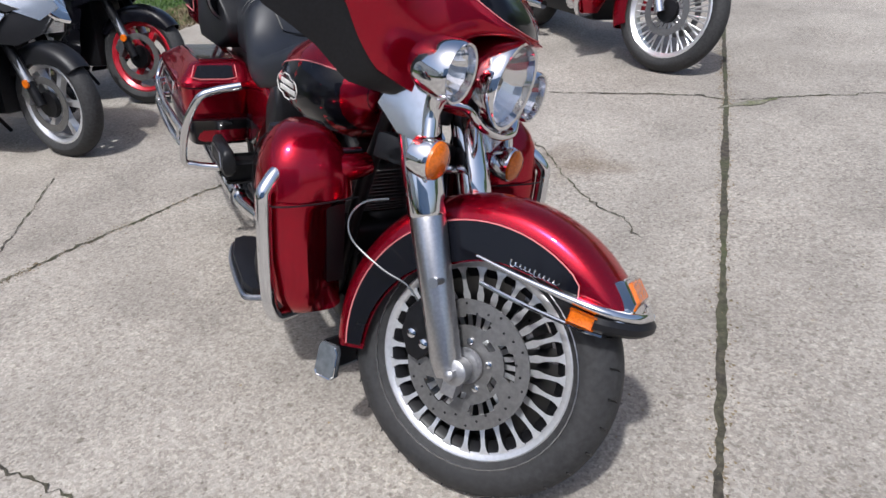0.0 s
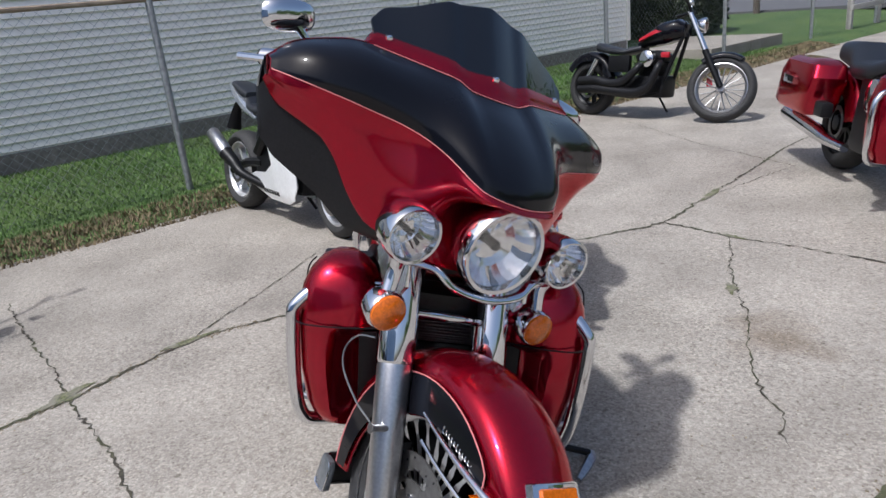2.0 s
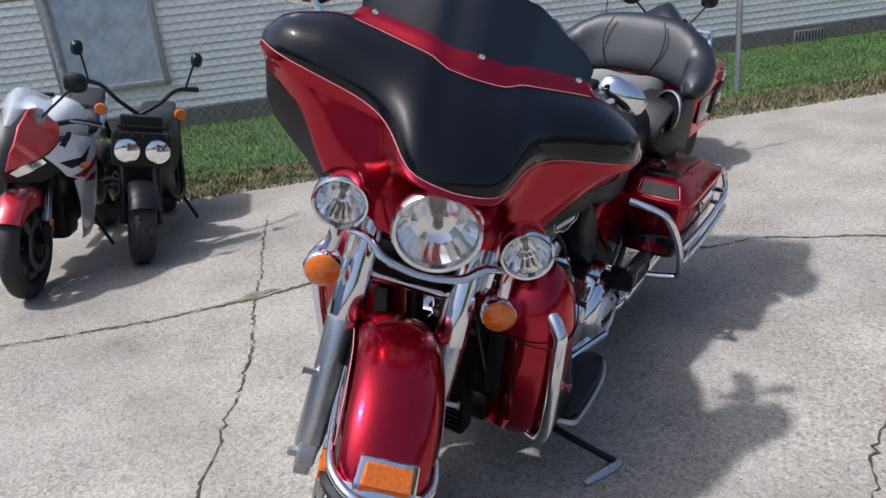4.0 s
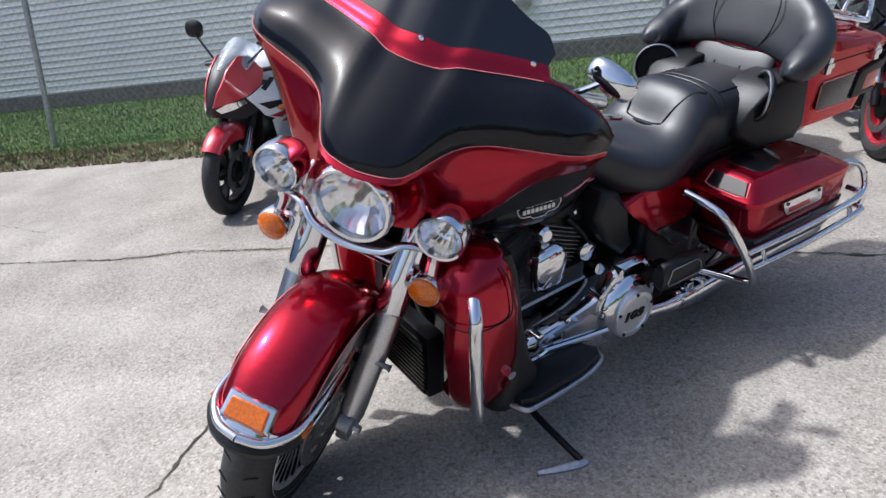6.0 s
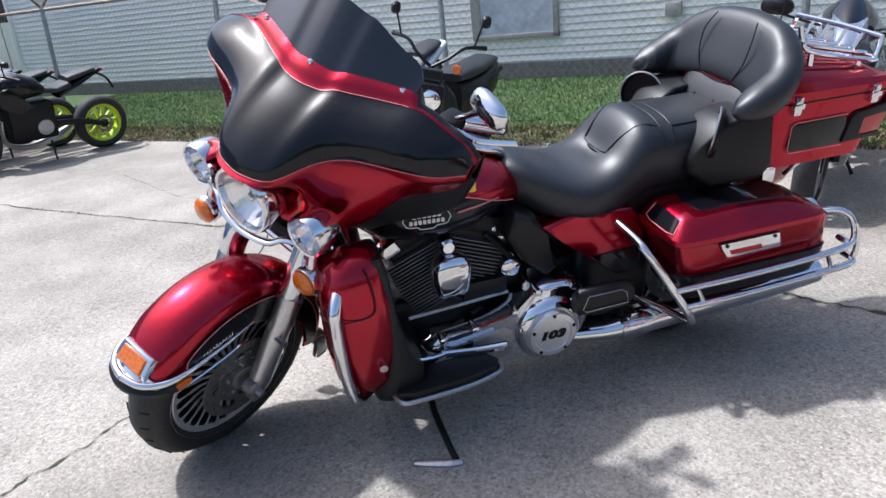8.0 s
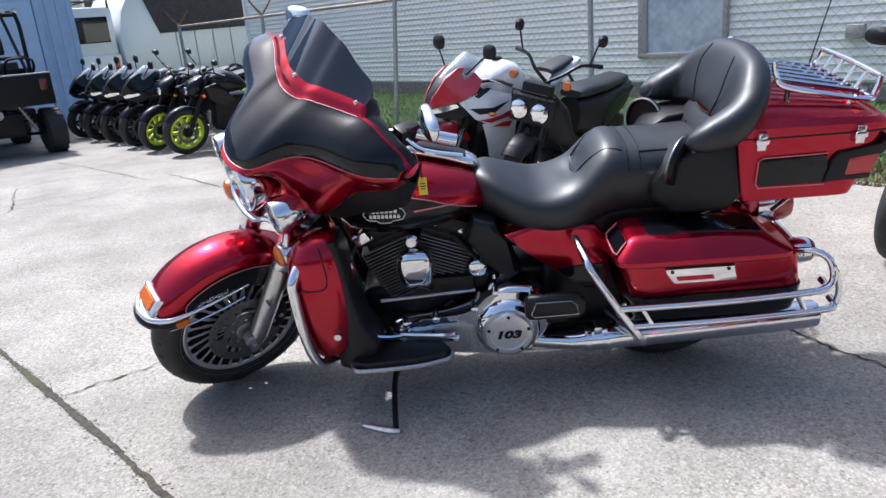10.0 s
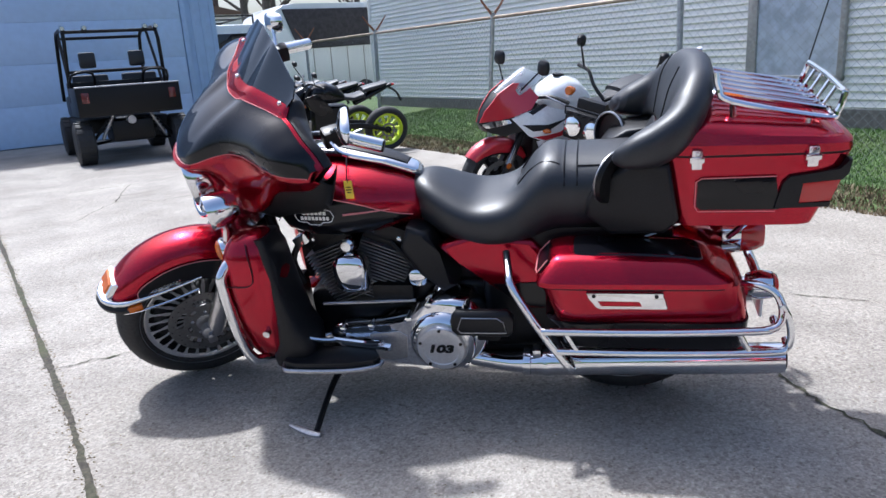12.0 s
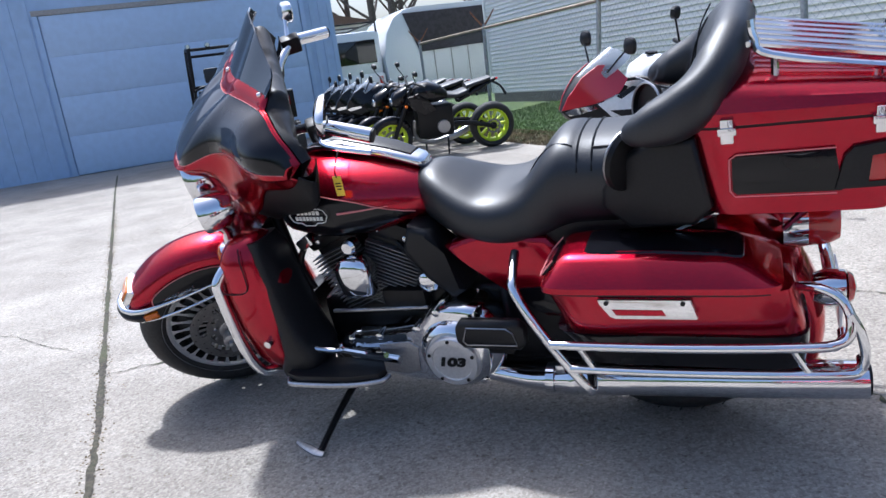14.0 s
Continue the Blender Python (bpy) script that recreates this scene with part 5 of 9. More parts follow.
def seat_top(x, y):
    k = np.interp(-x, [-s[0] for s in seat], range(len(seat)))
    w, z0, z1 = (float(np.interp(-x, [-s[0] for s in seat], [s[j] for s in seat])) for j in (1, 2, 3))
    u = min(0.999, abs(y) / w)
    h = (z1 - z0) / 2
    dish = 0.022 * math.exp(-((x + 1.29) / 0.1) ** 2) * max(0, 1 - u * u) + 0.02 * math.exp(-((x + 1.4) / 0.03) ** 2) * math.exp(-(y / 0.075) ** 4)
    return (z0 + z1) / 2 + h * (1 - u ** 2.7) ** (1 / 2.7) - dish
for pts in ([(-1.56, y) for y in np.linspace(-0.175, 0.175, 15)], [(-1.6, y) for y in np.linspace(-0.175, 0.175, 15)], [(-1.402, y) for y in np.linspace(-0.075, 0.075, 9)], [(-1.405 - 0.14 * f, 0.075 + 0.05 * f) for f in np.linspace(0, 1, 8)], [(-1.405 - 0.14 * f, -0.075 - 0.05 * f) for f in np.linspace(0, 1, 8)], [(x, 0.13) for x in np.linspace(-1.6, -1.82, 8)], [(x, -0.13) for x in np.linspace(-1.6, -1.82, 8)]):
    bm = bm_new()
    tube(bm, [(x, y, seat_top(x, y) + 0.0005) for x, y in pts], 0.0028, 5, 1)
    hp("seam", bm, DARKMETAL, "", seat_ob)
bm = bm_new()
tube(bm, [(-1.398, y, seat_top(-1.398, y) - 0.001) for y in (-0.045, -0.02, 0, 0.02, 0.045)], [0.002, 0.007, 0.008, 0.007, 0.002], 8, 3)
hp("seat_slit", bm, DARKMETAL, "", seat_ob)
# backrest: padded wrap-around
bm = bm_new()
arm = [(-1.715, 0.272, 0.995, 1.012, 0.014), (-1.724, 0.277, 0.978, 1.034, 0.036), (-1.75, 0.283, 0.965, 1.06, 0.05), (-1.79, 0.284, 0.96, 1.085, 0.054), (-1.84, 0.276, 0.96, 1.122, 0.056), (-1.878, 0.243, 0.966, 1.165, 0.056), (-1.906, 0.165, 0.985, 1.205, 0.056), (-1.916, 0.055, 1.005, 1.22, 0.056)]
arm = [(x, -y, a, b, h) for x, y, a, b, h in arm] + arm[::-1]
mid_line, secs = catmull([(x, y, (a + b) / 2) for x, y, a, b, h in arm], 5), []
for i, p in enumerate(mid_line):
    d = (mid_line[min(i + 1, len(mid_line) - 1)] - mid_line[max(i - 1, 0)])
    nrm = Vector((-d.y, d.x, 0)).normalized()
    q = i / (len(mid_line) - 1) * (len(arm) - 1)
    half = float(np.interp(q, range(len(arm)), [(r[3] - r[2]) / 2 for r in arm]))
    th = float(np.interp(q, range(len(arm)), [r[4] for r in arm]))
    lean = Vector((-0.34 - 0.1 * (1 - min(1, abs(p.y) / 0.28)), 0, 1))
    secs.append([p + nrm * a + lean * b + Vector((-0.16 * half * (1 - (b / half) ** 2), 0, 0)) for a, b in loft_outline(th, half, 28, 2.4)])
rings(bm, secs)
back = hp("backrest", bm, LEATHER, "wrap-around black vinyl passenger backrest", sharp=70)
bm = bm_new()
tube(bm, [(-1.845, -0.085, 1.02), (-1.856, -0.115, 1.08), (-1.872, -0.12, 1.15), (-1.9, -0.1, 1.205)], 0.0022, 5, 4)
tube(bm, [(-1.845, 0.085, 1.02), (-1.856, 0.115, 1.08), (-1.872, 0.12, 1.15), (-1.9, 0.1, 1.205)], 0.0022, 5, 4)
tube(bm, [(-1.846, -0.07, 1.012), (-1.844, 0, 1.006), (-1.846, 0.07, 1.012)], 0.0022, 5, 4)
hp("seam", bm, DARKMETAL, "", back)
bm = bm_new()
slope = Matrix.Translation((-1.828, 0, 0.882)) @ Matrix.Rotation(radians(-24), 4, "Y")
rings(bm, [[slope @ Vector((a, b, z)) for a, b in loft_outline(0.04 * k, w, 32, 5)] for z, w, k in ((-0.105, 0.15, 0.4), (-0.1, 0.162, 0.8), (-0.085, 0.168, 1), (0.03, 0.166, 1.05), (0.09, 0.162, 0.95), (0.125, 0.158, 0.7))])
pad = hp("back_pad", bm, LEATHER, "sloping pleated black lower back pad", sharp=70)
for y in (-0.06, 0.06):
    bm = bm_new()
    tube(bm, [slope @ Vector((0.0395, y, -0.07)), slope @ Vector((0.042, y * 0.9, 0.02)), slope @ Vector((0.04, y * 0.85, 0.06))], 0.0022, 5, 3)
    hp("pleat", bm, DARKMETAL, "", pad)

# ---- top trunk with rack ----
bm = bm_new()
trunk_low = [(0.758, -1.9, -2.265, 0.25), (0.768, -1.885, -2.282, 0.27), (0.88, -1.866, -2.325, 0.28), (0.985, -1.848, -2.357, 0.286)]
def trunk_ring(z, x0, x1, w, n=48, p=9.0):
    return [Vector(((x0 + x1) / 2 + a, b, z)) for a, b in loft_outline(abs(x1 - x0) / 2, w, n, p)]
rings(bm, [trunk_ring(*t) for t in trunk_low])
trunk = hp("top_trunk", bm, RED, "candy red top trunk", sharp=50)
bm = bm_new()
def lid_row(z, x0, x1, w, drop, tail=0.0):
    """A lid outline that narrows and falls towards the tail."""
    return [Vector((v.x, v.y * (1 - tail * max(0, (-2.05 - v.x) / 0.28)), v.z - drop * max(0, (x0 - v.x) / (x0 - x1)))) for v in trunk_ring(z, x0, x1, w)]
rings(bm, [lid_row(*t) for t in ((0.992, -1.848, -2.36, 0.288, 0.0), (1.022, -1.852, -2.357, 0.288, 0.008), (1.058, -1.878, -2.335, 0.278, 0.032, 0.03), (1.068, -1.895, -2.318, 0.27, 0.042, 0.03), (1.074, -1.91, -2.308, 0.26, 0.042, 0.03), (1.09, -1.97, -2.28, 0.2, 0.038, 0.05), (1.094, -1.99, -2.25, 0.18, 0.038, 0.05))])
hp("trunk_lid", bm, RED, "", trunk, sharp=16)
bm = bm_new()
rings(bm, [trunk_ring(*t) for t in ((0.983, -1.852, -2.354, 0.284), (0.993, -1.852, -2.354, 0.284))])
hp("trunk_seal", bm, PLASTIC, "", trunk)
for sg in (1, -1):
    bm = bm_new()
    y = 0.2865
    slab(bm, [(-1.945, 0.835), (-1.955, 0.825), (-2.17, 0.823), (-2.155, 0.92), (-1.955, 0.918), (-1.945, 0.91)], sg * 0.272, sg * y, 0.001)
    pan = hp("trunk_panel", bm, BLACK, "black stripe panel on the trunk", trunk)
    bm = bm_new()
    tube(bm, [(-1.94, sg * 0.2862, 0.835), (-1.95, sg * 0.2862, 0.82), (-2.16, sg * 0.2862, 0.818)], 0.002, 4, 1)
    tube(bm, [(-1.94, sg * 0.287, 0.835), (-1.94, sg * 0.287, 0.912), (-1.955, sg * 0.288, 0.923), (-2.155, sg * 0.288, 0.925)], 0.002, 4, 1)
    hp("pinstripe", bm, STRIPE, "", pan)
    bm = bm_new()
    slab(bm, [(-2.155, 0.828), (-2.172, 0.905), (-2.19, 0.925), (-2.315, 0.942), (-2.335, 0.97), (-2.342, 0.97), (-2.338, 0.93), (-2.322, 0.912), (-2.222, 0.905), (-2.216, 0.842), (-2.3, 0.848), (-2.298, 0.832)], sg * 0.262, sg * 0.2925, 0.002)
    lampframe = hp("trunk_corner_trim", bm, PLASTIC, "dark trunk corner trim", trunk)
    bm = bm_new()
    slab(bm, [(-2.216, 0.842), (-2.222, 0.905), (-2.32, 0.911), (-2.3, 0.848)], sg * 0.262, sg * 0.2895, 0.002)
    hp("corner_lamp", bm, REDLENS, "red trunk corner lamp", lampframe)
    for x in (-1.938, -2.24):
        bm = bm_new()
        box(bm, (x - 0.014, sg * 0.292 - 0.009, 0.955), (x + 0.014, sg * 0.292 + 0.009, 1.012), 0.003)
        box(bm, (x - 0.02, sg * 0.297 - 0.009, 0.975), (x + 0.02, sg * 0.297 + 0.008, 0.993), 0.003)
        hp("latch", bm, CHROME, "chrome over-centre latch", trunk)
    # speaker pod and side armrest body
    bm = bm_new()
    slab(bm, [(-1.66, 0.872), (-1.705, 0.93), (-1.76, 0.958), (-1.868, 0.966), (-1.9, 0.79), (-1.86, 0.745), (-1.7, 0.728), (-1.625, 0.78), (-1.63, 0.83)], sg * 0.1, sg * 0.28, 0.014)
    for v in bm.verts:
        v.co.y *= float(np.interp(-v.co.x, [1.62, 1.7, 1.86], [0.76, 0.88, 1.0]))
    pod = hp("speaker_pod", bm, PLASTIC, "black speaker pod", sharp=60)
    bm = bm_new()
    inward = Matrix.Translation((-1.708, sg * 0.218, 0.908)) @ Matrix.Rotation(radians(-38 * sg), 4, "Z") @ Matrix.Rotation(radians(-8), 4, "Y")
    lathe(bm, [(-0.012, 0.078), (0.0, 0.084), (0.006, 0.076), (-0.006, 0.07), (-0.012, 0.002)], (0, 0, 0), "x", 28)
    mirrored(bm, inward)
    hp("speaker_grille", bm, DARKMETAL, "round dark speaker grille", pod)
    bm = bm_new()
    tube(bm, [inward @ Vector((0.006, 0.08 * math.cos(t), 0.08 * math.sin(t))) for t in np.linspace(0, 2 * math.pi, 29)[:-1]], 0.004, 6, 1, True)
    hp("speaker_ring", bm, STEEL, "", pod)
# luggage rack, sloping to the tail
bm = bm_new()
tube(bm, [(-1.985, -0.2, 1.15), (-1.985, 0.2, 1.15)], 0.007, 8, 1)
rack = hp("luggage_rack", bm, CHROME, "chrome slatted luggage rack")
for y in (-0.16, -0.095, -0.032, 0.032, 0.095, 0.16):
    bm = bm_new()
    tube(bm, [(-1.985, y, 1.15), (-2.0, y, 1.14), (-2.28, y, 1.08), (-2.3, y, 1.075)], 0.009, 8, 2)
    hp("rack_slat", bm, CHROME, "", rack)
for sg in (1, -1):
    bm = bm_new()
    tube(bm, [(-1.992, sg * 0.185, 1.2), (-2.0, sg * 0.195, 1.16), (-2.035, sg * 0.205, 1.122), (-2.28, sg * 0.205, 1.066), (-2.315, sg * 0.2, 1.08), (-2.33, sg * 0.19, 1.13)], 0.009, 8, 5)
    hp("rack_rail", bm, CHROME, "", rack)
bm = bm_new()
tube(bm, [(-2.3, -0.2, 1.07), (-2.3, 0.2, 1.07)], 0.0075, 8, 1)
hp("rack_rail", bm, CHROME, "", rack)
bm = bm_new()
tube(bm, [(-2.33, -0.19, 1.13), (-2.334, 0.0, 1.133), (-2.33, 0.19, 1.13)], 0.009, 8, 3)
hp("rack_rail", bm, CHROME, "", rack)
for y in (-0.11, -0.04, 0.04, 0.11):
    bm = bm_new()
    tube(bm, [(-2.3, y, 1.072), (-2.333, y, 1.132)], 0.006, 6, 1)
    hp("rack_upright", bm, CHROME, "", rack)
for x, z in ((-2.04, 1.12), (-2.24, 1.075)):
    for y in (-0.2, 0.2):
        bm = bm_new()
        tube(bm, [(x, y, z), (x, y * 1.03, z - 0.065)], 0.009, 8, 1)
        hp("rack_foot", bm, CHROME, "", rack)

bm = bm_new()
tube(bm, [(-2.3, -0.28, 0.9), (-2.31, -0.292, 0.93), (-2.335, -0.296, 1.0)], [0.011, 0.011, 0.008], 8, 2)
mast = hp("antenna_base", bm, PLASTIC, "black antenna socket beside the trunk")
bm = bm_new()
tube(bm, [(-2.335, -0.296, 1.0), (-2.45, -0.32, 1.55)], [0.003, 0.0018], 6, 1)
hp("antenna_rod", bm, DARKMETAL, "", mast)

# ---- rear fender, side covers ----
bm = fender_skin(18, 128, lambda f: 0.385, lambda f: 0.125, lambda f: 0.12, 24, TAILAXLE + Vector((0.0, 0, 0.03)))
hp("rear_fender", bm, RED, "candy red rear fender", sharp=60)
bm = fender_skin(128, 200, lambda f: 0.385 + 0.04 * f, lambda f: 0.125 - 0.02 * f, lambda f: 0.12, 20, TAILAXLE + Vector((0.0, 0, 0.03)))
hp("rear_fender_tail", bm, RED, "", sharp=60)
for sg in (1, -1):
    bm = bm_new()
    slab(bm, [(-1.13, 0.66), (-1.2, 0.6), (-1.3, 0.52), (-1.42, 0.42), (-1.5, 0.42), (-1.52, 0.6), (-1.45, 0.68), (-1.25, 0.7)], sg * 0.1, sg * 0.185, 0.02)
    hp("side_cover", bm, RED, "candy red side cover", sharp=60)
    bm = bm_new()
    slab(bm, [(-1.31, 0.52), (-1.4, 0.44), (-1.49, 0.43), (-1.49, 0.53)], sg * 0.1, sg * 0.19, 0.004)
    hp("side_cover_panel", bm, BLACK, "")
    bm = bm_new()
    slab(bm, [(-1.03, 0.74), (-1.0, 0.66), (-1.06, 0.56), (-1.14, 0.49), (-1.19, 0.52), (-1.12, 0.64), (-1.1, 0.72)], sg * 0.08, sg * 0.2, 0.02)
    hp("heat_shield", bm, PLASTIC, "black mid-frame air deflector", sharp=60)

# ---- saddlebags ----
for sg in (1, -1):
    def bag_ring(z, x0, x1, y0, y1, p=7.0):
        return [Vector(((x0 + x1) / 2 + a, sg * (y0 + y1) / 2 + b, z)) for a, b in loft_outline(abs(x1 - x0) / 2, (y1 - y0) / 2, 40, p)]
    bm = bm_new()
    rings(bm, [bag_ring(*q) for q in ((0.4, -1.56, -2.09, 0.17, 0.36), (0.42, -1.54, -2.1, 0.16, 0.375), (0.5, -1.53, -2.1, 0.155, 0.395), (0.632, -1.485, -2.07, 0.15, 0.412))])
    bag = hp("saddlebag", bm, RED, "candy red hard saddlebag", sharp=50)
    def lid_ring(z, x0, x1, y0, y1, drop, p=9.0):
        return [Vector((v.x, v.y, v.z - drop * max(0, (-1.8 - v.x) / 0.2) ** 2)) for v in bag_ring(z, x0, x1, y0, y1, p)]
    bm = bm_new()
    rings(bm, [lid_ring(*q) for q in ((0.631, -1.476, -2.05, 0.15, 0.418, 0), (0.634, -1.476, -2.05, 0.149, 0.4175, 0), (0.646, -1.477, -2.049, 0.149, 0.4165, 0.0), (0.655, -1.483, -2.044, 0.15, 0.41, 0.004), (0.696, -1.521, -2.008, 0.17, 0.372, 0.03), (0.704, -1.534, -1.995, 0.19, 0.355, 0.032), (0.708, -1.56, -1.97, 0.21, 0.33, 0.032))])
    hp("bag_lid", bm, RED, "", bag, sharp=28)
    bm = bm_new()
    rings(bm, [lid_ring(*q) for q in ((0.702, -1.585, -1.97, 0.2, 0.345, 0.03), (0.7105, -1.59, -1.965, 0.205, 0.34, 0.031))])
    hp("lid_panel", bm, BLACK, "black panel on the bag lid", bag)
    bm = bm_new()
    rings(bm, [bag_ring(*q) for q in ((0.624, -1.48, -2.06, 0.152, 0.4135), (0.6315, -1.48, -2.06, 0.152, 0.4135))])
    hp("lid_seal", bm, PLASTIC, "", bag)
    bm = bm_new()
    rings(bm, [bag_ring(*q) for q in ((0.40, -1.552, -2.096, 0.165, 0.378), (0.47, -1.532, -2.104, 0.155, 0.3965), (0.505, -1.5, -2.104, 0.154, 0.401))])
    hp("bag_base", bm, BLACK, "black lower part of the bag", bag)
    bm = bm_new()
    rings(bm, [[Vector((-1.4845 - 0.0345 * f + 0.006 * h, sg * y, 0.6575 + 0.037 * f + 0.006 * h)) for f, y in ((0.05, 0.232), (0.0, 0.26), (0.0, 0.335), (0.06, 0.368), (0.96, 0.35), (1.0, 0.335), (1.0, 0.25), (0.96, 0.232))] for h in (0.0, 1.0)])
    hp("lid_reflector_panel", bm, BLACK, "black inset on the lid's front slope", bag)
    bm = bm_new()
    tube(bm, [Vector((-1.4845 - 0.0345 * f + 0.006, sg * y, 0.6575 + 0.037 * f + 0.006)) for f, y in ((1.0, 0.222), (0.05, 0.222), (-0.1, 0.25), (-0.1, 0.345), (0.05, 0.376), (1.0, 0.36))], 0.002, 5, 1)
    hp("pinstripe", bm, STRIPE, "", bag)
    m = Matrix.Rotation(radians(sg * 4), 4, "Z")
    bm = bm_new()
    slab(bm, [(-1.628, 0.62), (-1.634, 0.604), (-1.656, 0.572), (-1.668, 0.566), (-1.858, 0.566), (-1.864, 0.572), (-1.848, 0.604), (-1.85, 0.62)], sg * 0.411, sg * 0.423, 0.003)
    latch = hp("bag_latch", bm, CHROME, "chrome saddlebag latch plate", bag)
    bm = bm_new()
    slab(bm, [(-1.662, 0.593), (-1.672, 0.577), (-1.79, 0.577), (-1.782, 0.593)], sg * 0.421, sg * 0.4245, 0.001)
    hp("latch_slot", bm, RED, "", latch)
    for x in (-1.65, -1.83):
        bm = bm_new()
        lathe(bm, [(sg * 0.42, 0.006), (sg * 0.427, 0.006)], (x, 0, 0.612), "y", 8)
        hp("latch_rivet", bm, DARKMETAL, "", latch)
    # guard rails
    bm = bm_new()
    tube(bm, [(-1.37, sg * 0.23, 0.66), (-1.385, sg * 0.32, 0.64), (-1.4, sg * 0.37, 0.61), (-1.47, sg * 0.405, 0.5), (-1.57, sg * 0.41, 0.345), (-1.575, sg * 0.37, 0.318), (-1.55, sg * 0.28, 0.31), (-1.5, sg * 0.17, 0.31)], 0.0138, 12, 6)
    guard = hp("bag_guard", bm, CHROME, "chrome saddlebag guard")
    for z, xe in ((0.478, -2.16), (0.405, -2.2)):
        bm = bm_new()
        tube(bm, [(-1.49 - (0.478 - z) * 0.6, sg * 0.415, z), (-1.8, sg * 0.432, z + 0.012), (xe + 0.06, sg * 0.43, z + 0.024), (xe, sg * 0.41, z + 0.026), (xe - 0.01, sg * 0.36, z + 0.026)], 0.012, 10, 6)
        hp("guard_rail", bm, CHROME, "", guard)
    bm = bm_new()
    tube(bm, [(-2.1, sg * 0.43, 0.5), (-2.165, sg * 0.42, 0.512), (-2.182, sg * 0.405, 0.55), (-2.165, sg * 0.385, 0.6), (-2.12, sg * 0.36, 0.618), (-2.07, sg * 0.32, 0.6)], 0.0115, 10, 5)
    hp("guard_end", bm, CHROME, "", guard)
    bm = bm_new()
    tube(bm, [(-2.178, sg * 0.4, 0.575), (-2.2, sg * 0.405, 0.53), (-2.212, sg * 0.405, 0.47), (-2.206, sg * 0.405, 0.432)], 0.011, 10, 4)
    hp("guard_end", bm, CHROME, "", guard)
    bm = bm_new()
    tube(bm, [(-2.06, sg * 0.43, 0.5), (-2.1, sg * 0.43, 0.425)], 0.009, 8, 1)
    hp("guard_strut", bm, CHROME, "", guard)
    bm = bm_new()
    tube(bm, [(-1.56, sg * 0.42, 0.484), (-1.6, sg * 0.42, 0.41)], 0.008, 8, 1)
    hp("guard_strut", bm, CHROME, "", guard)
    # muffler
    bm = bm_new()
    tube(bm, [(-1.22, sg * 0.21, 0.235), (-1.34, sg * 0.225, 0.228), (-1.4, sg * 0.23, 0.23), (-1.46, sg * 0.23, 0.235), (-1.6, sg * 0.23, 0.245), (-2.1, sg * 0.228, 0.268), (-2.245, sg * 0.226, 0.275)], [0.028, 0.032, 0.036, 0.045, 0.05, 0.052, 0.05], 20, 3)
    muf = hp("muffler", bm, CHROME, "long chrome muffler")
    bm = bm_new()
    lathe(bm, [(-2.252, 0.04), (-2.24, 0.044), (-2.2, 0.044)], (0, sg * 0.226, 0.275), "x", 20)
    hp("muffler_outlet", bm, DARKMETAL, "", muf)
    bm = bm_new()
    for x in (-1.42, -1.49):
        lathe(bm, [(x - 0.012, 0.048), (x + 0.012, 0.048)], (0, sg * 0.23, 0.235), "x", 16)
    box(bm, (-1.47, sg * 0.23 - 0.02, 0.27), (-1.44, sg * 0.23 + 0.03, 0.3), 0.006)
    hp("muffler_clamp", bm, CHROME, "", muf)
    # passenger board
    bm = bm_new()
    secs = []
    for x, h in ((-1.185, 0.03), (-1.2, 0.048), (-1.37, 0.05), (-1.39, 0.03)):
        secs.append([Vector((x, sg * 0.315 + a, 0.445 - 0.03 * 0 + b)) for a, b in loft_outline(0.022, h, 18, 3)])
    rings(bm, secs)
    peg = hp("passenger_footboard", bm, PLASTIC, "folded black passenger footboard", sharp=60)
    bm = bm_new()
    tube(bm, [(-1.205, sg * 0.339, 0.43), (-1.222, sg * 0.339, 0.475), (-1.34, sg * 0.339, 0.475), (-1.36, sg * 0.339, 0.46), (-1.368, sg * 0.339, 0.42), (-1.215, sg * 0.339, 0.418)], 0.0022, 5, 1, True)
    hp("board_line", bm, STEEL, "", peg)
    bm = bm_new()
    box(bm, (-1.34, sg * 0.2, 0.36), (-1.26, sg * 0.3, 0.42), 0.012)
    hp("footboard_bracket", bm, DARKMETAL, "", peg)
    # rider floorboard
    bm = bm_new()
    slab(bm, [(-0.56, sg * 0.275), (-0.575, sg * 0.38), (-0.62, sg * 0.395), (-0.8, sg * 0.385), (-0.9, sg * 0.36), (-0.915, sg * 0.33), (-0.88, sg * 0.275)], 0.283, 0.313, 0.005, "xy")
    fb = hp("floorboard", bm, PLASTIC, "black rubber rider floorboard")
    bm = bm_new()
    tube(bm, [(-0.555, sg * 0.3, 0.287), (-0.575, sg * 0.385, 0.285), (-0.62, sg * 0.4, 0.285), (-0.8, sg * 0.39, 0.285), (-0.905, sg * 0.362, 0.287), (-0.92, sg * 0.33, 0.287)], 0.009, 8, 3)
    hp("floorboard_edge", bm, STEEL, "bright metal edge", fb)
    # rear indicator
    bm = bm_new()
    lathe(bm, [(-2.2, 0.02), (-2.19, 0.044), (-2.15, 0.048), (-2.12, 0.036)], (0, sg * 0.2, 0.53), "x", 24)
    ri = hp("rear_indicator", bm, CHROME, "chrome rear indicator")
    bm = bm_new()
    lathe(bm, [(-2.215, 0.01), (-2.207, 0.034), (-2.195, 0.042)], (0, sg * 0.2, 0.53), "x", 24)
    hp("lens", bm, REDLENS, "red lens", ri)
    bm = bm_new()
    tube(bm, [(-1.93, sg * 0.21, 0.76), (-1.8, sg * 0.2, 0.7)], 0.009, 8, 1)
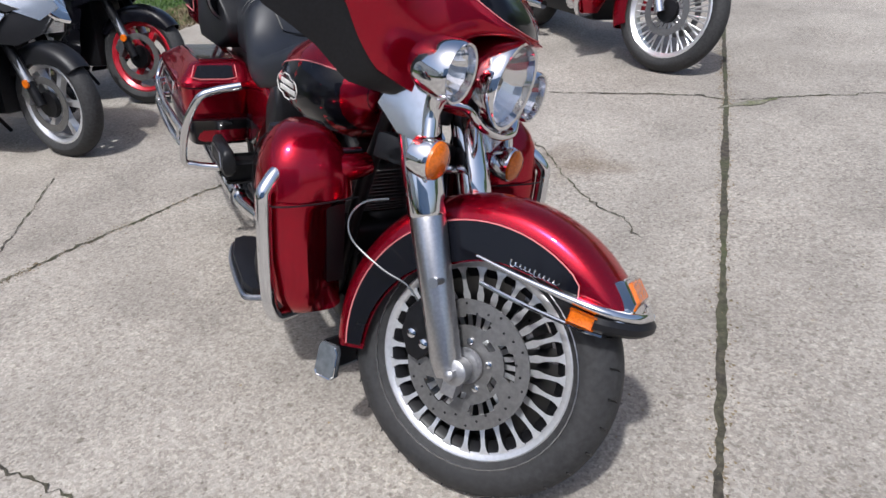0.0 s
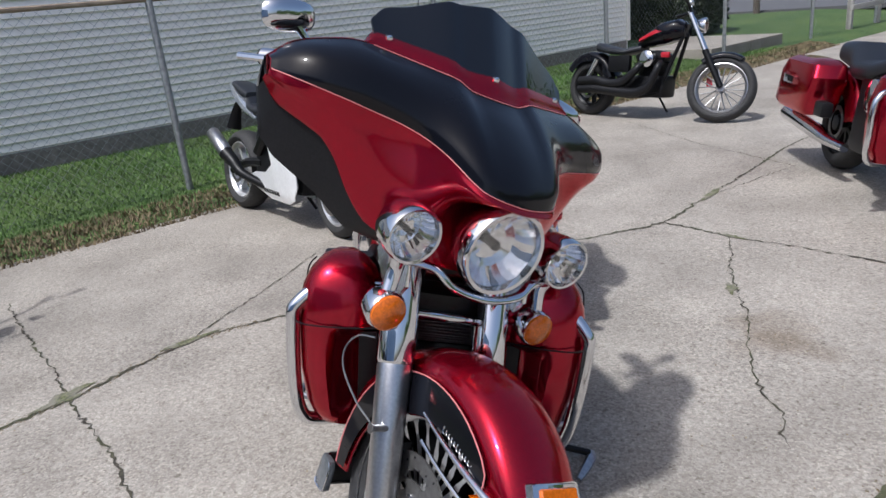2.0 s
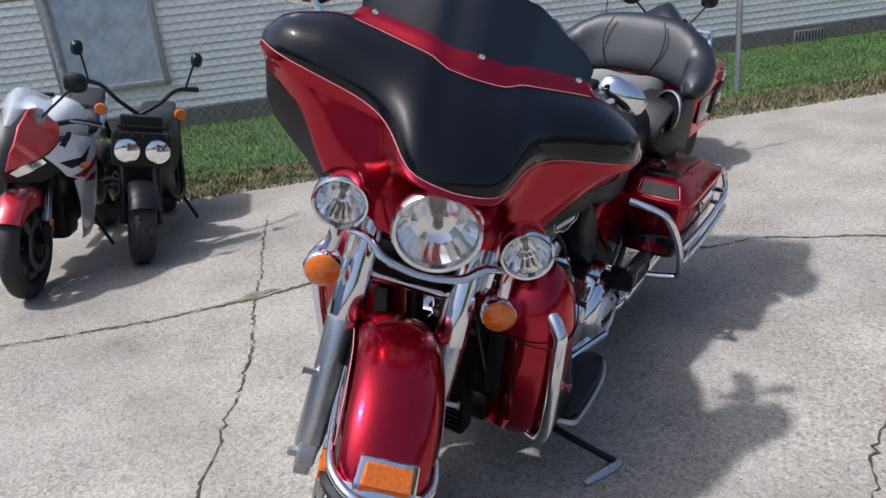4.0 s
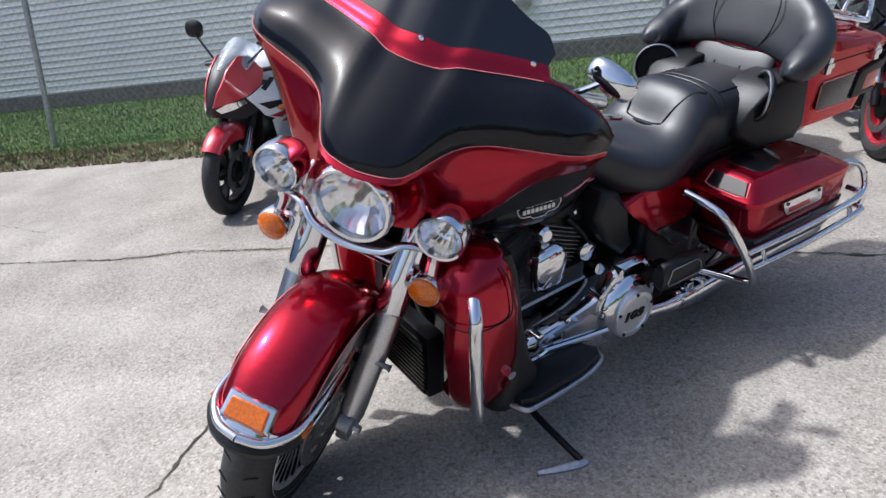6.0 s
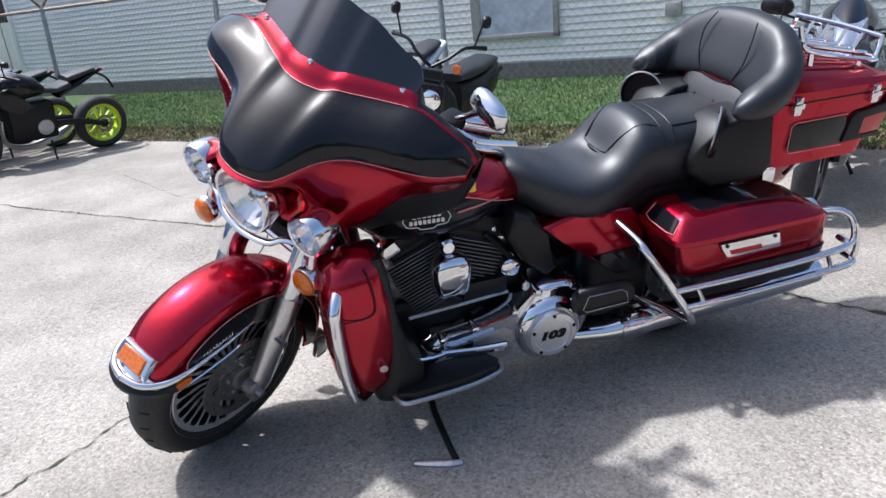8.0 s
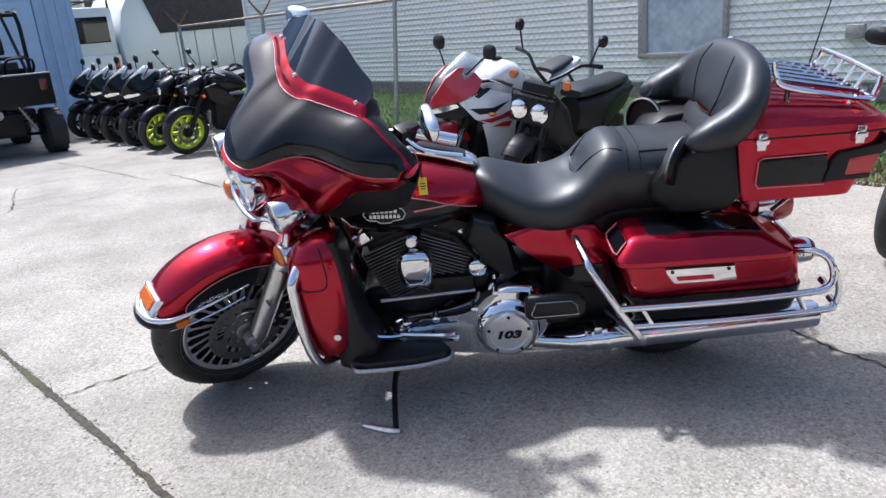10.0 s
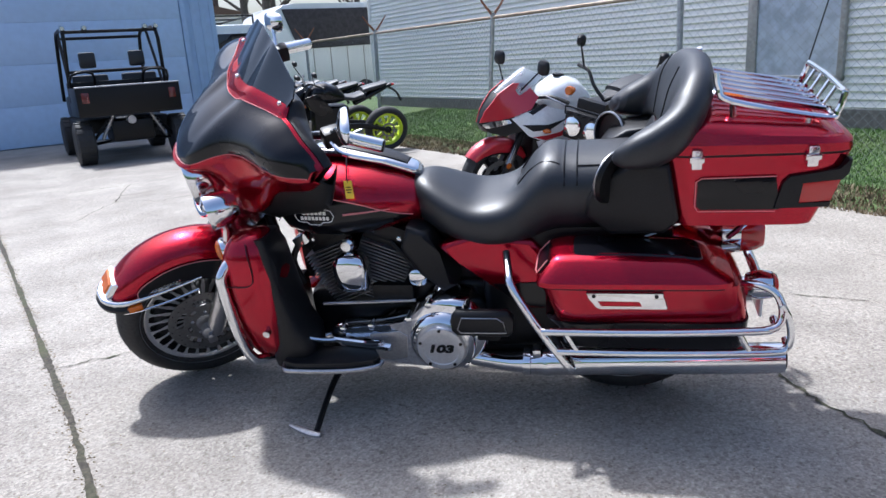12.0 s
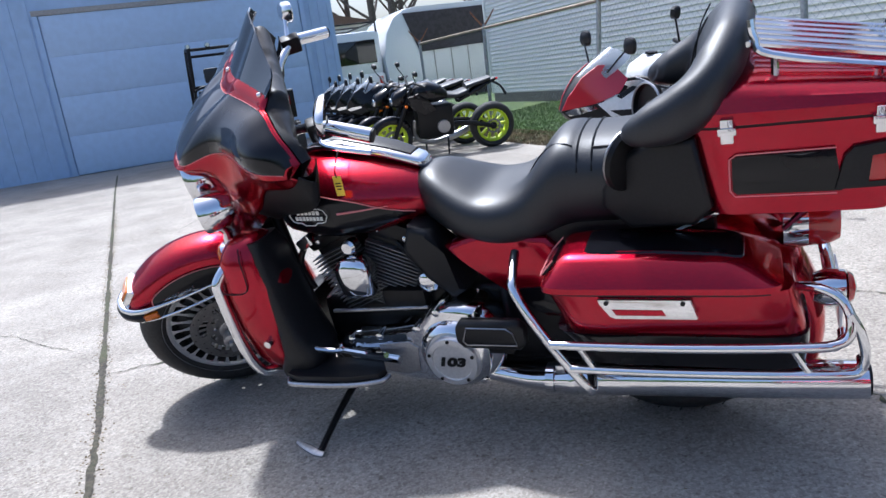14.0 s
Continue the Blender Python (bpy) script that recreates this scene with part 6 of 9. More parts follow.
    hp("trunk_strut", bm, CHROME, "")
    bm = bm_new()
    tube(bm, [(-2.13, sg * 0.21, 0.78), (-2.06, sg * 0.17, 0.68)], 0.009, 8, 1)
    hp("trunk_strut", bm, CHROME, "")
bm = bm_new()
tube(bm, [(-2.165, -0.2, 0.53), (-2.165, 0.2, 0.53)], 0.016, 10, 1)
hp("indicator_bar", bm, CHROME, "")
bm = bm_new()
secs = [[Vector((x, a, 0.625 + b)) for a, b in loft_outline(w, h, 24, 2.4)] for x, w, h in ((-2.06, 0.08, 0.075), (-2.1, 0.075, 0.07), (-2.14, 0.068, 0.064))]
rings(bm, secs)
tl = hp("tail_lamp", bm, CHROME, "chrome tail lamp body")
bm = bm_new()
secs = [[Vector((x, a, 0.625 + b)) for a, b in loft_outline(w, h, 24, 2.4)] for x, w, h in ((-2.12, 0.072, 0.067), (-2.17, 0.068, 0.062), (-2.195, 0.055, 0.05), (-2.2, 0.02, 0.02))]
rings(bm, secs)
hp("lens", bm, REDLENS, "red tail lamp lens", tl)
bm = bm_new()
box(bm, (-2.2, -0.1, 0.35), (-2.19, 0.1, 0.47), 0.003)
hp("number_plate", bm, WHITE, "plain number plate")

# ---- engine ----
bm = bm_new()
box(bm, (-1.0, -0.1, 0.22), (-0.6, 0.12, 0.45), 0.03)
box(bm, (-1.35, -0.1, 0.2), (-0.95, 0.12, 0.5), 0.03)
hp("crankcase", bm, DARKMETAL, "black engine and gearbox case", sharp=60)
# Filler bulk about the oil pan; keeps sun from passing under the engine.
bm = bm_new()
box(bm, (-1.5, -0.13, 0.145), (-0.58, 0.125, 0.25), 0.03)
hp("oil_pan_filler", bm, DARKMETAL, "black filler box for the oil pan, blocking sun under the engine", sharp=60)
# Plain dark box added to close the bright gap ahead of the bag.
bm = bm_new()
box(bm, (-1.56, -0.16, 0.25), (-1.27, 0.165, 0.58), 0.03)
hp("battery_gap_filler", bm, DARKMETAL, "black filler box for the swing-arm and battery covers, closing a bright gap", sharp=60)
bm = bm_new()
box(bm, (-0.86, -0.2, 0.2), (-0.62, -0.08, 0.44), 0.04)
hp("cam_cover", bm, CHROME, "chrome cam cover", sharp=60)
for tilt, name in ((-22, "rear_cylinder"), (22, "front_cylinder")):
    m = Matrix.Translation((-0.82, 0.02, 0.4)) @ Matrix.Rotation(radians(tilt), 4, "Y")
    bm = bm_new()
    box(bm, (-0.085, -0.095, 0), (0.085, 0.094, 0.32), 0.01, m)
    cyl = hp(name, bm, DARKMETAL, "black finned cylinder")
    for k in range(17):
        z = 0.045 + k * 0.0132
        bm = bm_new()
        g = 0.096 + 0.018 * min(1, k / 7)
        box(bm, (-g if tilt < 0 else -0.082, -0.115, z), (g if tilt > 0 else 0.082, 0.116, z + 0.0036), 0.0012, m, 1)
        hp("cooling_fin", bm, FIN, "", cyl)
    bm = bm_new()
    box(bm, (-0.1, -0.11, 0.28), (0.1, 0.112, 0.35), 0.022, m)
    hp("rocker_box", bm, DARKMETAL, "black rocker box", cyl)
    for sg in (1,):
        for dx in (-0.05, 0.05):
            bq = bm_new()
            lathe(bq, [(0.1, 0.01), (0.114, 0.01), (0.117, 0.005)], (dx, 0, 0.31), "y", 6)
            hp("head_bolt", mirrored(bq, m), CHROME, "", cyl)
bm = bm_new()
secs = []
for z, w, d in ((0.505, 0.052, 0.03), (0.52, 0.058, 0.04), (0.58, 0.066, 0.045), (0.61, 0.062, 0.045), (0.635, 0.045, 0.035), (0.645, 0.02, 0.02)):
    secs.append([Vector((-0.812 + a, 0.19 + b, z)) for a, b in loft_outline(w, d, 24, 3.2)])
rings(bm, secs)
horn = hp("horn_cover", bm, CHROME, "chrome waterfall horn cover", sharp=60)
bm = bm_new()
lathe(bm, [(0.15, 0.02), (0.19, 0.026), (0.2, 0.018)], (-0.807, 0, 0.672), "y", 18)
hp("horn_bolt", bm, CHROME, "", horn)
bm = bm_new()
tube(bm, [(-0.67, 0.17, 0.425), (-1.02, 0.155, 0.435)], 0.0065, 8, 1)
hp("shift_rod", bm, STEEL, "polished shift rod")
# primary cover
bm = bm_new()
secs = []
for y, k in ((0.12, 1.0), (0.2, 1.0), (0.232, 0.97), (0.245, 0.9)):
    out = [(-0.7, 0.34), (-0.72, 0.29), (-0.8, 0.235), (-0.95, 0.21), (-1.1, 0.2), (-1.2, 0.21), (-1.27, 0.27), (-1.295, 0.34), (-1.275, 0.42), (-1.22, 0.478), (-1.1, 0.485), (-1.045, 0.45), (-1.0, 0.41), (-0.9, 0.388), (-0.76, 0.374)]
    cx, cz = -1.0, 0.325
    secs.append([Vector((cx + (x - cx) * k, y, cz + (z - cz) * k)) for x, z in [(p.x, p.z) for p in catmull([(a, 0, b) for a, b in out], 3, True)]])
rings(bm, secs)
prim = hp("primary_cover", bm, CHROME, "chrome primary cover", sharp=50)
bm = bm_new()
slab(bm, [(-0.86, 0.245), (-0.94, 0.235), (-0.99, 0.25), (-1.0, 0.34), (-0.97, 0.36), (-0.86, 0.345)], 0.235, 0.249, 0.003)
hp("cover_recess", bm, ALLOY, "satin recess on the primary cover", prim)
bm = bm_new()
lathe(bm, [(0.22, 0.122), (0.238, 0.122), (0.256, 0.116), (0.27, 0.104), (0.276, 0.094), (0.274, 0.086)], (-1.128, 0, 0.322), "y", 56)
hp("derby_ring", bm, CHROME, "", prim)
bm = bm_new()
lathe(bm, [(0.25, 0.088), (0.285, 0.087), (0.291, 0.082), (0.292, 0.066), (0.287, 0.064), (0.287, 0.002)], (-1.128, 0, 0.318), "y", 56)
derby = hp("derby_cover", bm, POLISHED, "round brushed derby cover", prim)
for k in range(5):
    a = radians(90 + 72 * k)
    bm = bm_new()
    lathe(bm, [(0.288, 0.006), (0.295, 0.006), (0.297, 0.003)], (-1.128 + 0.075 * math.cos(a), 0, 0.318 + 0.075 * math.sin(a)), "y", 8)
    hp("derby_bolt", bm, DARKMETAL, "", derby)
for x, z in ((-0.76, 0.362), (-0.87, 0.377), (-1.01, 0.407), (-1.09, 0.468), (-1.22, 0.462), (-0.8, 0.245), (-1.2, 0.225)):
    bm = bm_new()
    lathe(bm, [(0.2, 0.013), (0.25, 0.013), (0.253, 0.007)], (x, 0, z), "y", 12)
    hp("cover_bolt", bm, CHROME, "", prim)


def lettering(text, size, m, depth=0.0015, bold=0.0):
    """Raised characters in the built-in font, as a bmesh."""
    cu = bpy.data.curves.new("letters", "FONT")
    cu.body, cu.size, cu.extrude, cu.align_x, cu.align_y = text, size, depth, "CENTER", "CENTER"
    cu.offset = bold
    ob = bpy.data.objects.new("letters", cu)
    me = bpy.data.meshes.new_from_object(ob)
    bm = bm_new()
    bm.from_mesh(me)
    bmesh.ops.transform(bm, matrix=m, verts=bm.verts)
    bpy.data.objects.remove(ob)
    bpy.data.meshes.remove(me)
    return bm


hp("derby_lettering", lettering("103", 0.041, Matrix.Translation((-1.128, 0.2885, 0.316)) @ Matrix.Rotation(radians(180), 4, "Z") @ Matrix.Rotation(radians(90), 4, "X") @ Matrix(((1.5, 0.3, 0, 0), (0, 1, 0, 0), (0, 0, 1, 0), (0, 0, 0, 1))), bold=0.0022), DARKMETAL, "black numerals 103", derby)
# shifter, stand, frame
bm = bm_new()
tube(bm, [(-0.54, 0.345, 0.425), (-0.6, 0.335, 0.395), (-0.7, 0.3, 0.352), (-0.78, 0.28, 0.347)], 0.009, 8, 4)
tube(bm, [(-0.74, 0.285, 0.348), (-0.86, 0.31, 0.352), (-0.94, 0.345, 0.375)], 0.01, 8, 4)
tube(bm, [(-0.535, 0.33, 0.427), (-0.535, 0.385, 0.424)], 0.013, 8, 1)
tube(bm, [(-0.76, 0.26, 0.32), (-0.95, 0.29, 0.32)], 0.014, 8, 1)
hp("heel_toe_shifter", bm, CHROME, "chrome heel-toe shift lever")
bm = bm_new()
for sg in (1, -1):
    tube(bm, [(-0.45, sg * 0.05, 0.85), (-0.52, sg * 0.1, 0.6), (-0.58, sg * 0.13, 0.35), (-0.66, sg * 0.13, 0.21), (-0.8, sg * 0.13, 0.18), (-1.4, sg * 0.13, 0.2)], 0.02, 10, 5)
    tube(bm, [(-0.45, sg * 0.04, 0.8), (-0.9, sg * 0.06, 0.68), (-1.3, sg * 0.1, 0.55)], 0.018, 10, 4)
hp("frame", bm, DARKMETAL, "black steel tube frame")
bm = bm_new()
box(bm, (-0.5, -0.12, 0.2), (-0.44, 0.12, 0.42), 0.01)
cooler = hp("oil_cooler", bm, DARKMETAL, "black finned oil cooler")
for k in range(12):
    bm = bm_new()
    box(bm, (-0.437, -0.11, 0.215 + k * 0.016), (-0.43, 0.11, 0.222 + k * 0.016))
    hp("cooling_fin", bm, DARKMETAL, "", cooler)
bm = bm_new()
tube(bm, [(-0.735, 0.15, 0.205), (-0.7, 0.27, 0.152), (-0.7, 0.4, 0.125), (-0.706, 0.5, 0.107)], [0.015, 0.012, 0.011, 0.011], 8, 3)
stand = hp("side_stand", bm, DARKMETAL, "black side stand with its foot on the concrete")
bm = bm_new()
tube(bm, [(-0.722, 0.512, 0.101), (-0.69, 0.505, 0.1), (-0.635, 0.48, 0.095), (-0.585, 0.455, 0.091)], [0.009, 0.016, 0.015, 0.009], 8, 3, flat=0.6)
hp("stand_foot", bm, STEEL, "bare steel foot", stand)
bm = bm_new()
tube(bm, [(-0.76, 0.16, 0.215), (-0.73, 0.25, 0.165)], 0.008, 8, 1)
hp("stand_spring", bm, STEEL, "", stand)
bm = bm_new()
tube(bm, [(-0.72, -0.14, 0.5), (-0.8, -0.2, 0.35), (-1.0, -0.22, 0.26), (-1.25, -0.21, 0.235)], 0.024, 10, 5)
hp("exhaust_pipe", bm, CHROME, "chrome header pipe")
bm = bm_new()
lathe(bm, [(-0.1, 0.1), (-0.2, 0.1), (-0.215, 0.085), (-0.215, 0.002)], (-0.8, 0, 0.58), "y", 30)
hp("air_cleaner", bm, CHROME, "round chrome air cleaner")
bm = bm_new()
box(bm, (-1.02, 0.09, 0.42), (-0.86, 0.16, 0.5), 0.02)
hp("gearbox_cover", bm, DARKMETAL, "")
bm = bm_new()
tube(bm, [(-0.62, 0.12, 0.68), (-0.58, 0.15, 0.6), (-0.6, 0.14, 0.5)], 0.012, 8, 4)
hp("engine_hose", bm, DARKMETAL, "black hose")
bm = bm_new()
tube(bm, [(-0.95, 0.13, 0.66), (-1.02, 0.14, 0.58), (-1.06, 0.12, 0.5)], 0.01, 8, 4)
hp("engine_plumbing", bm, DARKMETAL, "black hoses and covers")
bm = bm_new()
lathe(bm, [(0.1, 0.035), (0.15, 0.035), (0.158, 0.025)], (-1.035, 0, 0.52), "y", 20)
hp("chrome_cap", bm, CHROME, "")
bm = bm_new()
box(bm, (-0.66, 0.1, 0.66), (-0.6, 0.17, 0.7), 0.008, Matrix.Translation((-0.63, 0, 0.68)) @ Matrix.Rotation(radians(30), 4, "Y") @ Matrix.Translation((0.63, 0, -0.68)))
hp("chrome_cap", bm, CHROME, "")
bm = bm_new()
box(bm, (-1.9, -0.16, 0.6), (-1.3, 0.16, 0.72), 0.02)
hp("under_seat_frame", bm, DARKMETAL, "")

# ---- parked vehicles ----
def moto_wheel(parent, c, r, w, ri, rim_mat, spokes, name, wire=False, disc=0.11, steer=None):
    """A parked motorcycle's wheel: tyre, rim, spokes, brake disc."""
    mm = steer or Matrix.Identity(4)
    bm = bm_new()
    secs = []
    prof = [(h, q) for h, q in tyre_profile(w, r, ri)]
    for j in range(40):
        t = 2 * math.pi * j / 40
        secs.append([mm @ (Vector(c) + Vector((q * math.cos(t), h, q * math.sin(t)))) for h, q in prof])
    rings(bm, secs, True, False, True)
    part(name + "_tyre", bm, RUBBER, parent)
    bm = bm_new()
    secs = []
    for j in range(40):
        t = 2 * math.pi * j / 40
        secs.append([mm @ (Vector(c) + Vector((q * math.cos(t), h, q * math.sin(t)))) for h, q in ((-w * 0.7, ri + 0.008), (-w * 0.76, ri - 0.004), (-w * 0.5, ri - 0.026), (w * 0.5, ri - 0.026), (w * 0.76, ri - 0.004), (w * 0.7, ri + 0.008))])
    rings(bm, secs, True, False, True)
    rim = part(name + "_rim", bm, rim_mat, parent)
    for j in range(spokes):
        t = 2 * math.pi * j / spokes
        m = mm @ Matrix.Translation(c) @ Matrix.Rotation(-t, 4, "Y")
        bm = bm_new()
        if wire:
            sg = 1 if j % 2 else -1
            tube(bm, [m @ Vector((0.03, sg * 0.03, 0.01 * sg)), m @ Vector((ri - 0.015, 0, 0))], 0.004 if wire is True else wire, 6, 1)
        else:
            rings(bm, [[m @ Vector((x, y, z)) for y, z in ((-yy, -zz), (yy, -zz), (yy, zz), (-yy, zz))] for x, yy, zz in ((0.03, 0.025, 0.022), (0.1, 0.018, 0.013), (ri - 0.015, 0.025, 0.018))])
        part("spoke", bm, rim_mat, rim)
    bm = bm_new()
    lathe(bm, [(-0.06, 0.015), (-0.06, 0.035), (0.06, 0.035), (0.06, 0.015)], (0, 0, 0), "y", 14)
    part("hub", mirrored(bm, mm @ Matrix.Translation(c)), rim_mat, rim)
    if disc:
        for sg in (1, -1):
            bm = bm_new()
            lathe(bm, [(sg * (w + 0.006), disc * 0.74), (sg * (w + 0.006), disc), (sg * (w + 0.011), disc), (sg * (w + 0.011), disc * 0.74)], (0, 0, 0), "y", 28)
            for f in [f for f in bm.faces if len(f.verts) > 4]:
                bm.faces.remove(f)
            part("brake_disc", mirrored(bm, mm @ Matrix.Translation(c)), DISCSTEEL, rim)
            bm = bm_new()
            lathe(bm, [(sg * (w - 0.01), disc * 0.5), (sg * (w + 0.012), disc * 0.45), (sg * (w + 0.014), 0.01)], (0, 0, 0), "y", 20)
            part("disc_carrier", mirrored(bm, mm @ Matrix.Translation(c)), DARKMETAL, rim)
    return rim


def turn_about(p, axis_tilt, angle):
    return Matrix.Translation(p) @ Matrix.Rotation(radians(angle), 4, Vector((-math.sin(radians(axis_tilt)), 0, math.cos(radians(axis_tilt))))) @ Matrix.Translation(-Vector(p))


def loft(rows, n=24, p=2.6):
    """rows of x, half width, low z, high z"""
    bm = bm_new()
    rings(bm, [[Vector((x, a, (z0 + z1) / 2 + b)) for a, b in loft_outline(w, (z1 - z0) / 2, n, p)] for x, w, z0, z1 in rows])
    return bm


def mirror_pair(parent, stem, head, mat, m, size=(0.06, 0.04)):
    for sg in (1, -1):
        bm = bm_new()
        tube(bm, [m @ Vector((stem[0], sg * stem[1], stem[2])), m @ Vector((head[0] + 0.02, sg * (head[1] - 0.02), head[2] - 0.03)), m @ Vector((head[0], sg * head[1], head[2]))], 0.007, 6, 3)
        part("mirror_stem", bm, mat, parent)
        bm = bm_new()
        rings(bm, [[m @ Vector((head[0] + x, sg * head[1] + a * k, head[2] + b * k)) for a, b in loft_outline(size[0], size[1], 16, 2.6)] for x, k in ((0.03, 0.5), (0.012, 0.95), (-0.01, 1.0), (-0.015, 0.9))])
        part("mirror", bm, mat, parent)


def skin_panel(outline, side, wide, lift=0.0, thick=0.008, cuts=3):
    """A body panel: an outline in side view, bent over the body's width."""
    bm = bm_new()
    f = bm.faces.new([bm.verts.new((x, 0, z)) for x, z in outline])
    bmesh.ops.triangulate(bm, faces=[f])
    for _ in range(cuts):
        bmesh.ops.subdivide_edges(bm, edges=[e for e in bm.edges if e.calc_length() > 0.05], cuts=1)
        bmesh.ops.triangulate(bm, faces=bm.faces[:])
    for v in bm.verts:
        v.co.y = side * (wide(v.co.x, v.co.z) + lift)
    inner = bmesh.ops.extrude_face_region(bm, geom=bm.faces[:], use_keep_orig=True)["geom"]
    for v in inner:
        if isinstance(v, bmesh.types.BMVert):
            v.co.y -= side * thick
    return bm


def body_width(x, z):
    """Half width of a faired motorcycle's body, in side-view terms."""
    return float(np.interp(x, [-1.0, -0.8, -0.55, -0.3, -0.1, 0.02, 0.1, 0.17], [0.16, 0.19, 0.225, 0.23, 0.168, 0.112, 0.068, 0.02])) * float(np.interp(z, [0.15, 0.22, 0.4, 0.58, 0.7, 0.8, 0.88, 0.97, 1.06], [0.55, 0.72, 0.88, 1.0, 1.04, 0.94, 0.78, 0.56, 0.42]))


HALF_FAIRING = [
    ("nose_cowl", "upper", [(0.16, 0.75), (0.125, 0.84), (0.03, 0.96), (-0.09, 1.035), (-0.2, 1.03), (-0.28, 0.93), (-0.2, 0.845), (-0.04, 0.79)], 0.0),
    ("chin", "dark", [(0.165, 0.745), (0.05, 0.775), (-0.06, 0.79), (-0.2, 0.8), (-0.16, 0.7), (-0.02, 0.655), (0.1, 0.68)], -0.006),
    ("headlamp", "lamp", [(0.15, 0.738), (0.09, 0.765), (-0.03, 0.778), (-0.05, 0.755), (0.05, 0.725), (0.12, 0.712)], 0.004),
    ("side_fairing", "body", [(-0.05, 0.785), (-0.2, 0.84), (-0.32, 0.865), (-0.5, 0.82), (-0.7, 0.775), (-0.58, 0.69), (-0.44, 0.625), (-0.3, 0.6), (-0.17, 0.655)], 0.008),
    ("cowl_flash", "dark", [(-0.17, 0.83), (-0.29, 0.885), (-0.33, 0.875), (-0.2, 0.81)], 0.014),
    ("fairing_slash", "dark", [(-0.12, 0.74), (-0.32, 0.735), (-0.5, 0.765), (-0.34, 0.7), (-0.2, 0.69)], 0.012),
    ("fairing_flash", "accent", [(-0.2, 0.645), (-0.42, 0.668), (-0.62, 0.735), (-0.68, 0.745), (-0.5, 0.645), (-0.3, 0.618)], 0.014),
    ("fairing_spear", "body", [(-0.24, 0.61), (-0.42, 0.63), (-0.6, 0.675), (-0.57, 0.56), (-0.52, 0.42), (-0.56, 0.27), (-0.64, 0.17), (-0.43, 0.2), (-0.35, 0.34), (-0.315, 0.5)], 0.004),
    ("spear_flash", "accent", [(-0.32, 0.585), (-0.46, 0.605), (-0.54, 0.6), (-0.52, 0.555), (-0.42, 0.57)], 0.011),
]
FULL_FAIRING = [
    ("nose_cowl", "upper", [(0.16, 0.79), (0.1, 0.92), (0.0, 1.0), (-0.12, 1.04), (-0.25, 1.02), (-0.33, 0.93), (-0.2, 0.85), (-0.02, 0.775), (0.08, 0.73)], 0.0),
    ("chin", "dark", [(0.165, 0.785), (0.08, 0.735), (-0.03, 0.78), (-0.14, 0.72), (-0.18, 0.63), (-0.05, 0.61), (0.08, 0.665)], -0.008),
    ("cowl_slash", "dark", [(0.0, 0.79), (-0.14, 0.845), (-0.27, 0.91), (-0.15, 0.82), (-0.06, 0.775)], 0.006),
    ("side_wing", "upper", [(-0.06, 0.765), (-0.2, 0.835), (-0.36, 0.885), (-0.52, 0.85), (-0.66, 0.79), (-0.46, 0.735), (-0.24, 0.7), (-0.12, 0.69)], 0.012),
    ("side_fairing", "body", [(-0.12, 0.69), (-0.24, 0.7), (-0.46, 0.735), (-0.6, 0.765), (-0.58, 0.67), (-0.5, 0.56), (-0.55, 0.44), (-0.7, 0.37), (-0.92, 0.35), (-1.08, 0.31), (-1.0, 0.24), (-0.7, 0.17), (-0.42, 0.17), (-0.31, 0.21), (-0.25, 0.31), (-0.235, 0.45), (-0.18, 0.58)], 0.004),
    ("fairing_slash", "dark", [(-0.2, 0.62), (-0.3, 0.6), (-0.42, 0.63), (-0.54, 0.68), (-0.42, 0.66), (-0.32, 0.66)], 0.009),
    ("fairing_flash", "red", [(-0.32, 0.628), (-0.4, 0.632), (-0.48, 0.665), (-0.42, 0.675), (-0.36, 0.66)], 0.013),
    ("fairing_flash", "lime", [(-0.21, 0.6), (-0.32, 0.575), (-0.43, 0.6), (-0.52, 0.65), (-0.42, 0.62), (-0.32, 0.597)], 0.01),
    ("fairing_vent", "dark", [(-0.47, 0.735), (-0.57, 0.75), (-0.56, 0.68), (-0.5, 0.6), (-0.49, 0.66)], 0.01),
]


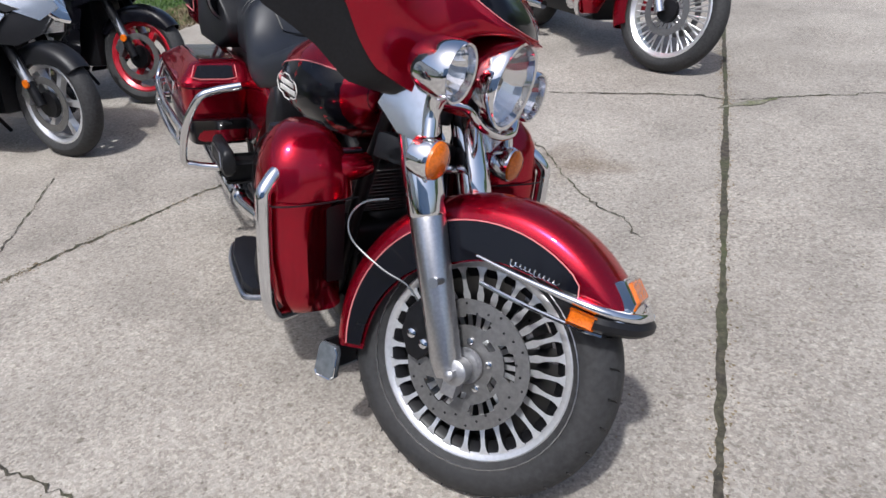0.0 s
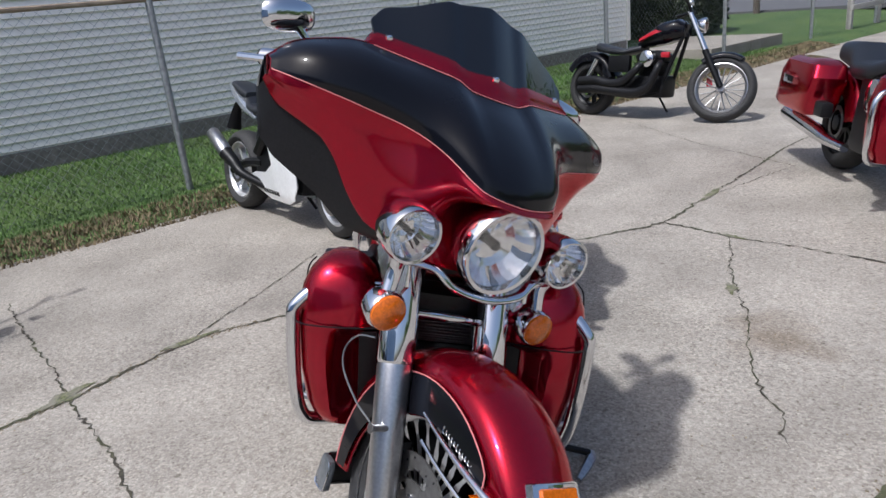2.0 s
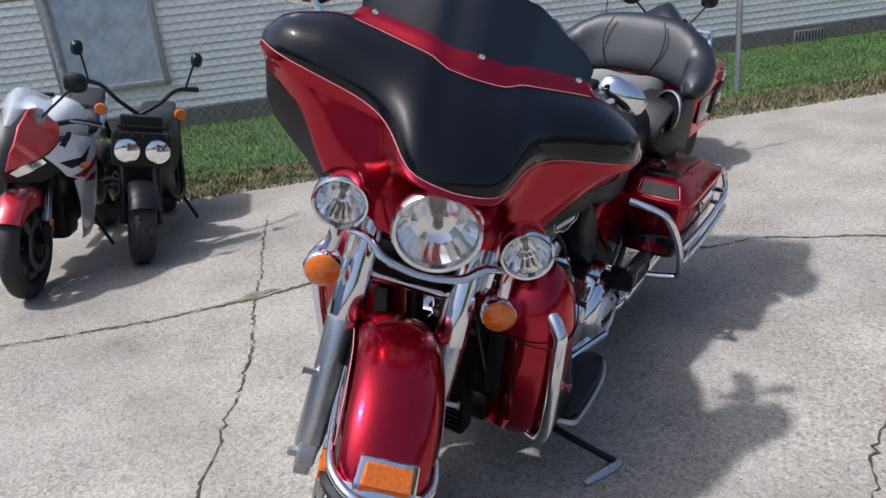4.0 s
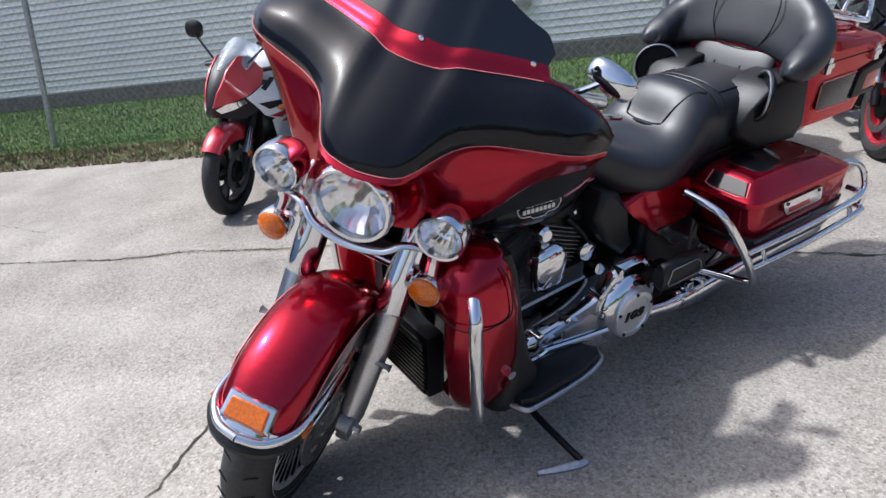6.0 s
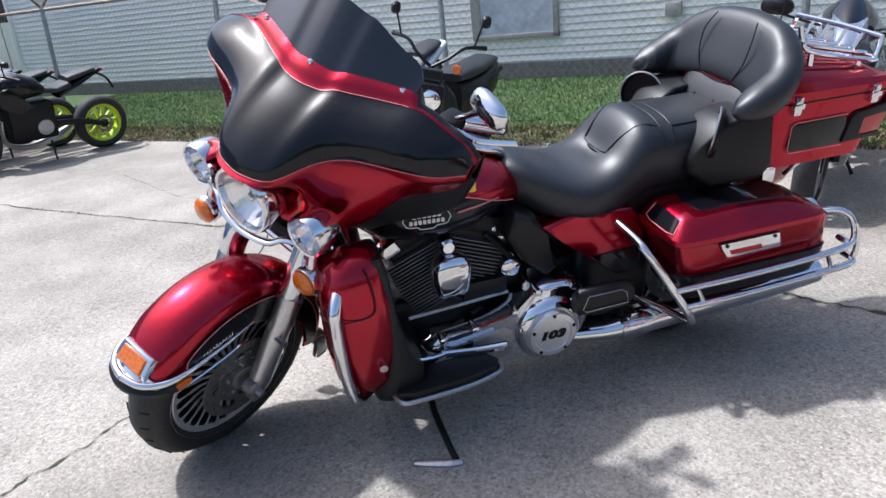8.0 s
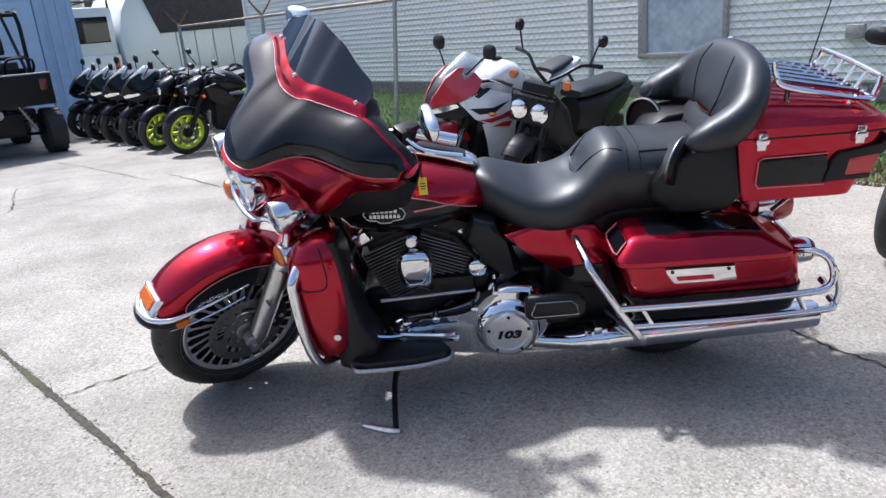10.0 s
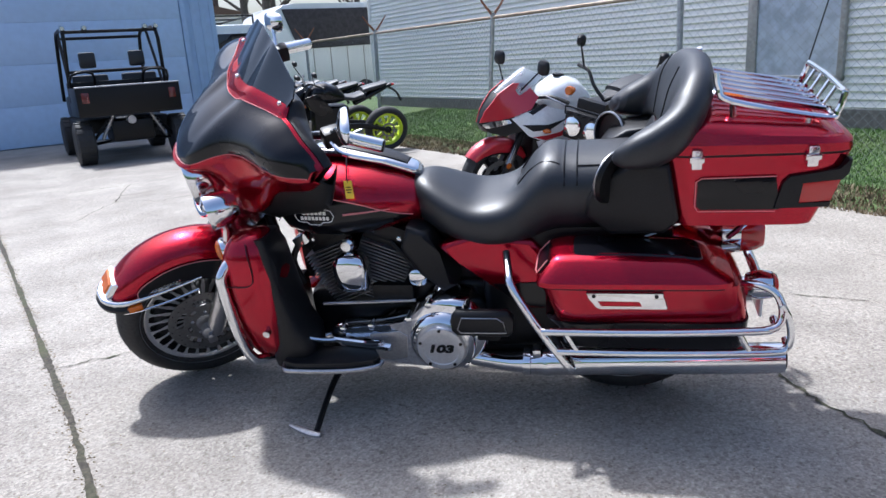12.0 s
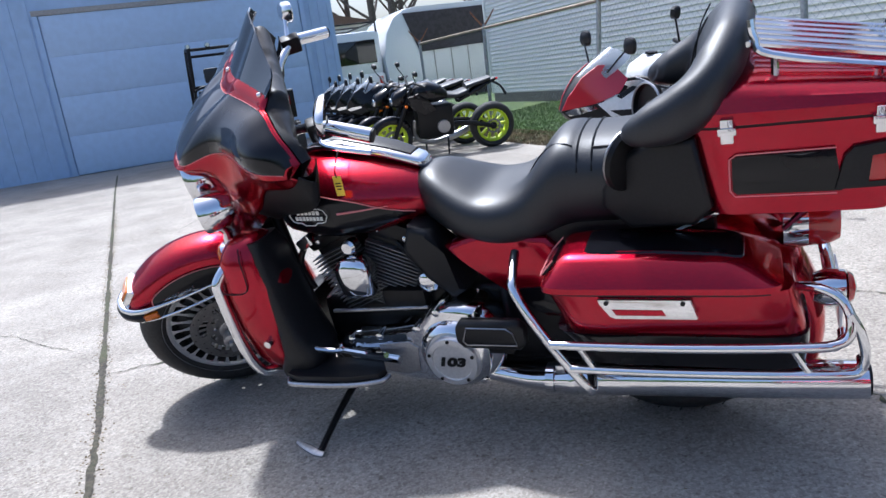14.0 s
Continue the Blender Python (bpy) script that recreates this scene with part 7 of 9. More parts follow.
def sport_bike(m, label, panels, body, upper, accent, tail, rim, screen_mat, group="", turn=12, single_lamp=False, lean=-9, bars=0):
    """A faired sport motorcycle, front contact at its origin."""
    ob = thing("sport_motorcycle", m @ pose(0, 0, 0, lean, 0, 0), label, "motorcycle", group)
    fc, rc = Vector((0, 0, 0.3)), Vector((-1.38, 0, 0.31))
    st = turn_about((-0.2, 0, 0.7), 24, turn)
    moto_wheel(ob, fc, 0.3, 0.058, 0.218, rim, 6, "front", steer=st, disc=0.15)
    moto_wheel(ob, rc, 0.31, 0.085, 0.218, rim, 6, "rear", disc=0.1)
    for sg in (1, -1):
        bm = bm_new()
        tube(bm, [st @ Vector((-0.005, sg * 0.1, 0.3)), st @ Vector((-0.2, sg * 0.1, 0.72)), st @ Vector((-0.28, sg * 0.1, 0.88))], [0.026, 0.03, 0.024], 10, 1)
        leg = part("fork_leg", bm, DARKMETAL, ob)
        bm = bm_new()
        tube(bm, [st @ Vector((-0.06, sg * 0.1, 0.42)), st @ Vector((-0.14, sg * 0.1, 0.59))], 0.0275, 12, 1)
        part("fork_tube", bm, STEEL, leg)
        bm = bm_new()
        slab(bm, [(-0.1, 0.3), (-0.14, 0.36), (-0.1, 0.42), (-0.06, 0.38)], sg * 0.06, sg * 0.11, 0.006)
        part("brake_caliper", mirrored(bm, st), STEEL, leg)
        bm = bm_new()
        lathe(bm, [(sg * 0.125, 0.024), (sg * 0.134, 0.022)], (-0.05, 0, 0.42), "y", 14)
        part("fork_reflector", mirrored(bm, st), AMBER, leg)
    bm = fender_skin(38, 150, lambda f: 0.328, lambda f: 0.066 + 0.012 * math.sin(3.1 * f), lambda f: 0.03 + 0.05 * math.sin(math.pi * f), 20, fc)
    part("front_fender", mirrored(bm, st), accent, ob)
    kinds = {"body": body, "upper": upper, "accent": accent, "dark": PLASTIC, "lamp": REFLECTOR, "red": PLAINRED, "lime": LIME}
    for sg in (1, -1):
        for name, kind, outline, lift in panels:
            part(name, skin_panel(outline, sg, body_width, lift, 0.008 if lift < 0.009 else 0.003), kinds[kind], ob, sharp=50)
        for k in range(bars):
            x = -0.52 - 0.05 * k
            part("lettering_bar", skin_panel([(x, 0.215), (x - 0.036, 0.218), (x - 0.036, 0.248), (x, 0.245)], sg, body_width, 0.006, 0.002, 0), PLASTIC, ob)
        bm = bm_new()
        rings(bm, [[Vector((-0.3 + a, sg * y, 0.69 + b)) for a, b in loft_outline(0.034 * k, 0.018 * k, 14, 2.2)] for y, k in ((0.225, 0.8), (0.262, 1.0), (0.285, 0.5))])
        part("indicator", bm, AMBER, ob)
    # the strip that closes the nose between its two halves
    ridge = panels[0][2][:4]
    bm = bm_new()
    rings(bm, [[Vector((x + 0.004 - 0.3 * abs(q) * body_width(x, z), q * (body_width(x, z) + 0.004), z)) for q in (-1, -0.6, -0.2, 0.2, 0.6, 1)] for x, z in [(panels[1][2][-1][0] + 0.01, panels[1][2][-1][1])] + ridge], False, False)
    bmesh.ops.recalc_face_normals(bm, faces=bm.faces)
    bmesh.ops.solidify(bm, geom=bm.faces[:], thickness=0.008)
    part("nose_ridge", bm, upper if single_lamp else PLASTIC, ob)
    bm = bm_new()
    box(bm, (-0.48, -0.13, 0.24), (-0.26, 0.13, 0.66), 0.04)
    part("radiator", bm, DARKMETAL, ob)
    if single_lamp:
        bm = bm_new()
        rings(bm, [[Vector((x - 0.5 * b * k - 1.0 * abs(a * k), a * k * (1 + 3 * b), z + b * k)) for a, b in loft_outline(0.07, 0.09, 20, 2.0)] for x, z, k in ((0.06, 0.8, 0.95), (0.15, 0.8, 1.0), (0.165, 0.8, 0.85), (0.175, 0.8, 0.4))])
        part("headlamp", bm, REFLECTOR, ob, "single tall clear headlamp")
    bm = bm_new()
    secs = []
    for f, w in ((0.0, 0.085), (0.3, 0.12), (0.6, 0.135), (0.85, 0.13), (1.0, 0.1)):
        x, z = 0.03 - 0.25 * f, 0.965 + 0.2 * f - 0.03 * f * f
        secs.append([Vector((x - 0.11 * q * q, w * q, z - 0.06 * q * q)) for q in np.linspace(-1, 1, 13)])
    rings(bm, secs, False, False)
    bmesh.ops.recalc_face_normals(bm, faces=bm.faces)
    bmesh.ops.solidify(bm, geom=bm.faces[:], thickness=0.004)
    part("windscreen", bm, screen_mat, ob)
    tank = part("fuel_tank", loft([(-0.4, 0.08, 0.8, 0.9), (-0.45, 0.15, 0.76, 1.0), (-0.56, 0.185, 0.74, 1.055), (-0.68, 0.18, 0.73, 1.03), (-0.78, 0.14, 0.73, 0.95), (-0.86, 0.09, 0.74, 0.86)]), upper if single_lamp else body, ob)
    bm = bm_new()
    lathe(bm, [(1.05, 0.045), (1.064, 0.043), (1.067, 0.02)], (-0.56, 0, 0), "z", 18)
    part("filler_cap", bm, DARKMETAL, tank)
    part("seat", loft([(-0.82, 0.1, 0.76, 0.83), (-0.95, 0.14, 0.75, 0.82), (-1.1, 0.12, 0.78, 0.84), (-1.15, 0.1, 0.82, 0.9)], p=3), LEATHER, ob)
    part("pillion_seat", loft([(-1.14, 0.1, 0.86, 0.92), (-1.28, 0.11, 0.9, 0.97), (-1.42, 0.08, 0.95, 1.0)], p=3), LEATHER, ob)
    part("tail_fairing", loft([(-0.95, 0.12, 0.7, 0.76), (-1.15, 0.13, 0.74, 0.86), (-1.35, 0.11, 0.84, 0.94), (-1.55, 0.05, 0.93, 0.98)]), tail, ob)
    part("tail_lamp", loft([(-1.53, 0.05, 0.925, 0.965), (-1.57, 0.04, 0.93, 0.96)]), REDLENS, ob)
    bm = bm_new()
    tube(bm, [(-1.4, 0, 0.88), (-1.52, 0, 0.78), (-1.6, 0, 0.62)], [0.03, 0.035, 0.06], 8, 3, flat=0.4)
    part("plate_holder", bm, PLASTIC, ob)
    bm = bm_new()
    box(bm, (-0.95, -0.14, 0.3), (-0.4, 0.14, 0.66), 0.05)
    eng = part("engine", bm, DARKMETAL, ob)
    for x, z, r in ((-0.82, 0.4, 0.09), (-0.6, 0.36, 0.075)):
        bm = bm_new()
        lathe(bm, [(0.13, r), (0.165, r * 0.95), (0.175, r * 0.7), (0.175, 0.005)], (x, 0, z), "y", 22)
        part("engine_cover", bm, ALLOY, eng)
    bm = bm_new()
    for sg in (1, -1):
        tube(bm, [(-0.32, sg * 0.09, 0.82), (-0.6, sg * 0.16, 0.72), (-0.86, sg * 0.15, 0.5)], [0.04, 0.045, 0.04], 8, 3)
    part("frame", bm, DARKMETAL, ob)
    bm = bm_new()
    for sg in (1, -1):
        tube(bm, [(-0.85, sg * 0.11, 0.42), (-1.1, sg * 0.12, 0.4), (-1.38, sg * 0.12, 0.31)], [0.04, 0.035, 0.028], 8, 2)
    part("swing_arm", bm, DARKMETAL, ob)
    bm = bm_new()
    tube(bm, [(-0.8, -0.12, 0.25), (-1.05, -0.19, 0.32), (-1.16, -0.21, 0.4), (-1.26, -0.225, 0.46)], [0.03, 0.035, 0.045, 0.055], 14, 4)
    pipe = part("exhaust", bm, DARKMETAL, ob)
    bm = bm_new()
    tube(bm, [(-1.26, -0.225, 0.46), (-1.28, -0.226, 0.475), (-1.47, -0.235, 0.6), (-1.48, -0.236, 0.606)], [0.05, 0.057, 0.05, 0.04], 16, 1)
    part("silencer", bm, STEEL, pipe)
    for sg in (1, -1):
        bm = bm_new()
        tube(bm, [st @ Vector((-0.29, sg * 0.1, 0.92)), st @ Vector((-0.34, sg * 0.22, 0.94)), st @ Vector((-0.4, sg * 0.34, 0.91))], [0.016, 0.016, 0.019], 8, 3)
        bar = part("handlebar", bm, PLASTIC, ob)
        bm = bm_new()
        tube(bm, [st @ Vector((-0.3, sg * 0.2, 0.945)), st @ Vector((-0.31, sg * 0.28, 0.935)), st @ Vector((-0.36, sg * 0.37, 0.905))], [0.007, 0.006, 0.007], 6, 3)
        part("lever", bm, STEEL, bar)
    if single_lamp:
        mirror_pair(ob, (-0.14, 0.13, 0.98), (-0.12, 0.36, 1.06), PLASTIC, Matrix.Identity(4), (0.085, 0.045))
    else:
        mirror_pair(ob, (-0.14, 0.12, 0.99), (-0.2, 0.29, 1.17), PLASTIC, Matrix.Identity(4), (0.062, 0.056))
    bm = bm_new()
    tube(bm, [(-0.75, 0.12, 0.25), (-0.72, 0.24, 0.06)], 0.012, 8, 1)
    part("side_stand", bm, DARKMETAL, ob)
    return ob


def naked_bike(m, label, rim, group="", turn=15, paint=None):
    """An unfaired black street motorcycle."""
    paint = paint or BLACK
    ob = thing("naked_motorcycle", m @ pose(0, 0, 0, -9, 0, 0), label, "motorcycle", group)
    fc, rc = Vector((0, 0, 0.3)), Vector((-1.4, 0, 0.31))
    st = turn_about((-0.2, 0, 0.7), 25, turn)
    moto_wheel(ob, fc, 0.3, 0.058, 0.218, rim, 10, "front", steer=st, disc=0.14)
    moto_wheel(ob, rc, 0.31, 0.085, 0.218, rim, 10, "rear", disc=0.1)
    for sg in (1, -1):
        bm = bm_new()
        tube(bm, [st @ Vector((-0.005, sg * 0.1, 0.3)), st @ Vector((-0.2, sg * 0.1, 0.72)), st @ Vector((-0.32, sg * 0.1, 0.98))], [0.03, 0.027, 0.022], 10, 1)
        part("fork_leg", bm, DARKMETAL, ob)
        bm = bm_new()
        tube(bm, [st @ Vector((-0.3, 0, 0.98)), st @ Vector((-0.33, sg * 0.16, 1.04)), st @ Vector((-0.42, sg * 0.36, 1.02))], [0.015, 0.014, 0.018], 8, 3)
        part("handlebar", bm, PLASTIC, ob)
        bm = bm_new()
        slab(bm, [(-0.25, 0.86), (-0.3, 0.7), (-0.45, 0.6), (-0.62, 0.66), (-0.5, 0.82), (-0.4, 0.9)], sg * 0.12, sg * 0.2, 0.02)
        part("radiator_shroud", bm, paint, ob)
        bm = bm_new()
        box(bm, (-0.24, sg * 0.14, 0.74), (-0.2, sg * 0.24, 0.77), 0.01)
        part("indicator", bm, AMBER, ob)
    bm = fender_skin(35, 150, lambda f: 0.325, lambda f: 0.07, lambda f: 0.045, 16, fc)
    part("front_fender", mirrored(bm, st), paint, ob)
    bm = loft([(-0.05, 0.06, 0.76, 0.86), (-0.1, 0.1, 0.72, 0.92), (-0.2, 0.11, 0.74, 0.96), (-0.26, 0.08, 0.8, 0.98)])
    part("headlamp_cowl", mirrored(bm, st), paint, ob)
    bm = bm_new()
    lathe(bm, [(-0.06, 0.05), (-0.04, 0.05), (-0.03, 0.02)], (0, 0, 0.81), "x", 20)
    part("headlamp", mirrored(bm, st), REFLECTOR, ob)
    part("fuel_tank", loft([(-0.32, 0.1, 0.76, 0.92), (-0.4, 0.18, 0.74, 1.0), (-0.55, 0.2, 0.73, 1.02), (-0.72, 0.15, 0.74, 0.95), (-0.8, 0.1, 0.76, 0.86)]), paint, ob)
    part("seat", loft([(-0.76, 0.1, 0.77, 0.84), (-0.92, 0.15, 0.75, 0.82), (-1.08, 0.13, 0.78, 0.86)], p=3), LEATHER, ob)
    part("pillion_seat", loft([(-1.06, 0.11, 0.84, 0.91), (-1.2, 0.12, 0.87, 0.94), (-1.4, 0.09, 0.92, 0.97)], p=3), LEATHER, ob)
    part("tail_fairing", loft([(-0.95, 0.1, 0.68, 0.75), (-1.2, 0.11, 0.78, 0.87), (-1.48, 0.05, 0.9, 0.95)]), paint, ob)
    bm = bm_new()
    tube(bm, [(-1.42, 0, 0.9), (-1.55, 0, 0.82), (-1.62, 0, 0.7)], [0.03, 0.03, 0.05], 8, 3, flat=0.4)
    part("plate_holder", bm, PLASTIC, ob)
    part("tail_lamp", loft([(-1.47, 0.04, 0.9, 0.94), (-1.52, 0.03, 0.905, 0.935)]), REDLENS, ob)
    bm = bm_new()
    box(bm, (-0.85, -0.15, 0.28), (-0.36, 0.15, 0.7), 0.05)
    eng = part("engine", bm, DARKMETAL, ob)
    bm = bm_new()
    lathe(bm, [(0.14, 0.09), (0.18, 0.085), (0.185, 0.06)], (-0.7, 0, 0.42), "y", 20)
    part("clutch_cover", bm, ALLOY, eng)
    bm = bm_new()
    for sg in (1, -1):
        tube(bm, [(-0.85, sg * 0.11, 0.42), (-1.1, sg * 0.12, 0.4), (-1.4, sg * 0.12, 0.31)], [0.04, 0.035, 0.028], 8, 2)
    part("swing_arm", bm, DARKMETAL, ob)
    bm = bm_new()
    tube(bm, [(-0.35, -0.05, 0.5), (-0.36, -0.08, 0.25), (-0.6, -0.12, 0.16), (-0.9, -0.16, 0.2), (-1.15, -0.2, 0.28)], [0.025, 0.025, 0.035, 0.05, 0.04], 12, 4)
    part("exhaust", bm, STEEL, ob)
    mirror_pair(ob, (-0.35, 0.22, 1.03), (-0.3, 0.34, 1.2), PLASTIC, st, (0.06, 0.035))
    bm = bm_new()
    tube(bm, [(-0.75, 0.12, 0.25), (-0.72, 0.24, 0.06)], 0.012, 8, 1)
    part("side_stand", bm, DARKMETAL, ob)
    return ob


def scooter(m):
    """A bare-framed black scooter with twin lamps and fat tyres."""
    ob = thing("scooter", m @ pose(0, 0, 0, -8, 0, 0), "black bare-framed scooter with twin round lamps and fat tyres", "scooter")
    fc, rc = Vector((0, 0, 0.235)), Vector((-1.2, 0, 0.235))
    st = turn_about((-0.2, 0, 0.6), 26, 14)
    moto_wheel(ob, fc, 0.235, 0.07, 0.13, DARKMETAL, 5, "front", steer=st, disc=0)
    moto_wheel(ob, rc, 0.235, 0.075, 0.13, DARKMETAL, 5, "rear", disc=0)
    bm = bm_new()
    for k in range(28):
        t = 2 * math.pi * k / 28
        for sg in (1, -1):
            p = fc + Vector((0.232 * math.cos(t + 0.05 * sg), sg * 0.035, 0.232 * math.sin(t + 0.05 * sg)))
            q = fc + Vector((0.232 * math.cos(t + 0.05 * sg + 0.1), sg * 0.035, 0.232 * math.sin(t + 0.05 * sg + 0.1)))
            tube(bm, [st @ p, st @ q], 0.012, 5, 1)
    part("tread", bm, RUBBER, ob)["kind"] = "stuff"
    for sg in (1, -1):
        bm = bm_new()
        tube(bm, [st @ Vector((-0.0, sg * 0.1, 0.235)), st @ Vector((-0.2, sg * 0.09, 0.62))], [0.022, 0.026], 10, 1)
        part("fork_leg", bm, DARKMETAL, ob)
        bm = bm_new()
        lathe(bm, [(-0.1, 0.055), (-0.02, 0.075), (0.0, 0.078), (0.008, 0.07)], (-0.02, sg * 0.085, 0.68), "x", 24)
        lp = part("headlamp_shell", mirrored(bm, st), DARKMETAL, ob)
        bm = bm_new()
        lathe(bm, [(-0.03, 0.02), (0.0, 0.05), (0.012, 0.07), (0.02, 0.05), (0.024, 0.01)], (-0.02, sg * 0.085, 0.68), "x", 24)
        part("lens", mirrored(bm, st), REFLECTOR, lp, "clear round lens")
        bm = bm_new()
        tube(bm, [st @ Vector((-0.26, 0, 0.86)), st @ Vector((-0.28, sg * 0.12, 0.94)), st @ Vector((-0.34, sg * 0.22, 1.02)), st @ Vector((-0.42, sg * 0.36, 1.03))], [0.014, 0.013, 0.013, 0.018], 8, 4)
        part("handlebar", bm, DARKMETAL, ob)
        bm = bm_new()
        lathe(bm, [(-0.05, 0.02), (0.0, 0.036), (0.02, 0.03)], (-0.12, sg * 0.22, 0.9), "x", 16)
        part("indicator", mirrored(bm, st), AMBER, ob)
    bm = fender_skin(35, 140, lambda f: 0.275, lambda f: 0.085, lambda f: 0.04, 14, fc)
    part("front_fender", mirrored(bm, st), PLASTIC, ob)
    bm = bm_new()
    for y in (-0.13, -0.06, 0, 0.06, 0.13):
        tube(bm, [st @ Vector((0.02, y, 0.77)), st @ Vector((-0.16, y, 0.79))], 0.006, 6, 1)
    tube(bm, [st @ Vector((0.02, -0.14, 0.77)), st @ Vector((0.03, -0.14, 0.83)), st @ Vector((0.03, 0.14, 0.83)), st @ Vector((0.02, 0.14, 0.77))], 0.007, 6, 1)
    part("front_rack", bm, DARKMETAL, ob)
    bm = bm_new()
    box(bm, (-0.16, -0.12, 0.76), (-0.08, 0.12, 0.88), 0.02)
    part("instrument_box", mirrored(bm, st), PLASTIC, ob)
    bm = bm_new()
    for sg in (1, -1):
        tube(bm, [(-0.28, sg * 0.05, 0.62), (-0.36, sg * 0.14, 0.34), (-0.5, sg * 0.17, 0.27), (-0.85, sg * 0.17, 0.27), (-0.95, sg * 0.15, 0.6), (-1.35, sg * 0.13, 0.72)], 0.02, 10, 4)
    part("frame", bm, DARKMETAL, ob)
    bm = bm_new()
    box(bm, (-0.85, -0.16, 0.26), (-0.4, 0.16, 0.3), 0.01)
    part("footboard", bm, PLASTIC, ob)
    part("seat", loft([(-0.62, 0.1, 0.7, 0.76), (-0.75, 0.14, 0.7, 0.8), (-1.0, 0.14, 0.72, 0.8), (-1.3, 0.12, 0.76, 0.83)], p=3), LEATHER, ob)
    bm = bm_new()
    box(bm, (-1.3, -0.14, 0.2), (-0.95, 0.14, 0.5), 0.05)
    part("engine", bm, DARKMETAL, ob)
    mirror_pair(ob, (-0.36, 0.28, 1.04), (-0.36, 0.34, 1.22), PLASTIC, st, (0.035, 0.045))
    part("body_shell", loft([(-0.24, 0.09, 0.42, 0.74), (-0.3, 0.15, 0.36, 0.78), (-0.4, 0.17, 0.3, 0.7), (-0.5, 0.16, 0.27, 0.5), (-0.6, 0.15, 0.27, 0.42)], 20, 3.2), PLASTIC, ob, "matt black front shield")
    part("tail_shell", loft([(-0.62, 0.11, 0.4, 0.7), (-0.75, 0.16, 0.36, 0.71), (-1.0, 0.17, 0.4, 0.73), (-1.3, 0.13, 0.52, 0.77), (-1.45, 0.08, 0.62, 0.76)], 20, 3.0), PLASTIC, ob, "matt black tail body")
    bm = bm_new()
    box(bm, (-0.1, -0.17, 0.58), (-0.02, 0.17, 0.79), 0.03)
    part("lamp_housing", mirrored(bm, st), PLASTIC, ob)
    bm = bm_new()
    tube(bm, [(-0.8, 0.14, 0.26), (-0.78, 0.26, 0.05)], 0.012, 8, 1)
    part("side_stand", bm, DARKMETAL, ob)


def cruiser(m):
    """A stripped black cruiser with swept pipes and a spoked front wheel."""
    ob = thing("cruiser_motorcycle", m @ pose(0, 0, 0, -8, 0, 0), "black cruiser motorcycle with wire front wheel and black swept pipes", "motorcycle")
    fc, rc = Vector((0, 0, 0.33)), Vector((-1.6, 0, 0.31))
    st = turn_about((-0.35, 0, 0.8), 30, 25)
    moto_wheel(ob, fc, 0.33, 0.064, 0.245, STEEL, 20, "front", wire=0.006, steer=st, disc=0)
    moto_wheel(ob, rc, 0.31, 0.08, 0.205, DARKMETAL, 9, "rear", disc=0.12)
    for sg in (1, -1):
        bm = bm_new()
        tube(bm, [st @ Vector((0, sg * 0.1, 0.33)), st @ Vector((-0.2, sg * 0.1, 0.68))], [0.03, 0.034], 10, 1)
        leg = part("fork_leg", bm, DARKMETAL, ob)
        bm = bm_new()
        tube(bm, [st @ Vector((-0.2, sg * 0.1, 0.68)), st @ Vector((-0.4, sg * 0.1, 1.04))], 0.024, 10, 1)
        part("fork_tube", bm, CHROME, leg)
        bm = bm_new()
        tube(bm, [st @ Vector((-0.4, sg * 0.05, 1.05)), st @ Vector((-0.43, sg * 0.07, 1.12)), st @ Vector((-0.47, sg * 0.26, 1.15)), st @ Vector((-0.62, sg * 0.35, 1.13))], [0.019, 0.016, 0.014, 0.019], 8, 5)
        part("handlebar", bm, DARKMETAL, ob)
    bm = fender_skin(62, 132, lambda f: 0.362, lambda f: 0.08, lambda f: 0.03, 14, fc)
    part("front_fender", mirrored(bm, st), BLACK, ob)
    bm = fender_skin(15, 150, lambda f: 0.37, lambda f: 0.11, lambda f: 0.08, 20, rc + Vector((0, 0, 0.03)))
    part("rear_fender", bm, BLACK, ob)
    bm = bm_new()
    lathe(bm, [(-0.09, 0.045), (-0.03, 0.075), (0.0, 0.078), (0.008, 0.066)], (-0.25, 0, 0.95), "x", 24)
    lamp = part("headlamp", mirrored(bm, st), CHROME, ob)
    bm = bm_new()
    lathe(bm, [(0.004, 0.066), (0.018, 0.04), (0.022, 0.004)], (-0.25, 0, 0.95), "x", 20)
    part("lens", mirrored(bm, st), DIMLENS, lamp)
    part("fuel_tank", loft([(-0.42, 0.07, 0.83, 0.96), (-0.5, 0.14, 0.8, 1.01), (-0.68, 0.16, 0.76, 0.99), (-0.9, 0.1, 0.73, 0.86), (-0.98, 0.05, 0.74, 0.8)]), BLACK, ob)
    for sg in (1, -1):
        bm = bm_new()
        slab(bm, [(-0.62, 0.89), (-0.7, 0.91), (-0.88, 0.83), (-0.9, 0.79), (-0.78, 0.84)], sg * 0.1, sg * 0.163, 0.004)
        part("tank_flash", bm, PLAINRED, ob, "red flash on the tank")
        bm = bm_new()
        tube(bm, [(-1.6, sg * 0.16, 0.33), (-1.42, sg * 0.17, 0.62)], [0.03, 0.03], 12, 1)
        part("shock", bm, CHROME, ob)
    part("seat", loft([(-0.92, 0.08, 0.7, 0.77), (-1.1, 0.15, 0.66, 0.72), (-1.3, 0.15, 0.67, 0.75), (-1.5, 0.1, 0.7, 0.8)], p=3), LEATHER, ob)
    bm = bm_new()
    box(bm, (-1.2, -0.12, 0.22), (-0.58, 0.12, 0.45), 0.04)
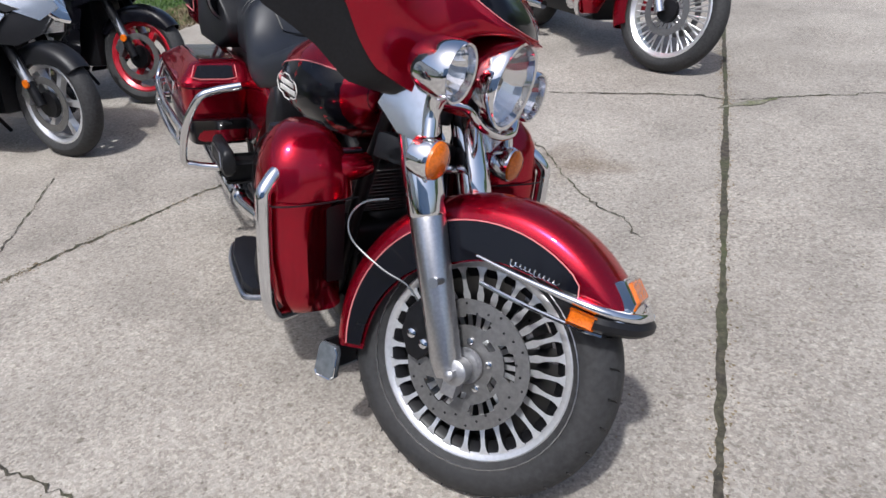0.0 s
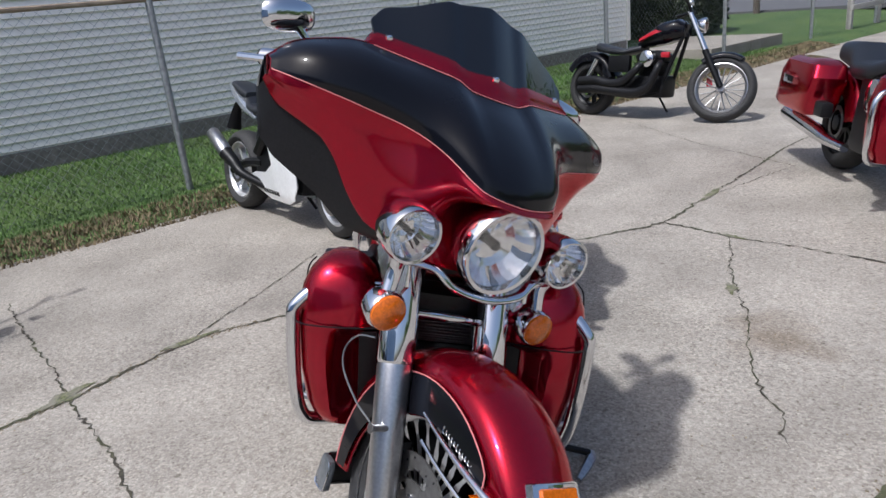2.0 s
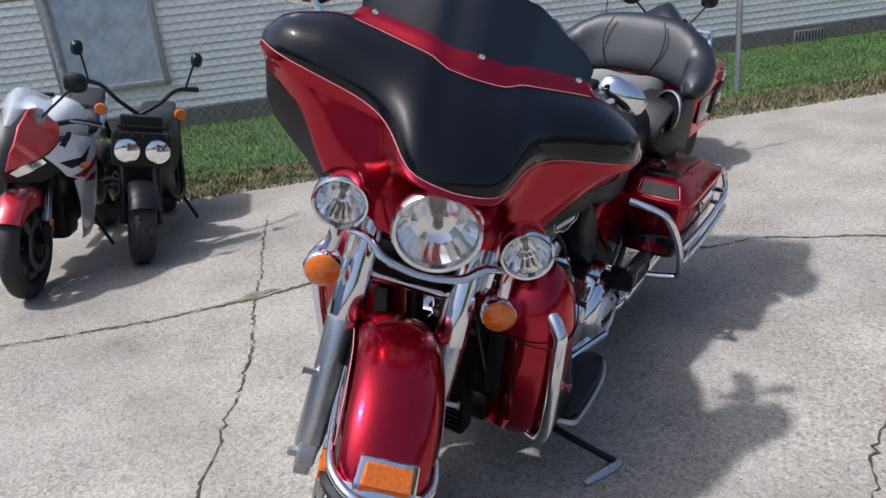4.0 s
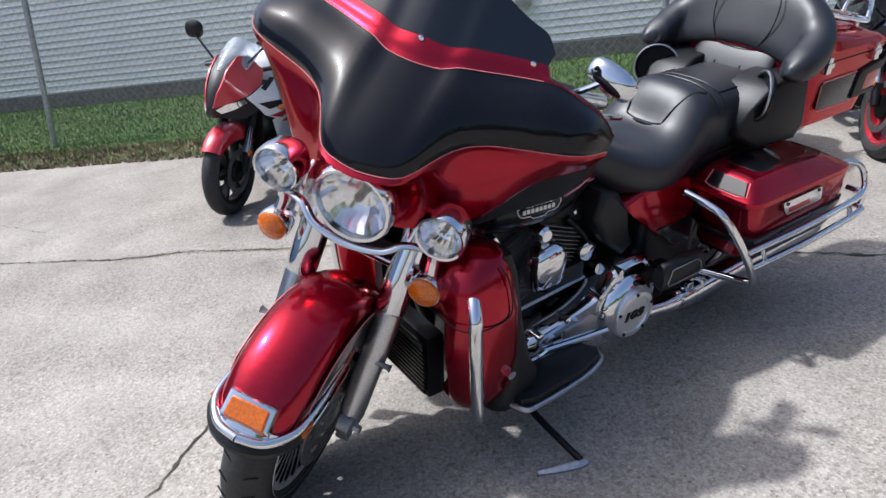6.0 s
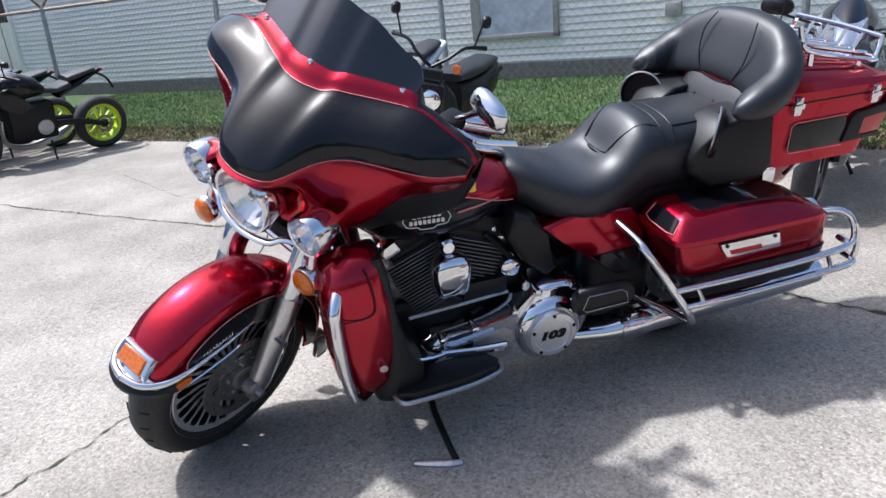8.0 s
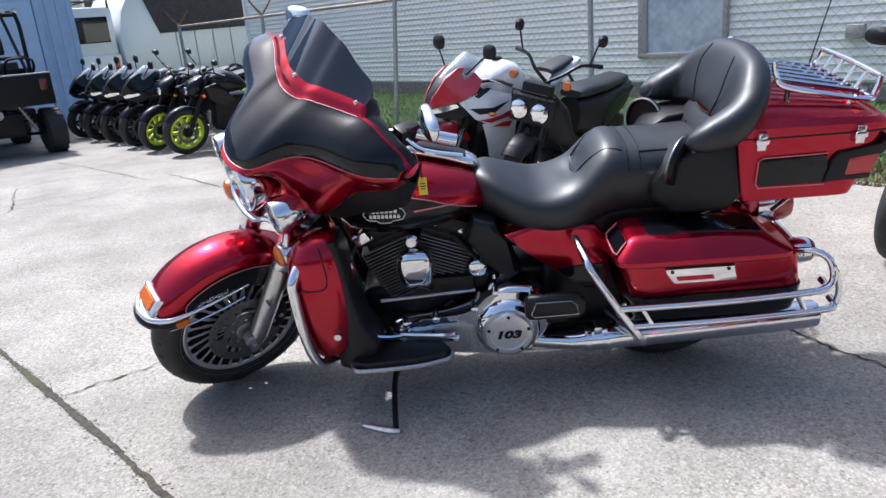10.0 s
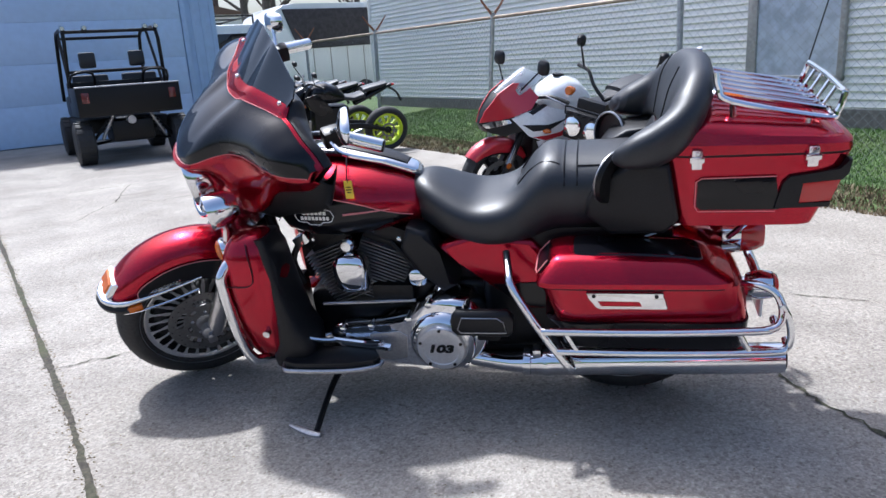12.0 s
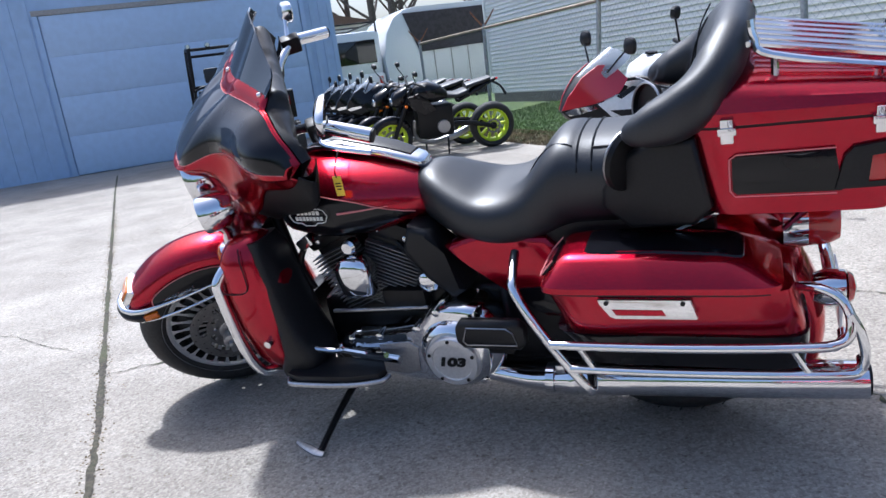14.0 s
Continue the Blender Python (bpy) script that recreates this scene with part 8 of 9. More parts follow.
    eng = part("engine", bm, DARKMETAL, ob)
    for tl in (-22, 22):
        mm = Matrix.Translation((-0.79, 0, 0.38)) @ Matrix.Rotation(radians(tl), 4, "Y")
        for k in range(9):
            bm = bm_new()
            box(bm, (-0.098, -0.1, 0.06 + k * 0.022), (0.098, 0.1, 0.07 + k * 0.022), 0, mm)
            part("cooling_fin", bm, DARKMETAL, eng)
        bm = bm_new()
        box(bm, (-0.075, -0.085, 0.25), (0.075, 0.085, 0.33), 0.02, mm)
        part("rocker_box", bm, DARKMETAL, eng)
    bm = bm_new()
    lathe(bm, [(-0.1, 0.08), (-0.17, 0.085), (-0.19, 0.06), (-0.19, 0.005)], (-0.78, 0, 0.62), "y", 24)
    part("air_cleaner", bm, CHROME, ob)
    bm = bm_new()
    box(bm, (-0.64, -0.12, 0.63), (-0.54, -0.085, 0.69), 0.015)
    part("coil_cover", bm, PLAINRED, ob, "red cover beside the cylinders")
    bm = bm_new()
    slab(bm, [(-0.1, 0.36), (-0.16, 0.35), (-0.17, 0.44), (-0.12, 0.45)], 0.07, 0.1, 0.006)
    part("brake_caliper", mirrored(bm, st), PLAINRED, ob, "red brake caliper")
    for start, low in ((-0.66, 0.27), (-0.9, 0.36)):
        bm = bm_new()
        tube(bm, [(start + 0.02, -0.1, 0.58), (start + 0.05, -0.19, 0.54), (start - 0.02, -0.215, low + 0.1), (start - 0.12, -0.22, low + 0.02), (start - 0.3, -0.22, low), (-1.38, -0.215, low + 0.03), (-1.62, -0.205, low + 0.02)], [0.028, 0.034, 0.042, 0.048, 0.05, 0.052, 0.05], 14, 5)
        part("exhaust", bm, PLASTIC, ob, "fat black wrapped swept pipe")
    bm = bm_new()
    box(bm, (-1.28, -0.16, 0.48), (-1.0, -0.1, 0.66), 0.02)
    part("battery_box", bm, DARKMETAL, ob)
    bm = bm_new()
    for sg in (1, -1):
        tube(bm, [(-0.44, sg * 0.04, 0.85), (-0.6, sg * 0.09, 0.4), (-0.66, sg * 0.11, 0.26), (-1.2, sg * 0.12, 0.24), (-1.5, sg * 0.13, 0.45)], 0.02, 8, 3)
    part("frame", bm, DARKMETAL, ob)
    mirror_pair(ob, (-0.5, 0.27, 1.15), (-0.5, 0.33, 1.27), CHROME, st, (0.05, 0.032))
    bm = bm_new()
    tube(bm, [(-0.8, 0.12, 0.25), (-0.76, 0.26, 0.06)], 0.012, 8, 1)
    part("side_stand", bm, DARKMETAL, ob)


def bagger(m, label, big=True):
    """A red bagger with a tall many-spoked front wheel."""
    ob = thing("bagger_motorcycle", m @ pose(0, 0, 0, -8, 0, 0), label, "motorcycle")
    R = 0.36
    fc, rc = Vector((0, 0, R)), Vector((-1.64, 0, 0.32))
    st = turn_about((-0.35, 0, 0.8), 28, 20)
    moto_wheel(ob, fc, R, 0.06, 0.275, POLISHED, 40, "front", wire=0.0065, steer=st, disc=0.15)
    moto_wheel(ob, rc, 0.32, 0.085, 0.21, DARKMETAL, 9, "rear", disc=0.12)
    for sg in (1, -1):
        bm = bm_new()
        tube(bm, [st @ Vector((-0.01, sg * 0.12, R - 0.02)), st @ Vector((-0.2, sg * 0.12, 0.72)), st @ Vector((-0.36, sg * 0.12, 1.0))], [0.032, 0.036, 0.034], 12, 1)
        part("fork_leg", bm, CHROME, ob)
        bm = bm_new()
        box(bm, (0.0, sg * 0.155, 0.5), (0.012, sg * 0.16, 0.6), 0.0, Matrix.Translation((-0.1, 0, 0)))
        part("fork_reflector", mirrored(bm, st), AMBER, ob)
        bm = bm_new()
        secs = []
        for z, x0, x1, y0, y1 in ((0.28, -0.45, -0.55, 0.18, 0.3), (0.36, -0.4, -0.6, 0.15, 0.36), (0.6, -0.38, -0.6, 0.15, 0.39), (0.74, -0.4, -0.57, 0.17, 0.36), (0.78, -0.45, -0.55, 0.22, 0.3)):
            secs.append([Vector(((x0 + x1) / 2 + a, sg * (y0 + y1) / 2 + b, z)) for a, b in loft_outline((x0 - x1) / 2, (y1 - y0) / 2, 20, 3)])
        rings(bm, secs)
        part("lower_fairing", bm, RED, ob)
        bm = bm_new()
        tube(bm, [(-0.47, sg * 0.13, 0.7), (-0.42, sg * 0.38, 0.66), (-0.41, sg * 0.395, 0.45), (-0.46, sg * 0.35, 0.29), (-0.6, sg * 0.15, 0.26)], 0.018, 10, 5)
        part("crash_bar", bm, CHROME, ob)
        bm = bm_new()
        rings(bm, [[Vector(((x0 + x1) / 2 + a, sg * (y0 + y1) / 2 + b, z)) for a, b in loft_outline(abs(x1 - x0) / 2, (y1 - y0) / 2, 28, 6)] for z, x0, x1, y0, y1 in ((0.38, -1.5, -2.12, 0.17, 0.37), (0.42, -1.46, -2.14, 0.16, 0.4), (0.64, -1.38, -2.04, 0.15, 0.42), (0.72, -1.42, -2.0, 0.16, 0.4), (0.75, -1.5, -1.95, 0.19, 0.35))])
        bag = part("saddlebag", bm, RED, ob)
        bm = bm_new()
        box(bm, (-1.85, sg * 0.415, 0.57), (-1.65, sg * 0.43, 0.62), 0.005)
        part("bag_latch", bm, CHROME, bag)
        bm = bm_new()
        tube(bm, [(-1.15, sg * 0.2, 0.23), (-1.4, sg * 0.23, 0.24), (-1.55, sg * 0.235, 0.26), (-2.2, sg * 0.24, 0.3)], [0.03, 0.04, 0.055, 0.058], 16, 3)
        part("muffler", bm, CHROME, ob)
    bm = fender_skin(30, 205, lambda f: R + 0.045, lambda f: 0.085, lambda f: 0.09, 30, fc)
    part("front_fender", mirrored(bm, st), RED, ob)
    bm = loft([(-0.05, 0.2, 0.86, 1.0), (-0.12, 0.34, 0.84, 1.08), (-0.3, 0.42, 0.86, 1.14), (-0.45, 0.4, 0.92, 1.2), (-0.6, 0.3, 0.98, 1.2)], 28, 2.8)
    part("frame_fairing", bm, RED, ob)
    for sg in (1, -1):
        bm = bm_new()
        lathe(bm, [(-0.06, 0.075), (-0.02, 0.07), (-0.01, 0.01)], (0, sg * 0.1, 0.96), "x", 20)
        part("headlamp", bm, REFLECTOR, ob)
        bm = bm_new()
        lathe(bm, [(-0.06, 0.03), (0.0, 0.045), (0.02, 0.03)], (-0.2, sg * 0.33, 0.78), "x", 18)
        part("indicator", bm, AMBER, ob)
    part("fuel_tank", loft([(-0.54, 0.1, 0.74, 0.9), (-0.65, 0.21, 0.7, 0.95), (-0.85, 0.2, 0.7, 0.93), (-1.05, 0.1, 0.71, 0.84)]), RED, ob)
    part("seat", loft([(-1.0, 0.08, 0.72, 0.84), (-1.15, 0.17, 0.66, 0.78), (-1.35, 0.19, 0.64, 0.78), (-1.5, 0.15, 0.68, 0.88), (-1.75, 0.13, 0.72, 0.87)], p=3), LEATHER, ob)
    bm = fender_skin(10, 130, lambda f: 0.39, lambda f: 0.13, lambda f: 0.14, 24, rc)
    part("rear_fender", bm, RED, ob)
    bm = bm_new()
    box(bm, (-1.3, -0.14, 0.2), (-0.6, 0.14, 0.7), 0.05)
    part("engine", bm, DARKMETAL, ob)
    bm = bm_new()
    lathe(bm, [(-0.14, 0.1), (-0.24, 0.1), (-0.25, 0.07), (-0.25, 0.005)], (-0.85, 0, 0.6), "y", 24)
    lathe(bm, [(-0.14, 0.09), (-0.2, 0.09), (-0.21, 0.06)], (-0.78, 0, 0.35), "y", 24)
    part("engine_cover", bm, CHROME, ob)
    bm = bm_new()
    box(bm, (-1.38, -0.36, 0.4), (-1.24, -0.28, 0.5), 0.02)
    part("passenger_footboard", bm, PLASTIC, ob)
    bm = bm_new()
    tube(bm, [(-0.8, 0.14, 0.25), (-0.76, 0.3, 0.06)], 0.012, 8, 1)
    part("side_stand", bm, DARKMETAL, ob)


def utility_vehicle(m):
    """A black open side-by-side with a roll cage and tipping bed, seen from behind."""
    ob = thing("utility_vehicle", m, "black side-by-side utility vehicle with roll cage and cargo bed", "utility vehicle")
    for x in (0.0, 1.95):
        for y in (-0.68, 0.68):
            bm = bm_new()
            lathe(bm, [(-0.12, 0.16), (-0.13, 0.26), (-0.1, 0.315), (0.1, 0.315), (0.13, 0.26), (0.12, 0.16)], (x, y, 0.315), "y", 28)
            w = part("wheel", bm, RUBBER, ob)
            bm = bm_new()
            lathe(bm, [(-0.1, 0.05), (-0.115, 0.15), (0.115, 0.15), (0.1, 0.05)], (x, y, 0.315), "y", 20)
            part("rim", bm, DARKMETAL, w)
            bm = bm_new()
            for k in range(18):
                t = 2 * math.pi * k / 18
                for sg in (1, -1):
                    c, s = math.cos(t + 0.1 * sg), math.sin(t + 0.1 * sg)
                    box(bm, (-0.02, -0.05, -0.008), (0.02, 0.05, 0.012), 0, Matrix.Translation((x + 0.312 * c, y + sg * 0.06, 0.315 + 0.312 * s)) @ Matrix.Rotation(-(t + 0.1 * sg) + math.pi / 2, 4, "Y"))
            part("tread_lug", bm, RUBBER, w)["kind"] = "stuff"
    bm = bm_new()
    box(bm, (-0.35, -0.72, 0.72), (-0.31, 0.72, 1.12), 0.015)
    bed = part("tailgate", bm, DARKMETAL, ob)
    bm = bm_new()
    box(bm, (-0.34, -0.72, 0.7), (0.65, 0.72, 0.78), 0.01)
    for y in (-0.72, 0.68):
        box(bm, (-0.34, y, 0.72), (0.65, y + 0.04, 1.12), 0.01)
    box(bm, (0.62, -0.72, 0.72), (0.66, 0.72, 1.2), 0.01)
    part("cargo_bed", bm, DARKMETAL, ob)
    bm = bm_new()
    tube(bm, [(-0.33, -0.72, 1.125), (-0.33, 0.72, 1.125)], 0.014, 8, 1)
    part("tailgate_rail", bm, ALLOY, bed)
    for y in (-0.6, 0.6):
        bm = bm_new()
        box(bm, (-0.362, y - 0.05, 0.9), (-0.35, y + 0.05, 1.05), 0.004)
        part("tail_lamp", bm, DIMLENS, ob)
    for y in (-0.34, 0.34):
        bm = bm_new()
        tube(bm, [(-0.16, y * 1.3, 0.36), (-0.24, y * 0.7, 0.74)], 0.022, 10, 1)
        shock = part("shock", bm, STEEL, ob)
        bm = bm_new()
        tube(bm, [(-0.16 - 0.08 * f + 0.04 * math.cos(f * 44), y * (1.3 - 0.6 * f) + 0.04 * math.sin(f * 44), 0.36 + 0.38 * f) for f in np.linspace(0.15, 0.95, 60)], 0.007, 6, 1)
        part("coil_spring", bm, STEEL, shock)
        bm = bm_new()
        tube(bm, [(0.45, y * 2.0, 1.02), (0.2, y * 2.0, 1.3), (0.3, y * 1.1, 1.32), (0.45, y * 1.05, 1.05)], 0.02, 8, 3)
        part("seat_hoop", bm, DARKMETAL, ob)
    bm = bm_new()
    box(bm, (0.6, -0.68, 0.4), (2.35, 0.68, 0.62), 0.05)
    box(bm, (1.75, -0.62, 0.6), (2.5, 0.62, 0.98), 0.08)
    part("body", bm, PLASTIC, ob)
    bm = bm_new()
    box(bm, (-0.2, -0.3, 0.3), (0.5, 0.3, 0.62), 0.05)
    for y in (-0.3, 0.3):
        tube(bm, [(-0.05, y * 2, 0.3), (-0.2, y, 0.66)], 0.025, 8, 1)
        tube(bm, [(0.05, y * 2, 0.28), (0.3, y * 0.7, 0.3)], 0.022, 8, 1)
    part("rear_axle", bm, DARKMETAL, ob)
    bm = bm_new()
    lathe(bm, [(-0.3, 0.06), (-0.16, 0.06)], (0, 0.02, 0.62), "x", 18)
    part("exhaust", bm, ALLOY, ob)
    for y in (-0.36, 0.36):
        bm = bm_new()
        box(bm, (0.75, y - 0.26, 0.78), (1.25, y + 0.26, 0.9), 0.04)
        box(bm, (0.7, y - 0.26, 0.85), (0.82, y + 0.26, 1.3), 0.04)
        seat = part("seat", bm, LEATHER, ob)
        bm = bm_new()
        box(bm, (0.68, y - 0.12, 1.4), (0.76, y + 0.12, 1.64), 0.04)
        part("headrest", bm, LEATHER, seat)
    bm = bm_new()
    for y in (-0.7, 0.7):
        tube(bm, [(0.5, y, 0.9), (0.45, y * 0.98, 1.4), (0.42, y * 0.94, 1.93), (1.2, y * 0.94, 1.97), (1.75, y * 0.92, 1.9), (2.05, y * 0.95, 1.2), (2.2, y * 0.95, 0.9)], 0.028, 10, 3)
    cage = part("roll_cage", bm, DARKMETAL, ob, "black steel roll cage")
    for pts in ([(0.42, -0.66, 1.93), (0.42, 0.66, 1.93)], [(1.75, -0.64, 1.9), (1.75, 0.64, 1.9)], [(0.45, -0.69, 1.35), (0.45, 0.69, 1.35)], [(0.5, -0.68, 1.0), (1.2, -0.66, 1.96)], [(0.5, 0.68, 1.0), (1.2, 0.66, 1.96)]):
        bm = bm_new()
        tube(bm, pts, 0.024, 8, 1)
        part("cage_tube", bm, DARKMETAL, cage)
    for y in (-0.66, -0.5, 0.36, 0.66):
        bm = bm_new()
        lathe(bm, [(0.36, 0.03), (0.4, 0.045), (0.46, 0.04)], (0, y, 1.98), "x", 14)
        part("cage_lamp", bm, CHROME, cage)


def on_yard(s, d, heading):
    return HOUSE @ pose(s, -d, 0, 0, 0, heading)


sport_bike(on_yard(-1.6, 2.93, 90), "white and silver sport motorcycle with a single big lamp", FULL_FAIRING, WHITE, SILVERPAINT, PLASTIC, SILVERPAINT, POLISHED, SMOKE, turn=-6, single_lamp=True, bars=6)
sport_bike(on_yard(-2.5, 3.1, 88), "black and red sport motorcycle with red wheel rims", HALF_FAIRING, BLACK, BLACK, BLACK, BLACK, PLAINRED, SMOKE, turn=8)
sport_bike(on_yard(1.58, 2.7, 86), "red and white sport motorcycle with tall mirrors", HALF_FAIRING, WHITE, PLAINRED, PLAINRED, WHITE, DARKMETAL, CLEARSCREEN, turn=3)
scooter(on_yard(1.02, 3.0, 92))
cruiser(on_yard(-5.93, 2.7, 89))
bagger(on_yard(-3.43, -0.08, 42), "candy red bagger motorcycle with a tall chrome front wheel")
naked_bike(on_yard(6.3, 2.75, 80), "black street motorcycle with lime yellow wheels", LIME, "row of black motorcycles", 10)
naked_bike(on_yard(7.1, 2.72, 84), "black street motorcycle with lime yellow wheels", LIME, "row of black motorcycles", 22)
first = sport_bike(on_yard(7.85, 2.74, 86), "small black sport motorcycle parked in the row", HALF_FAIRING, BLACK, BLACK, BLACK, BLACK, DARKMETAL, CLEARSCREEN, "row of black motorcycles", 20)
for s in (8.65, 9.4, 10.15):
    copy_thing(first, on_yard(s, 2.76, 86) @ pose(0, 0, 0, -9, 0, 0))
utility_vehicle(on_yard(8.9, 1.25, 0))


# ---- beyond the fence ----
def camper():
    ob = thing("camper_trailer", HOUSE @ pose(17.5, 0, 0, 0, 0, 0), "long white camper trailer with a dark band under its roof", "trailer")
    bm = bm_new()
    out = [(-6.45, 0.5), (-6.35, 1.6), (-6.5, 2.3), (-6.75, 2.7), (-7.1, 2.92), (-7.5, 2.96), (-11.6, 2.96), (-11.8, 2.8), (-11.8, 0.5)]
    slab(bm, out, 0.0, 2.6, 0.03, "yz")
    part("body", bm, WHITE, ob)
    # Dark sheet in place of the awning and the shaded wall below.
    bm = bm_new()
    slab(bm, [(-7.45, 1.68), (-7.05, 2.8), (-11.7, 2.8), (-11.7, 1.75)], -0.06, 0.01, 0.008, "yz")
    part("awning_shade_sheet", bm, AWNING_SHADE, ob, "dark sheet for the awning and the shaded side under it")
    for k in range(7):
        bm = bm_new()
        box(bm, (-0.02, -7.9 - k * 0.55, 0.55), (0.0, -7.88 - k * 0.55, 1.7))
        part("panel_joint", bm, TRIM, ob)
    for y in (-8.6, -9.5):
        bm = bm_new()
        lathe(bm, [(-0.1, 0.1), (-0.12, 0.34), (0.1, 0.34), (0.12, 0.1)], (0.1, y, 0.35), "x", 22)
        part("wheel", bm, RUBBER, ob)


def pickup():
    ob = thing("pickup_truck", HOUSE @ pose(17.6, -5.75, 0, 0, 0, 0), "white pickup truck with a tall topper and ladder rack", "truck")
    bm = bm_new()
    box(bm, (0, -0.6, 0.5), (5.3, 0.95, 1.25), 0.1)
    box(bm, (0.05, -0.58, 1.2), (2.4, 0.9, 2.45), 0.12)
    box(bm, (2.4, -0.58, 1.2), (4.0, 0.88, 2.1), 0.25)
    part("body", bm, WHITE, ob)
    bm = bm_new()
    box(bm, (0.02, -0.4, 1.55), (0.06, 0.7, 2.2), 0.01)
    part("rear_window", bm, SMOKE, ob)
    bm = bm_new()
    box(bm, (-0.01, -0.5, 0.8), (0.05, -0.38, 1.15), 0.01)
    part("tail_lamp", bm, REDLENS, ob)
    for y in (-0.5, 0.8):
        bm = bm_new()
        tube(bm, [(0.1, y, 2.4), (0.1, y, 2.68), (3.4, y, 2.68), (3.4, y, 2.05)], 0.03, 8, 1)
        rail = part("ladder_rack_rail", bm, DARKMETAL, ob)
    for x in (0.1, 1.7, 3.4):
        bm = bm_new()
        tube(bm, [(x, -0.5, 2.68), (x, 0.8, 2.68)], 0.025, 8, 1)
        part("ladder_rack_bar", bm, DARKMETAL, ob)
    for x in (0.9, 4.3):
        for y in (-0.5, 0.88):
            bm = bm_new()
            lathe(bm, [(-0.12, 0.15), (-0.12, 0.38), (0.12, 0.38), (0.12, 0.15)], (x, y, 0.38), "y", 22)
            part("wheel", bm, RUBBER, ob)


def bare_tree(s, d, height, seed):
    rnd = random.Random(seed)
    ob = thing("bare_tree", HOUSE @ pose(s, -d, 0, 0, 0, rnd.uniform(0, 360)), "leafless spring tree behind the buildings", "tree")
    bm = bm_new()
    tube(bm, [(0, 0, 0), (0.05, 0.04, height * 0.3), (-0.05, 0.1, height * 0.6)], [0.22, 0.17, 0.1], 8, 3)
    part("trunk", bm, BARK, ob)
    for k in range(7):
        bm = bm_new()
        a = rnd.uniform(0, 6.28)
        z0 = height * rnd.uniform(0.28, 0.58)
        L = height * rnd.uniform(0.25, 0.42)
        base = Vector((0, 0.08, z0))
        tip = base + Vector((math.cos(a) * L * 0.7, math.sin(a) * L * 0.7, L * 0.8))
        mid = base.lerp(tip, 0.5) + Vector((0, 0, -0.1 * L))
        tube(bm, [base, mid, tip], [0.08, 0.05, 0.015], 6, 3)
        for j in range(9):
            p = base.lerp(tip, rnd.uniform(0.3, 1.0))
            b = rnd.uniform(0, 6.28)
            l2 = L * rnd.uniform(0.2, 0.45)
            q = p + Vector((math.cos(b) * l2 * 0.6, math.sin(b) * l2 * 0.6, l2 * 0.7))
            tube(bm, [p, p.lerp(q, 0.5) + Vector((0, 0, -0.05 * l2)), q], [0.025, 0.015, 0.006], 5, 2)
            for i in range(4):
                r0 = p.lerp(q, rnd.uniform(0.4, 1.0))
                c = rnd.uniform(0, 6.28)
                l3 = l2 * rnd.uniform(0.3, 0.6)
                tube(bm, [r0, r0 + Vector((math.cos(c) * l3 * 0.6, math.sin(c) * l3 * 0.6, l3 * 0.6))], [0.009, 0.004], 4, 1)
        part("limb", bm, BARK, ob)


def hedge():
    rnd = random.Random(9)
    ob = thing("clipped_hedge", HOUSE, "dark clipped evergreen hedge beside the house", "hedge")
    verts, faces = [], []
    for _ in range(9000):
        v = Vector((rnd.gauss(0, 1), rnd.gauss(0, 1), rnd.gauss(0, 1)))
        k = (abs(v.x) ** 5 + abs(v.y) ** 5 + abs(v.z) ** 5) ** 0.2
        c = v / k * rnd.uniform(0.88, 1.03)
        p = Vector((-13.3 + c.x * 0.95, -8.35 + c.y * 1.3, 0.9 + c.z * 0.68))
        a, s = rnd.uniform(0, 6.28), rnd.uniform(0.03, 0.07)
        d = Vector((math.cos(a), math.sin(a), rnd.uniform(-0.6, 0.9))) * s
        e = d.cross(Vector((rnd.uniform(-1, 1), rnd.uniform(-1, 1), 1))).normalized() * s * 0.5
        n = len(verts)
        verts += [p - d, p + e, p + d, p - e]
        faces.append((n, n + 1, n + 2, n + 3))
    me = bpy.data.meshes.new("foliage")
    me.from_pydata([tuple(v) for v in verts], [], faces)
    me.materials.append(HEDGE)
    f = new("foliage", me)
    f.parent = ob
    f["kind"] = "stuff"
    bm = bm_new()
    box(bm, (-14.1, -9.5, 0.2), (-12.5, -7.2, 1.46), 0.25)
    part("core", bm, HEDGE, ob)


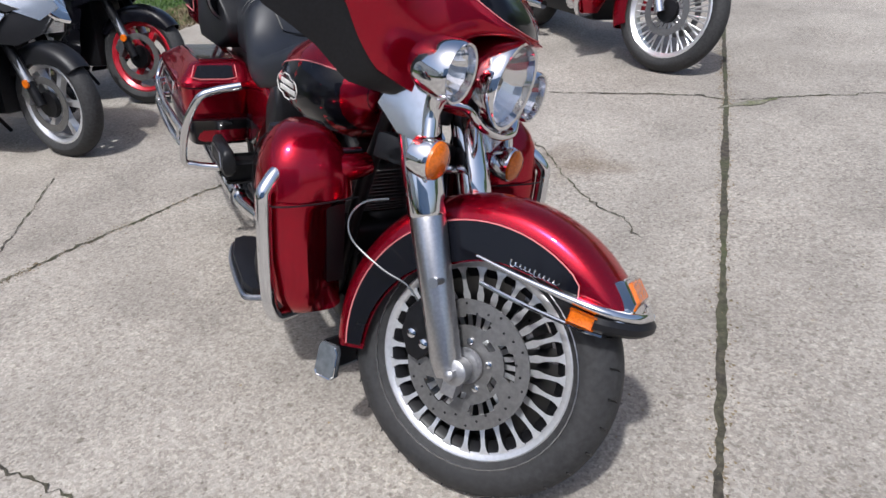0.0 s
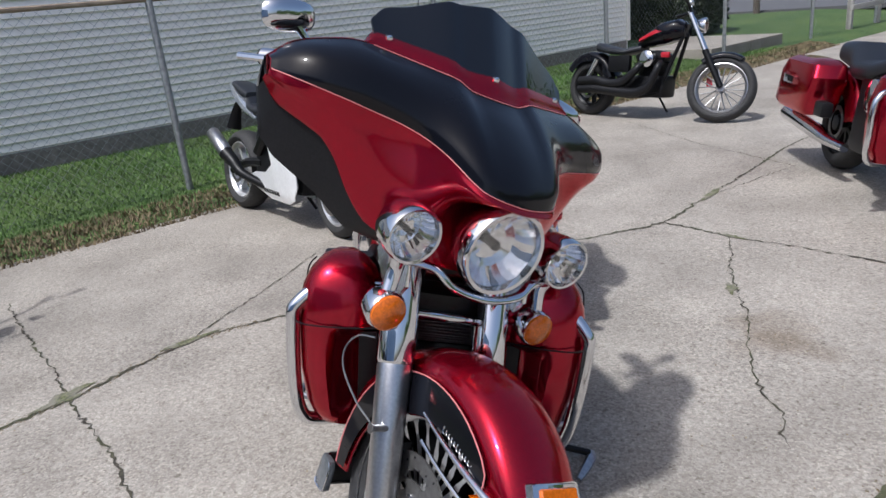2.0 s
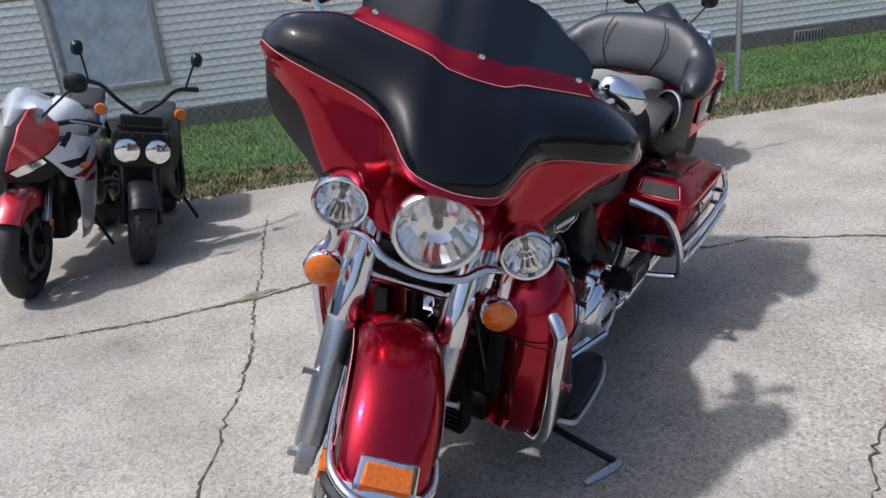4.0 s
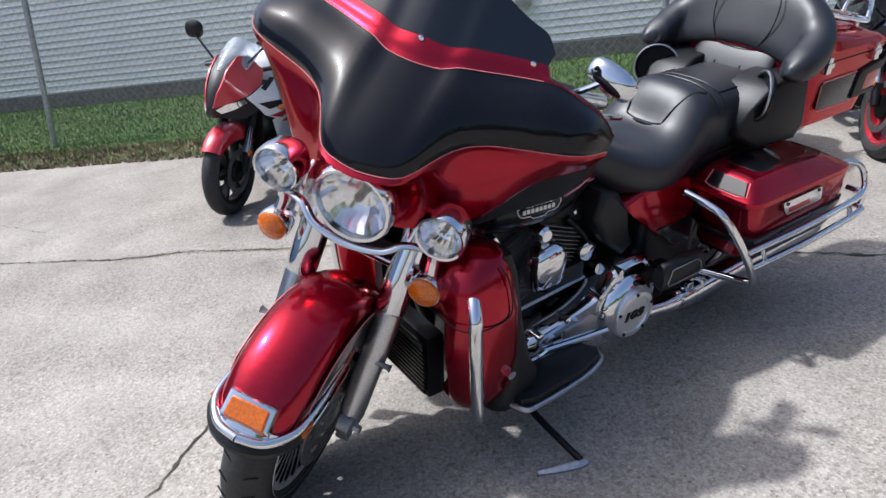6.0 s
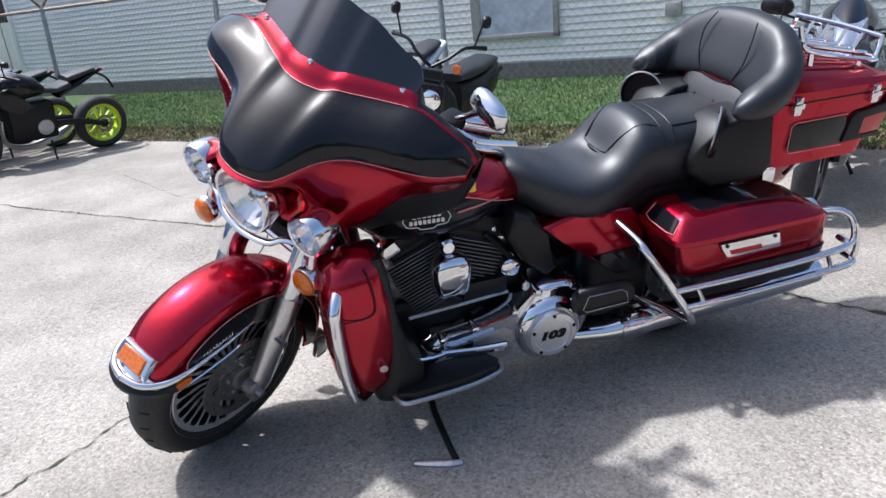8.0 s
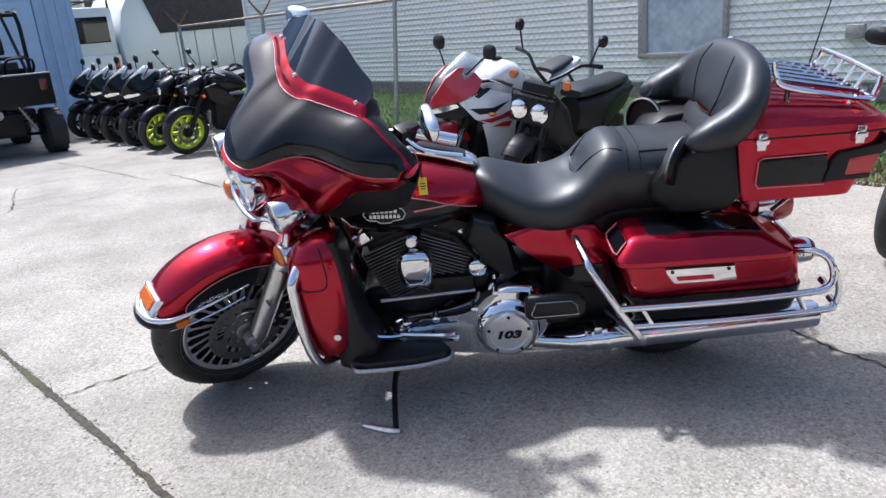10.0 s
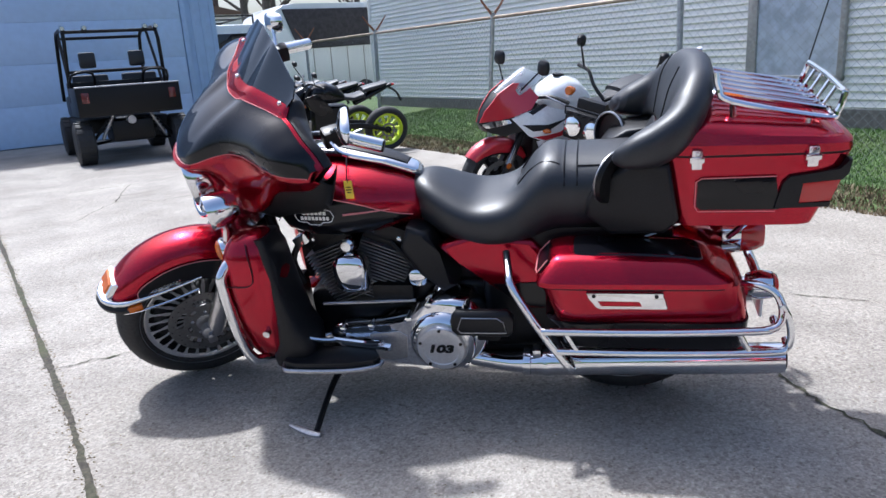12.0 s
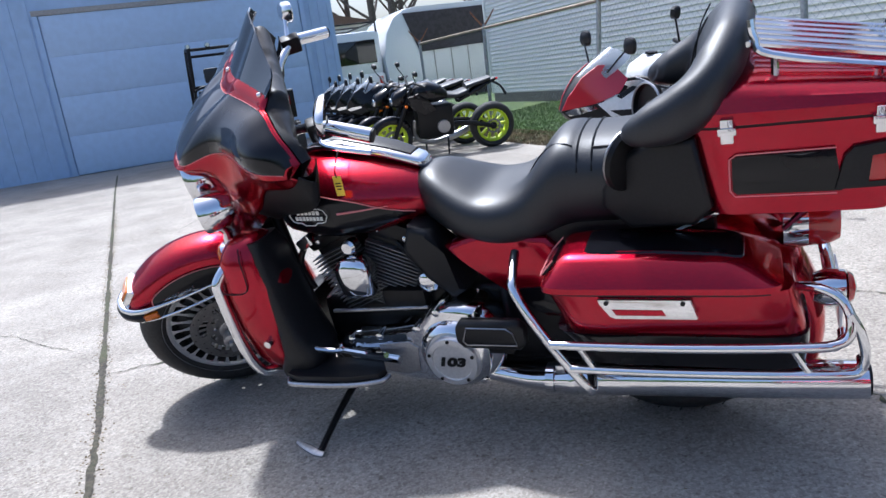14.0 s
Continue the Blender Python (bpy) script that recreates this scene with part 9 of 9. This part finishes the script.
def street():
    bm = bm_new()
    box(bm, (-12.6, -7.3, 0.0), (-10.2, -5.25, 0.27), 0.012)
    structure("garden_step_slab", bm, CONCRETE, "low concrete slab at the lawn's end", "slab", HOUSE)
    bm = bm_new()
    box(bm, (-33, -60, 0.2), (-19.5, -4.6, 0.31))
    structure("far_street", bm, ASPHALT, "grey street beyond the lawn", "road", HOUSE)
    rail = thing("lawn_rail", HOUSE, "low weathered wooden rail on two posts on the lawn", "fence")
    for x in (-15.2, -16.6):
        bm = bm_new()
        box(bm, (x - 0.05, -5.2, 0.05), (x + 0.05, -5.1, 0.95), 0.008)
        part("post", bm, TRIM, rail)
    for z in (0.45, 0.8):
        bm = bm_new()
        box(bm, (-16.7, -5.1, z), (-15.1, -5.06, z + 0.1), 0.006)
        part("rail", bm, TRIM, rail)
    bm = bm_new()
    tube(bm, [(-19.2, -9.15, 0.2), (-19.2, -9.15, 1.5)], [0.09, 0.085], 10, 1)
    structure("lawn_post", bm, BARK, "short round wooden post beside the street", "post", HOUSE)


def far_house(s, d, w, dep, h, label, roof=ROOF, rise=1.8):
    ob = thing("far_house", HOUSE @ pose(s, -d, 0, 0, 0, 4), label, "house")
    bm = bm_new()
    box(bm, (0, -dep, 0), (w, 0, h))
    part("wall", bm, SIDING, ob)
    bm = bm_new()
    slab(bm, [(0.4, h), (-dep / 2, h + rise), (-dep - 0.4, h)], -0.4, w + 0.4, plane="yz")
    part("roof", bm, roof, ob)
    for k in range(3):
        bm = bm_new()
        box(bm, (-0.03, -1.5 - k * 2.2, 1.1), (0.02, -0.6 - k * 2.2, 2.2), 0.01)
        part("window", bm, SMOKE, ob)


camper()
pickup()
for s, d, h, sd in ((27, 10.0, 10, 1), (29, 9.7, 12, 2), (36, 13.5, 12, 3), (38, 11.0, 13, 4), (33, 17.0, 11, 5)):
    bare_tree(s, d, h, sd)
hedge()
street()
far_house(34, 5.0, 10, 6.2, 3.9, "pale far house with a low brown roof", BROWNROOF, 0.75)
far_house(-52, 30, 12, 9, 3.0, "pale far house across the street")
far_house(-48, 5, 10, 9, 3.0, "pale far house across the street")
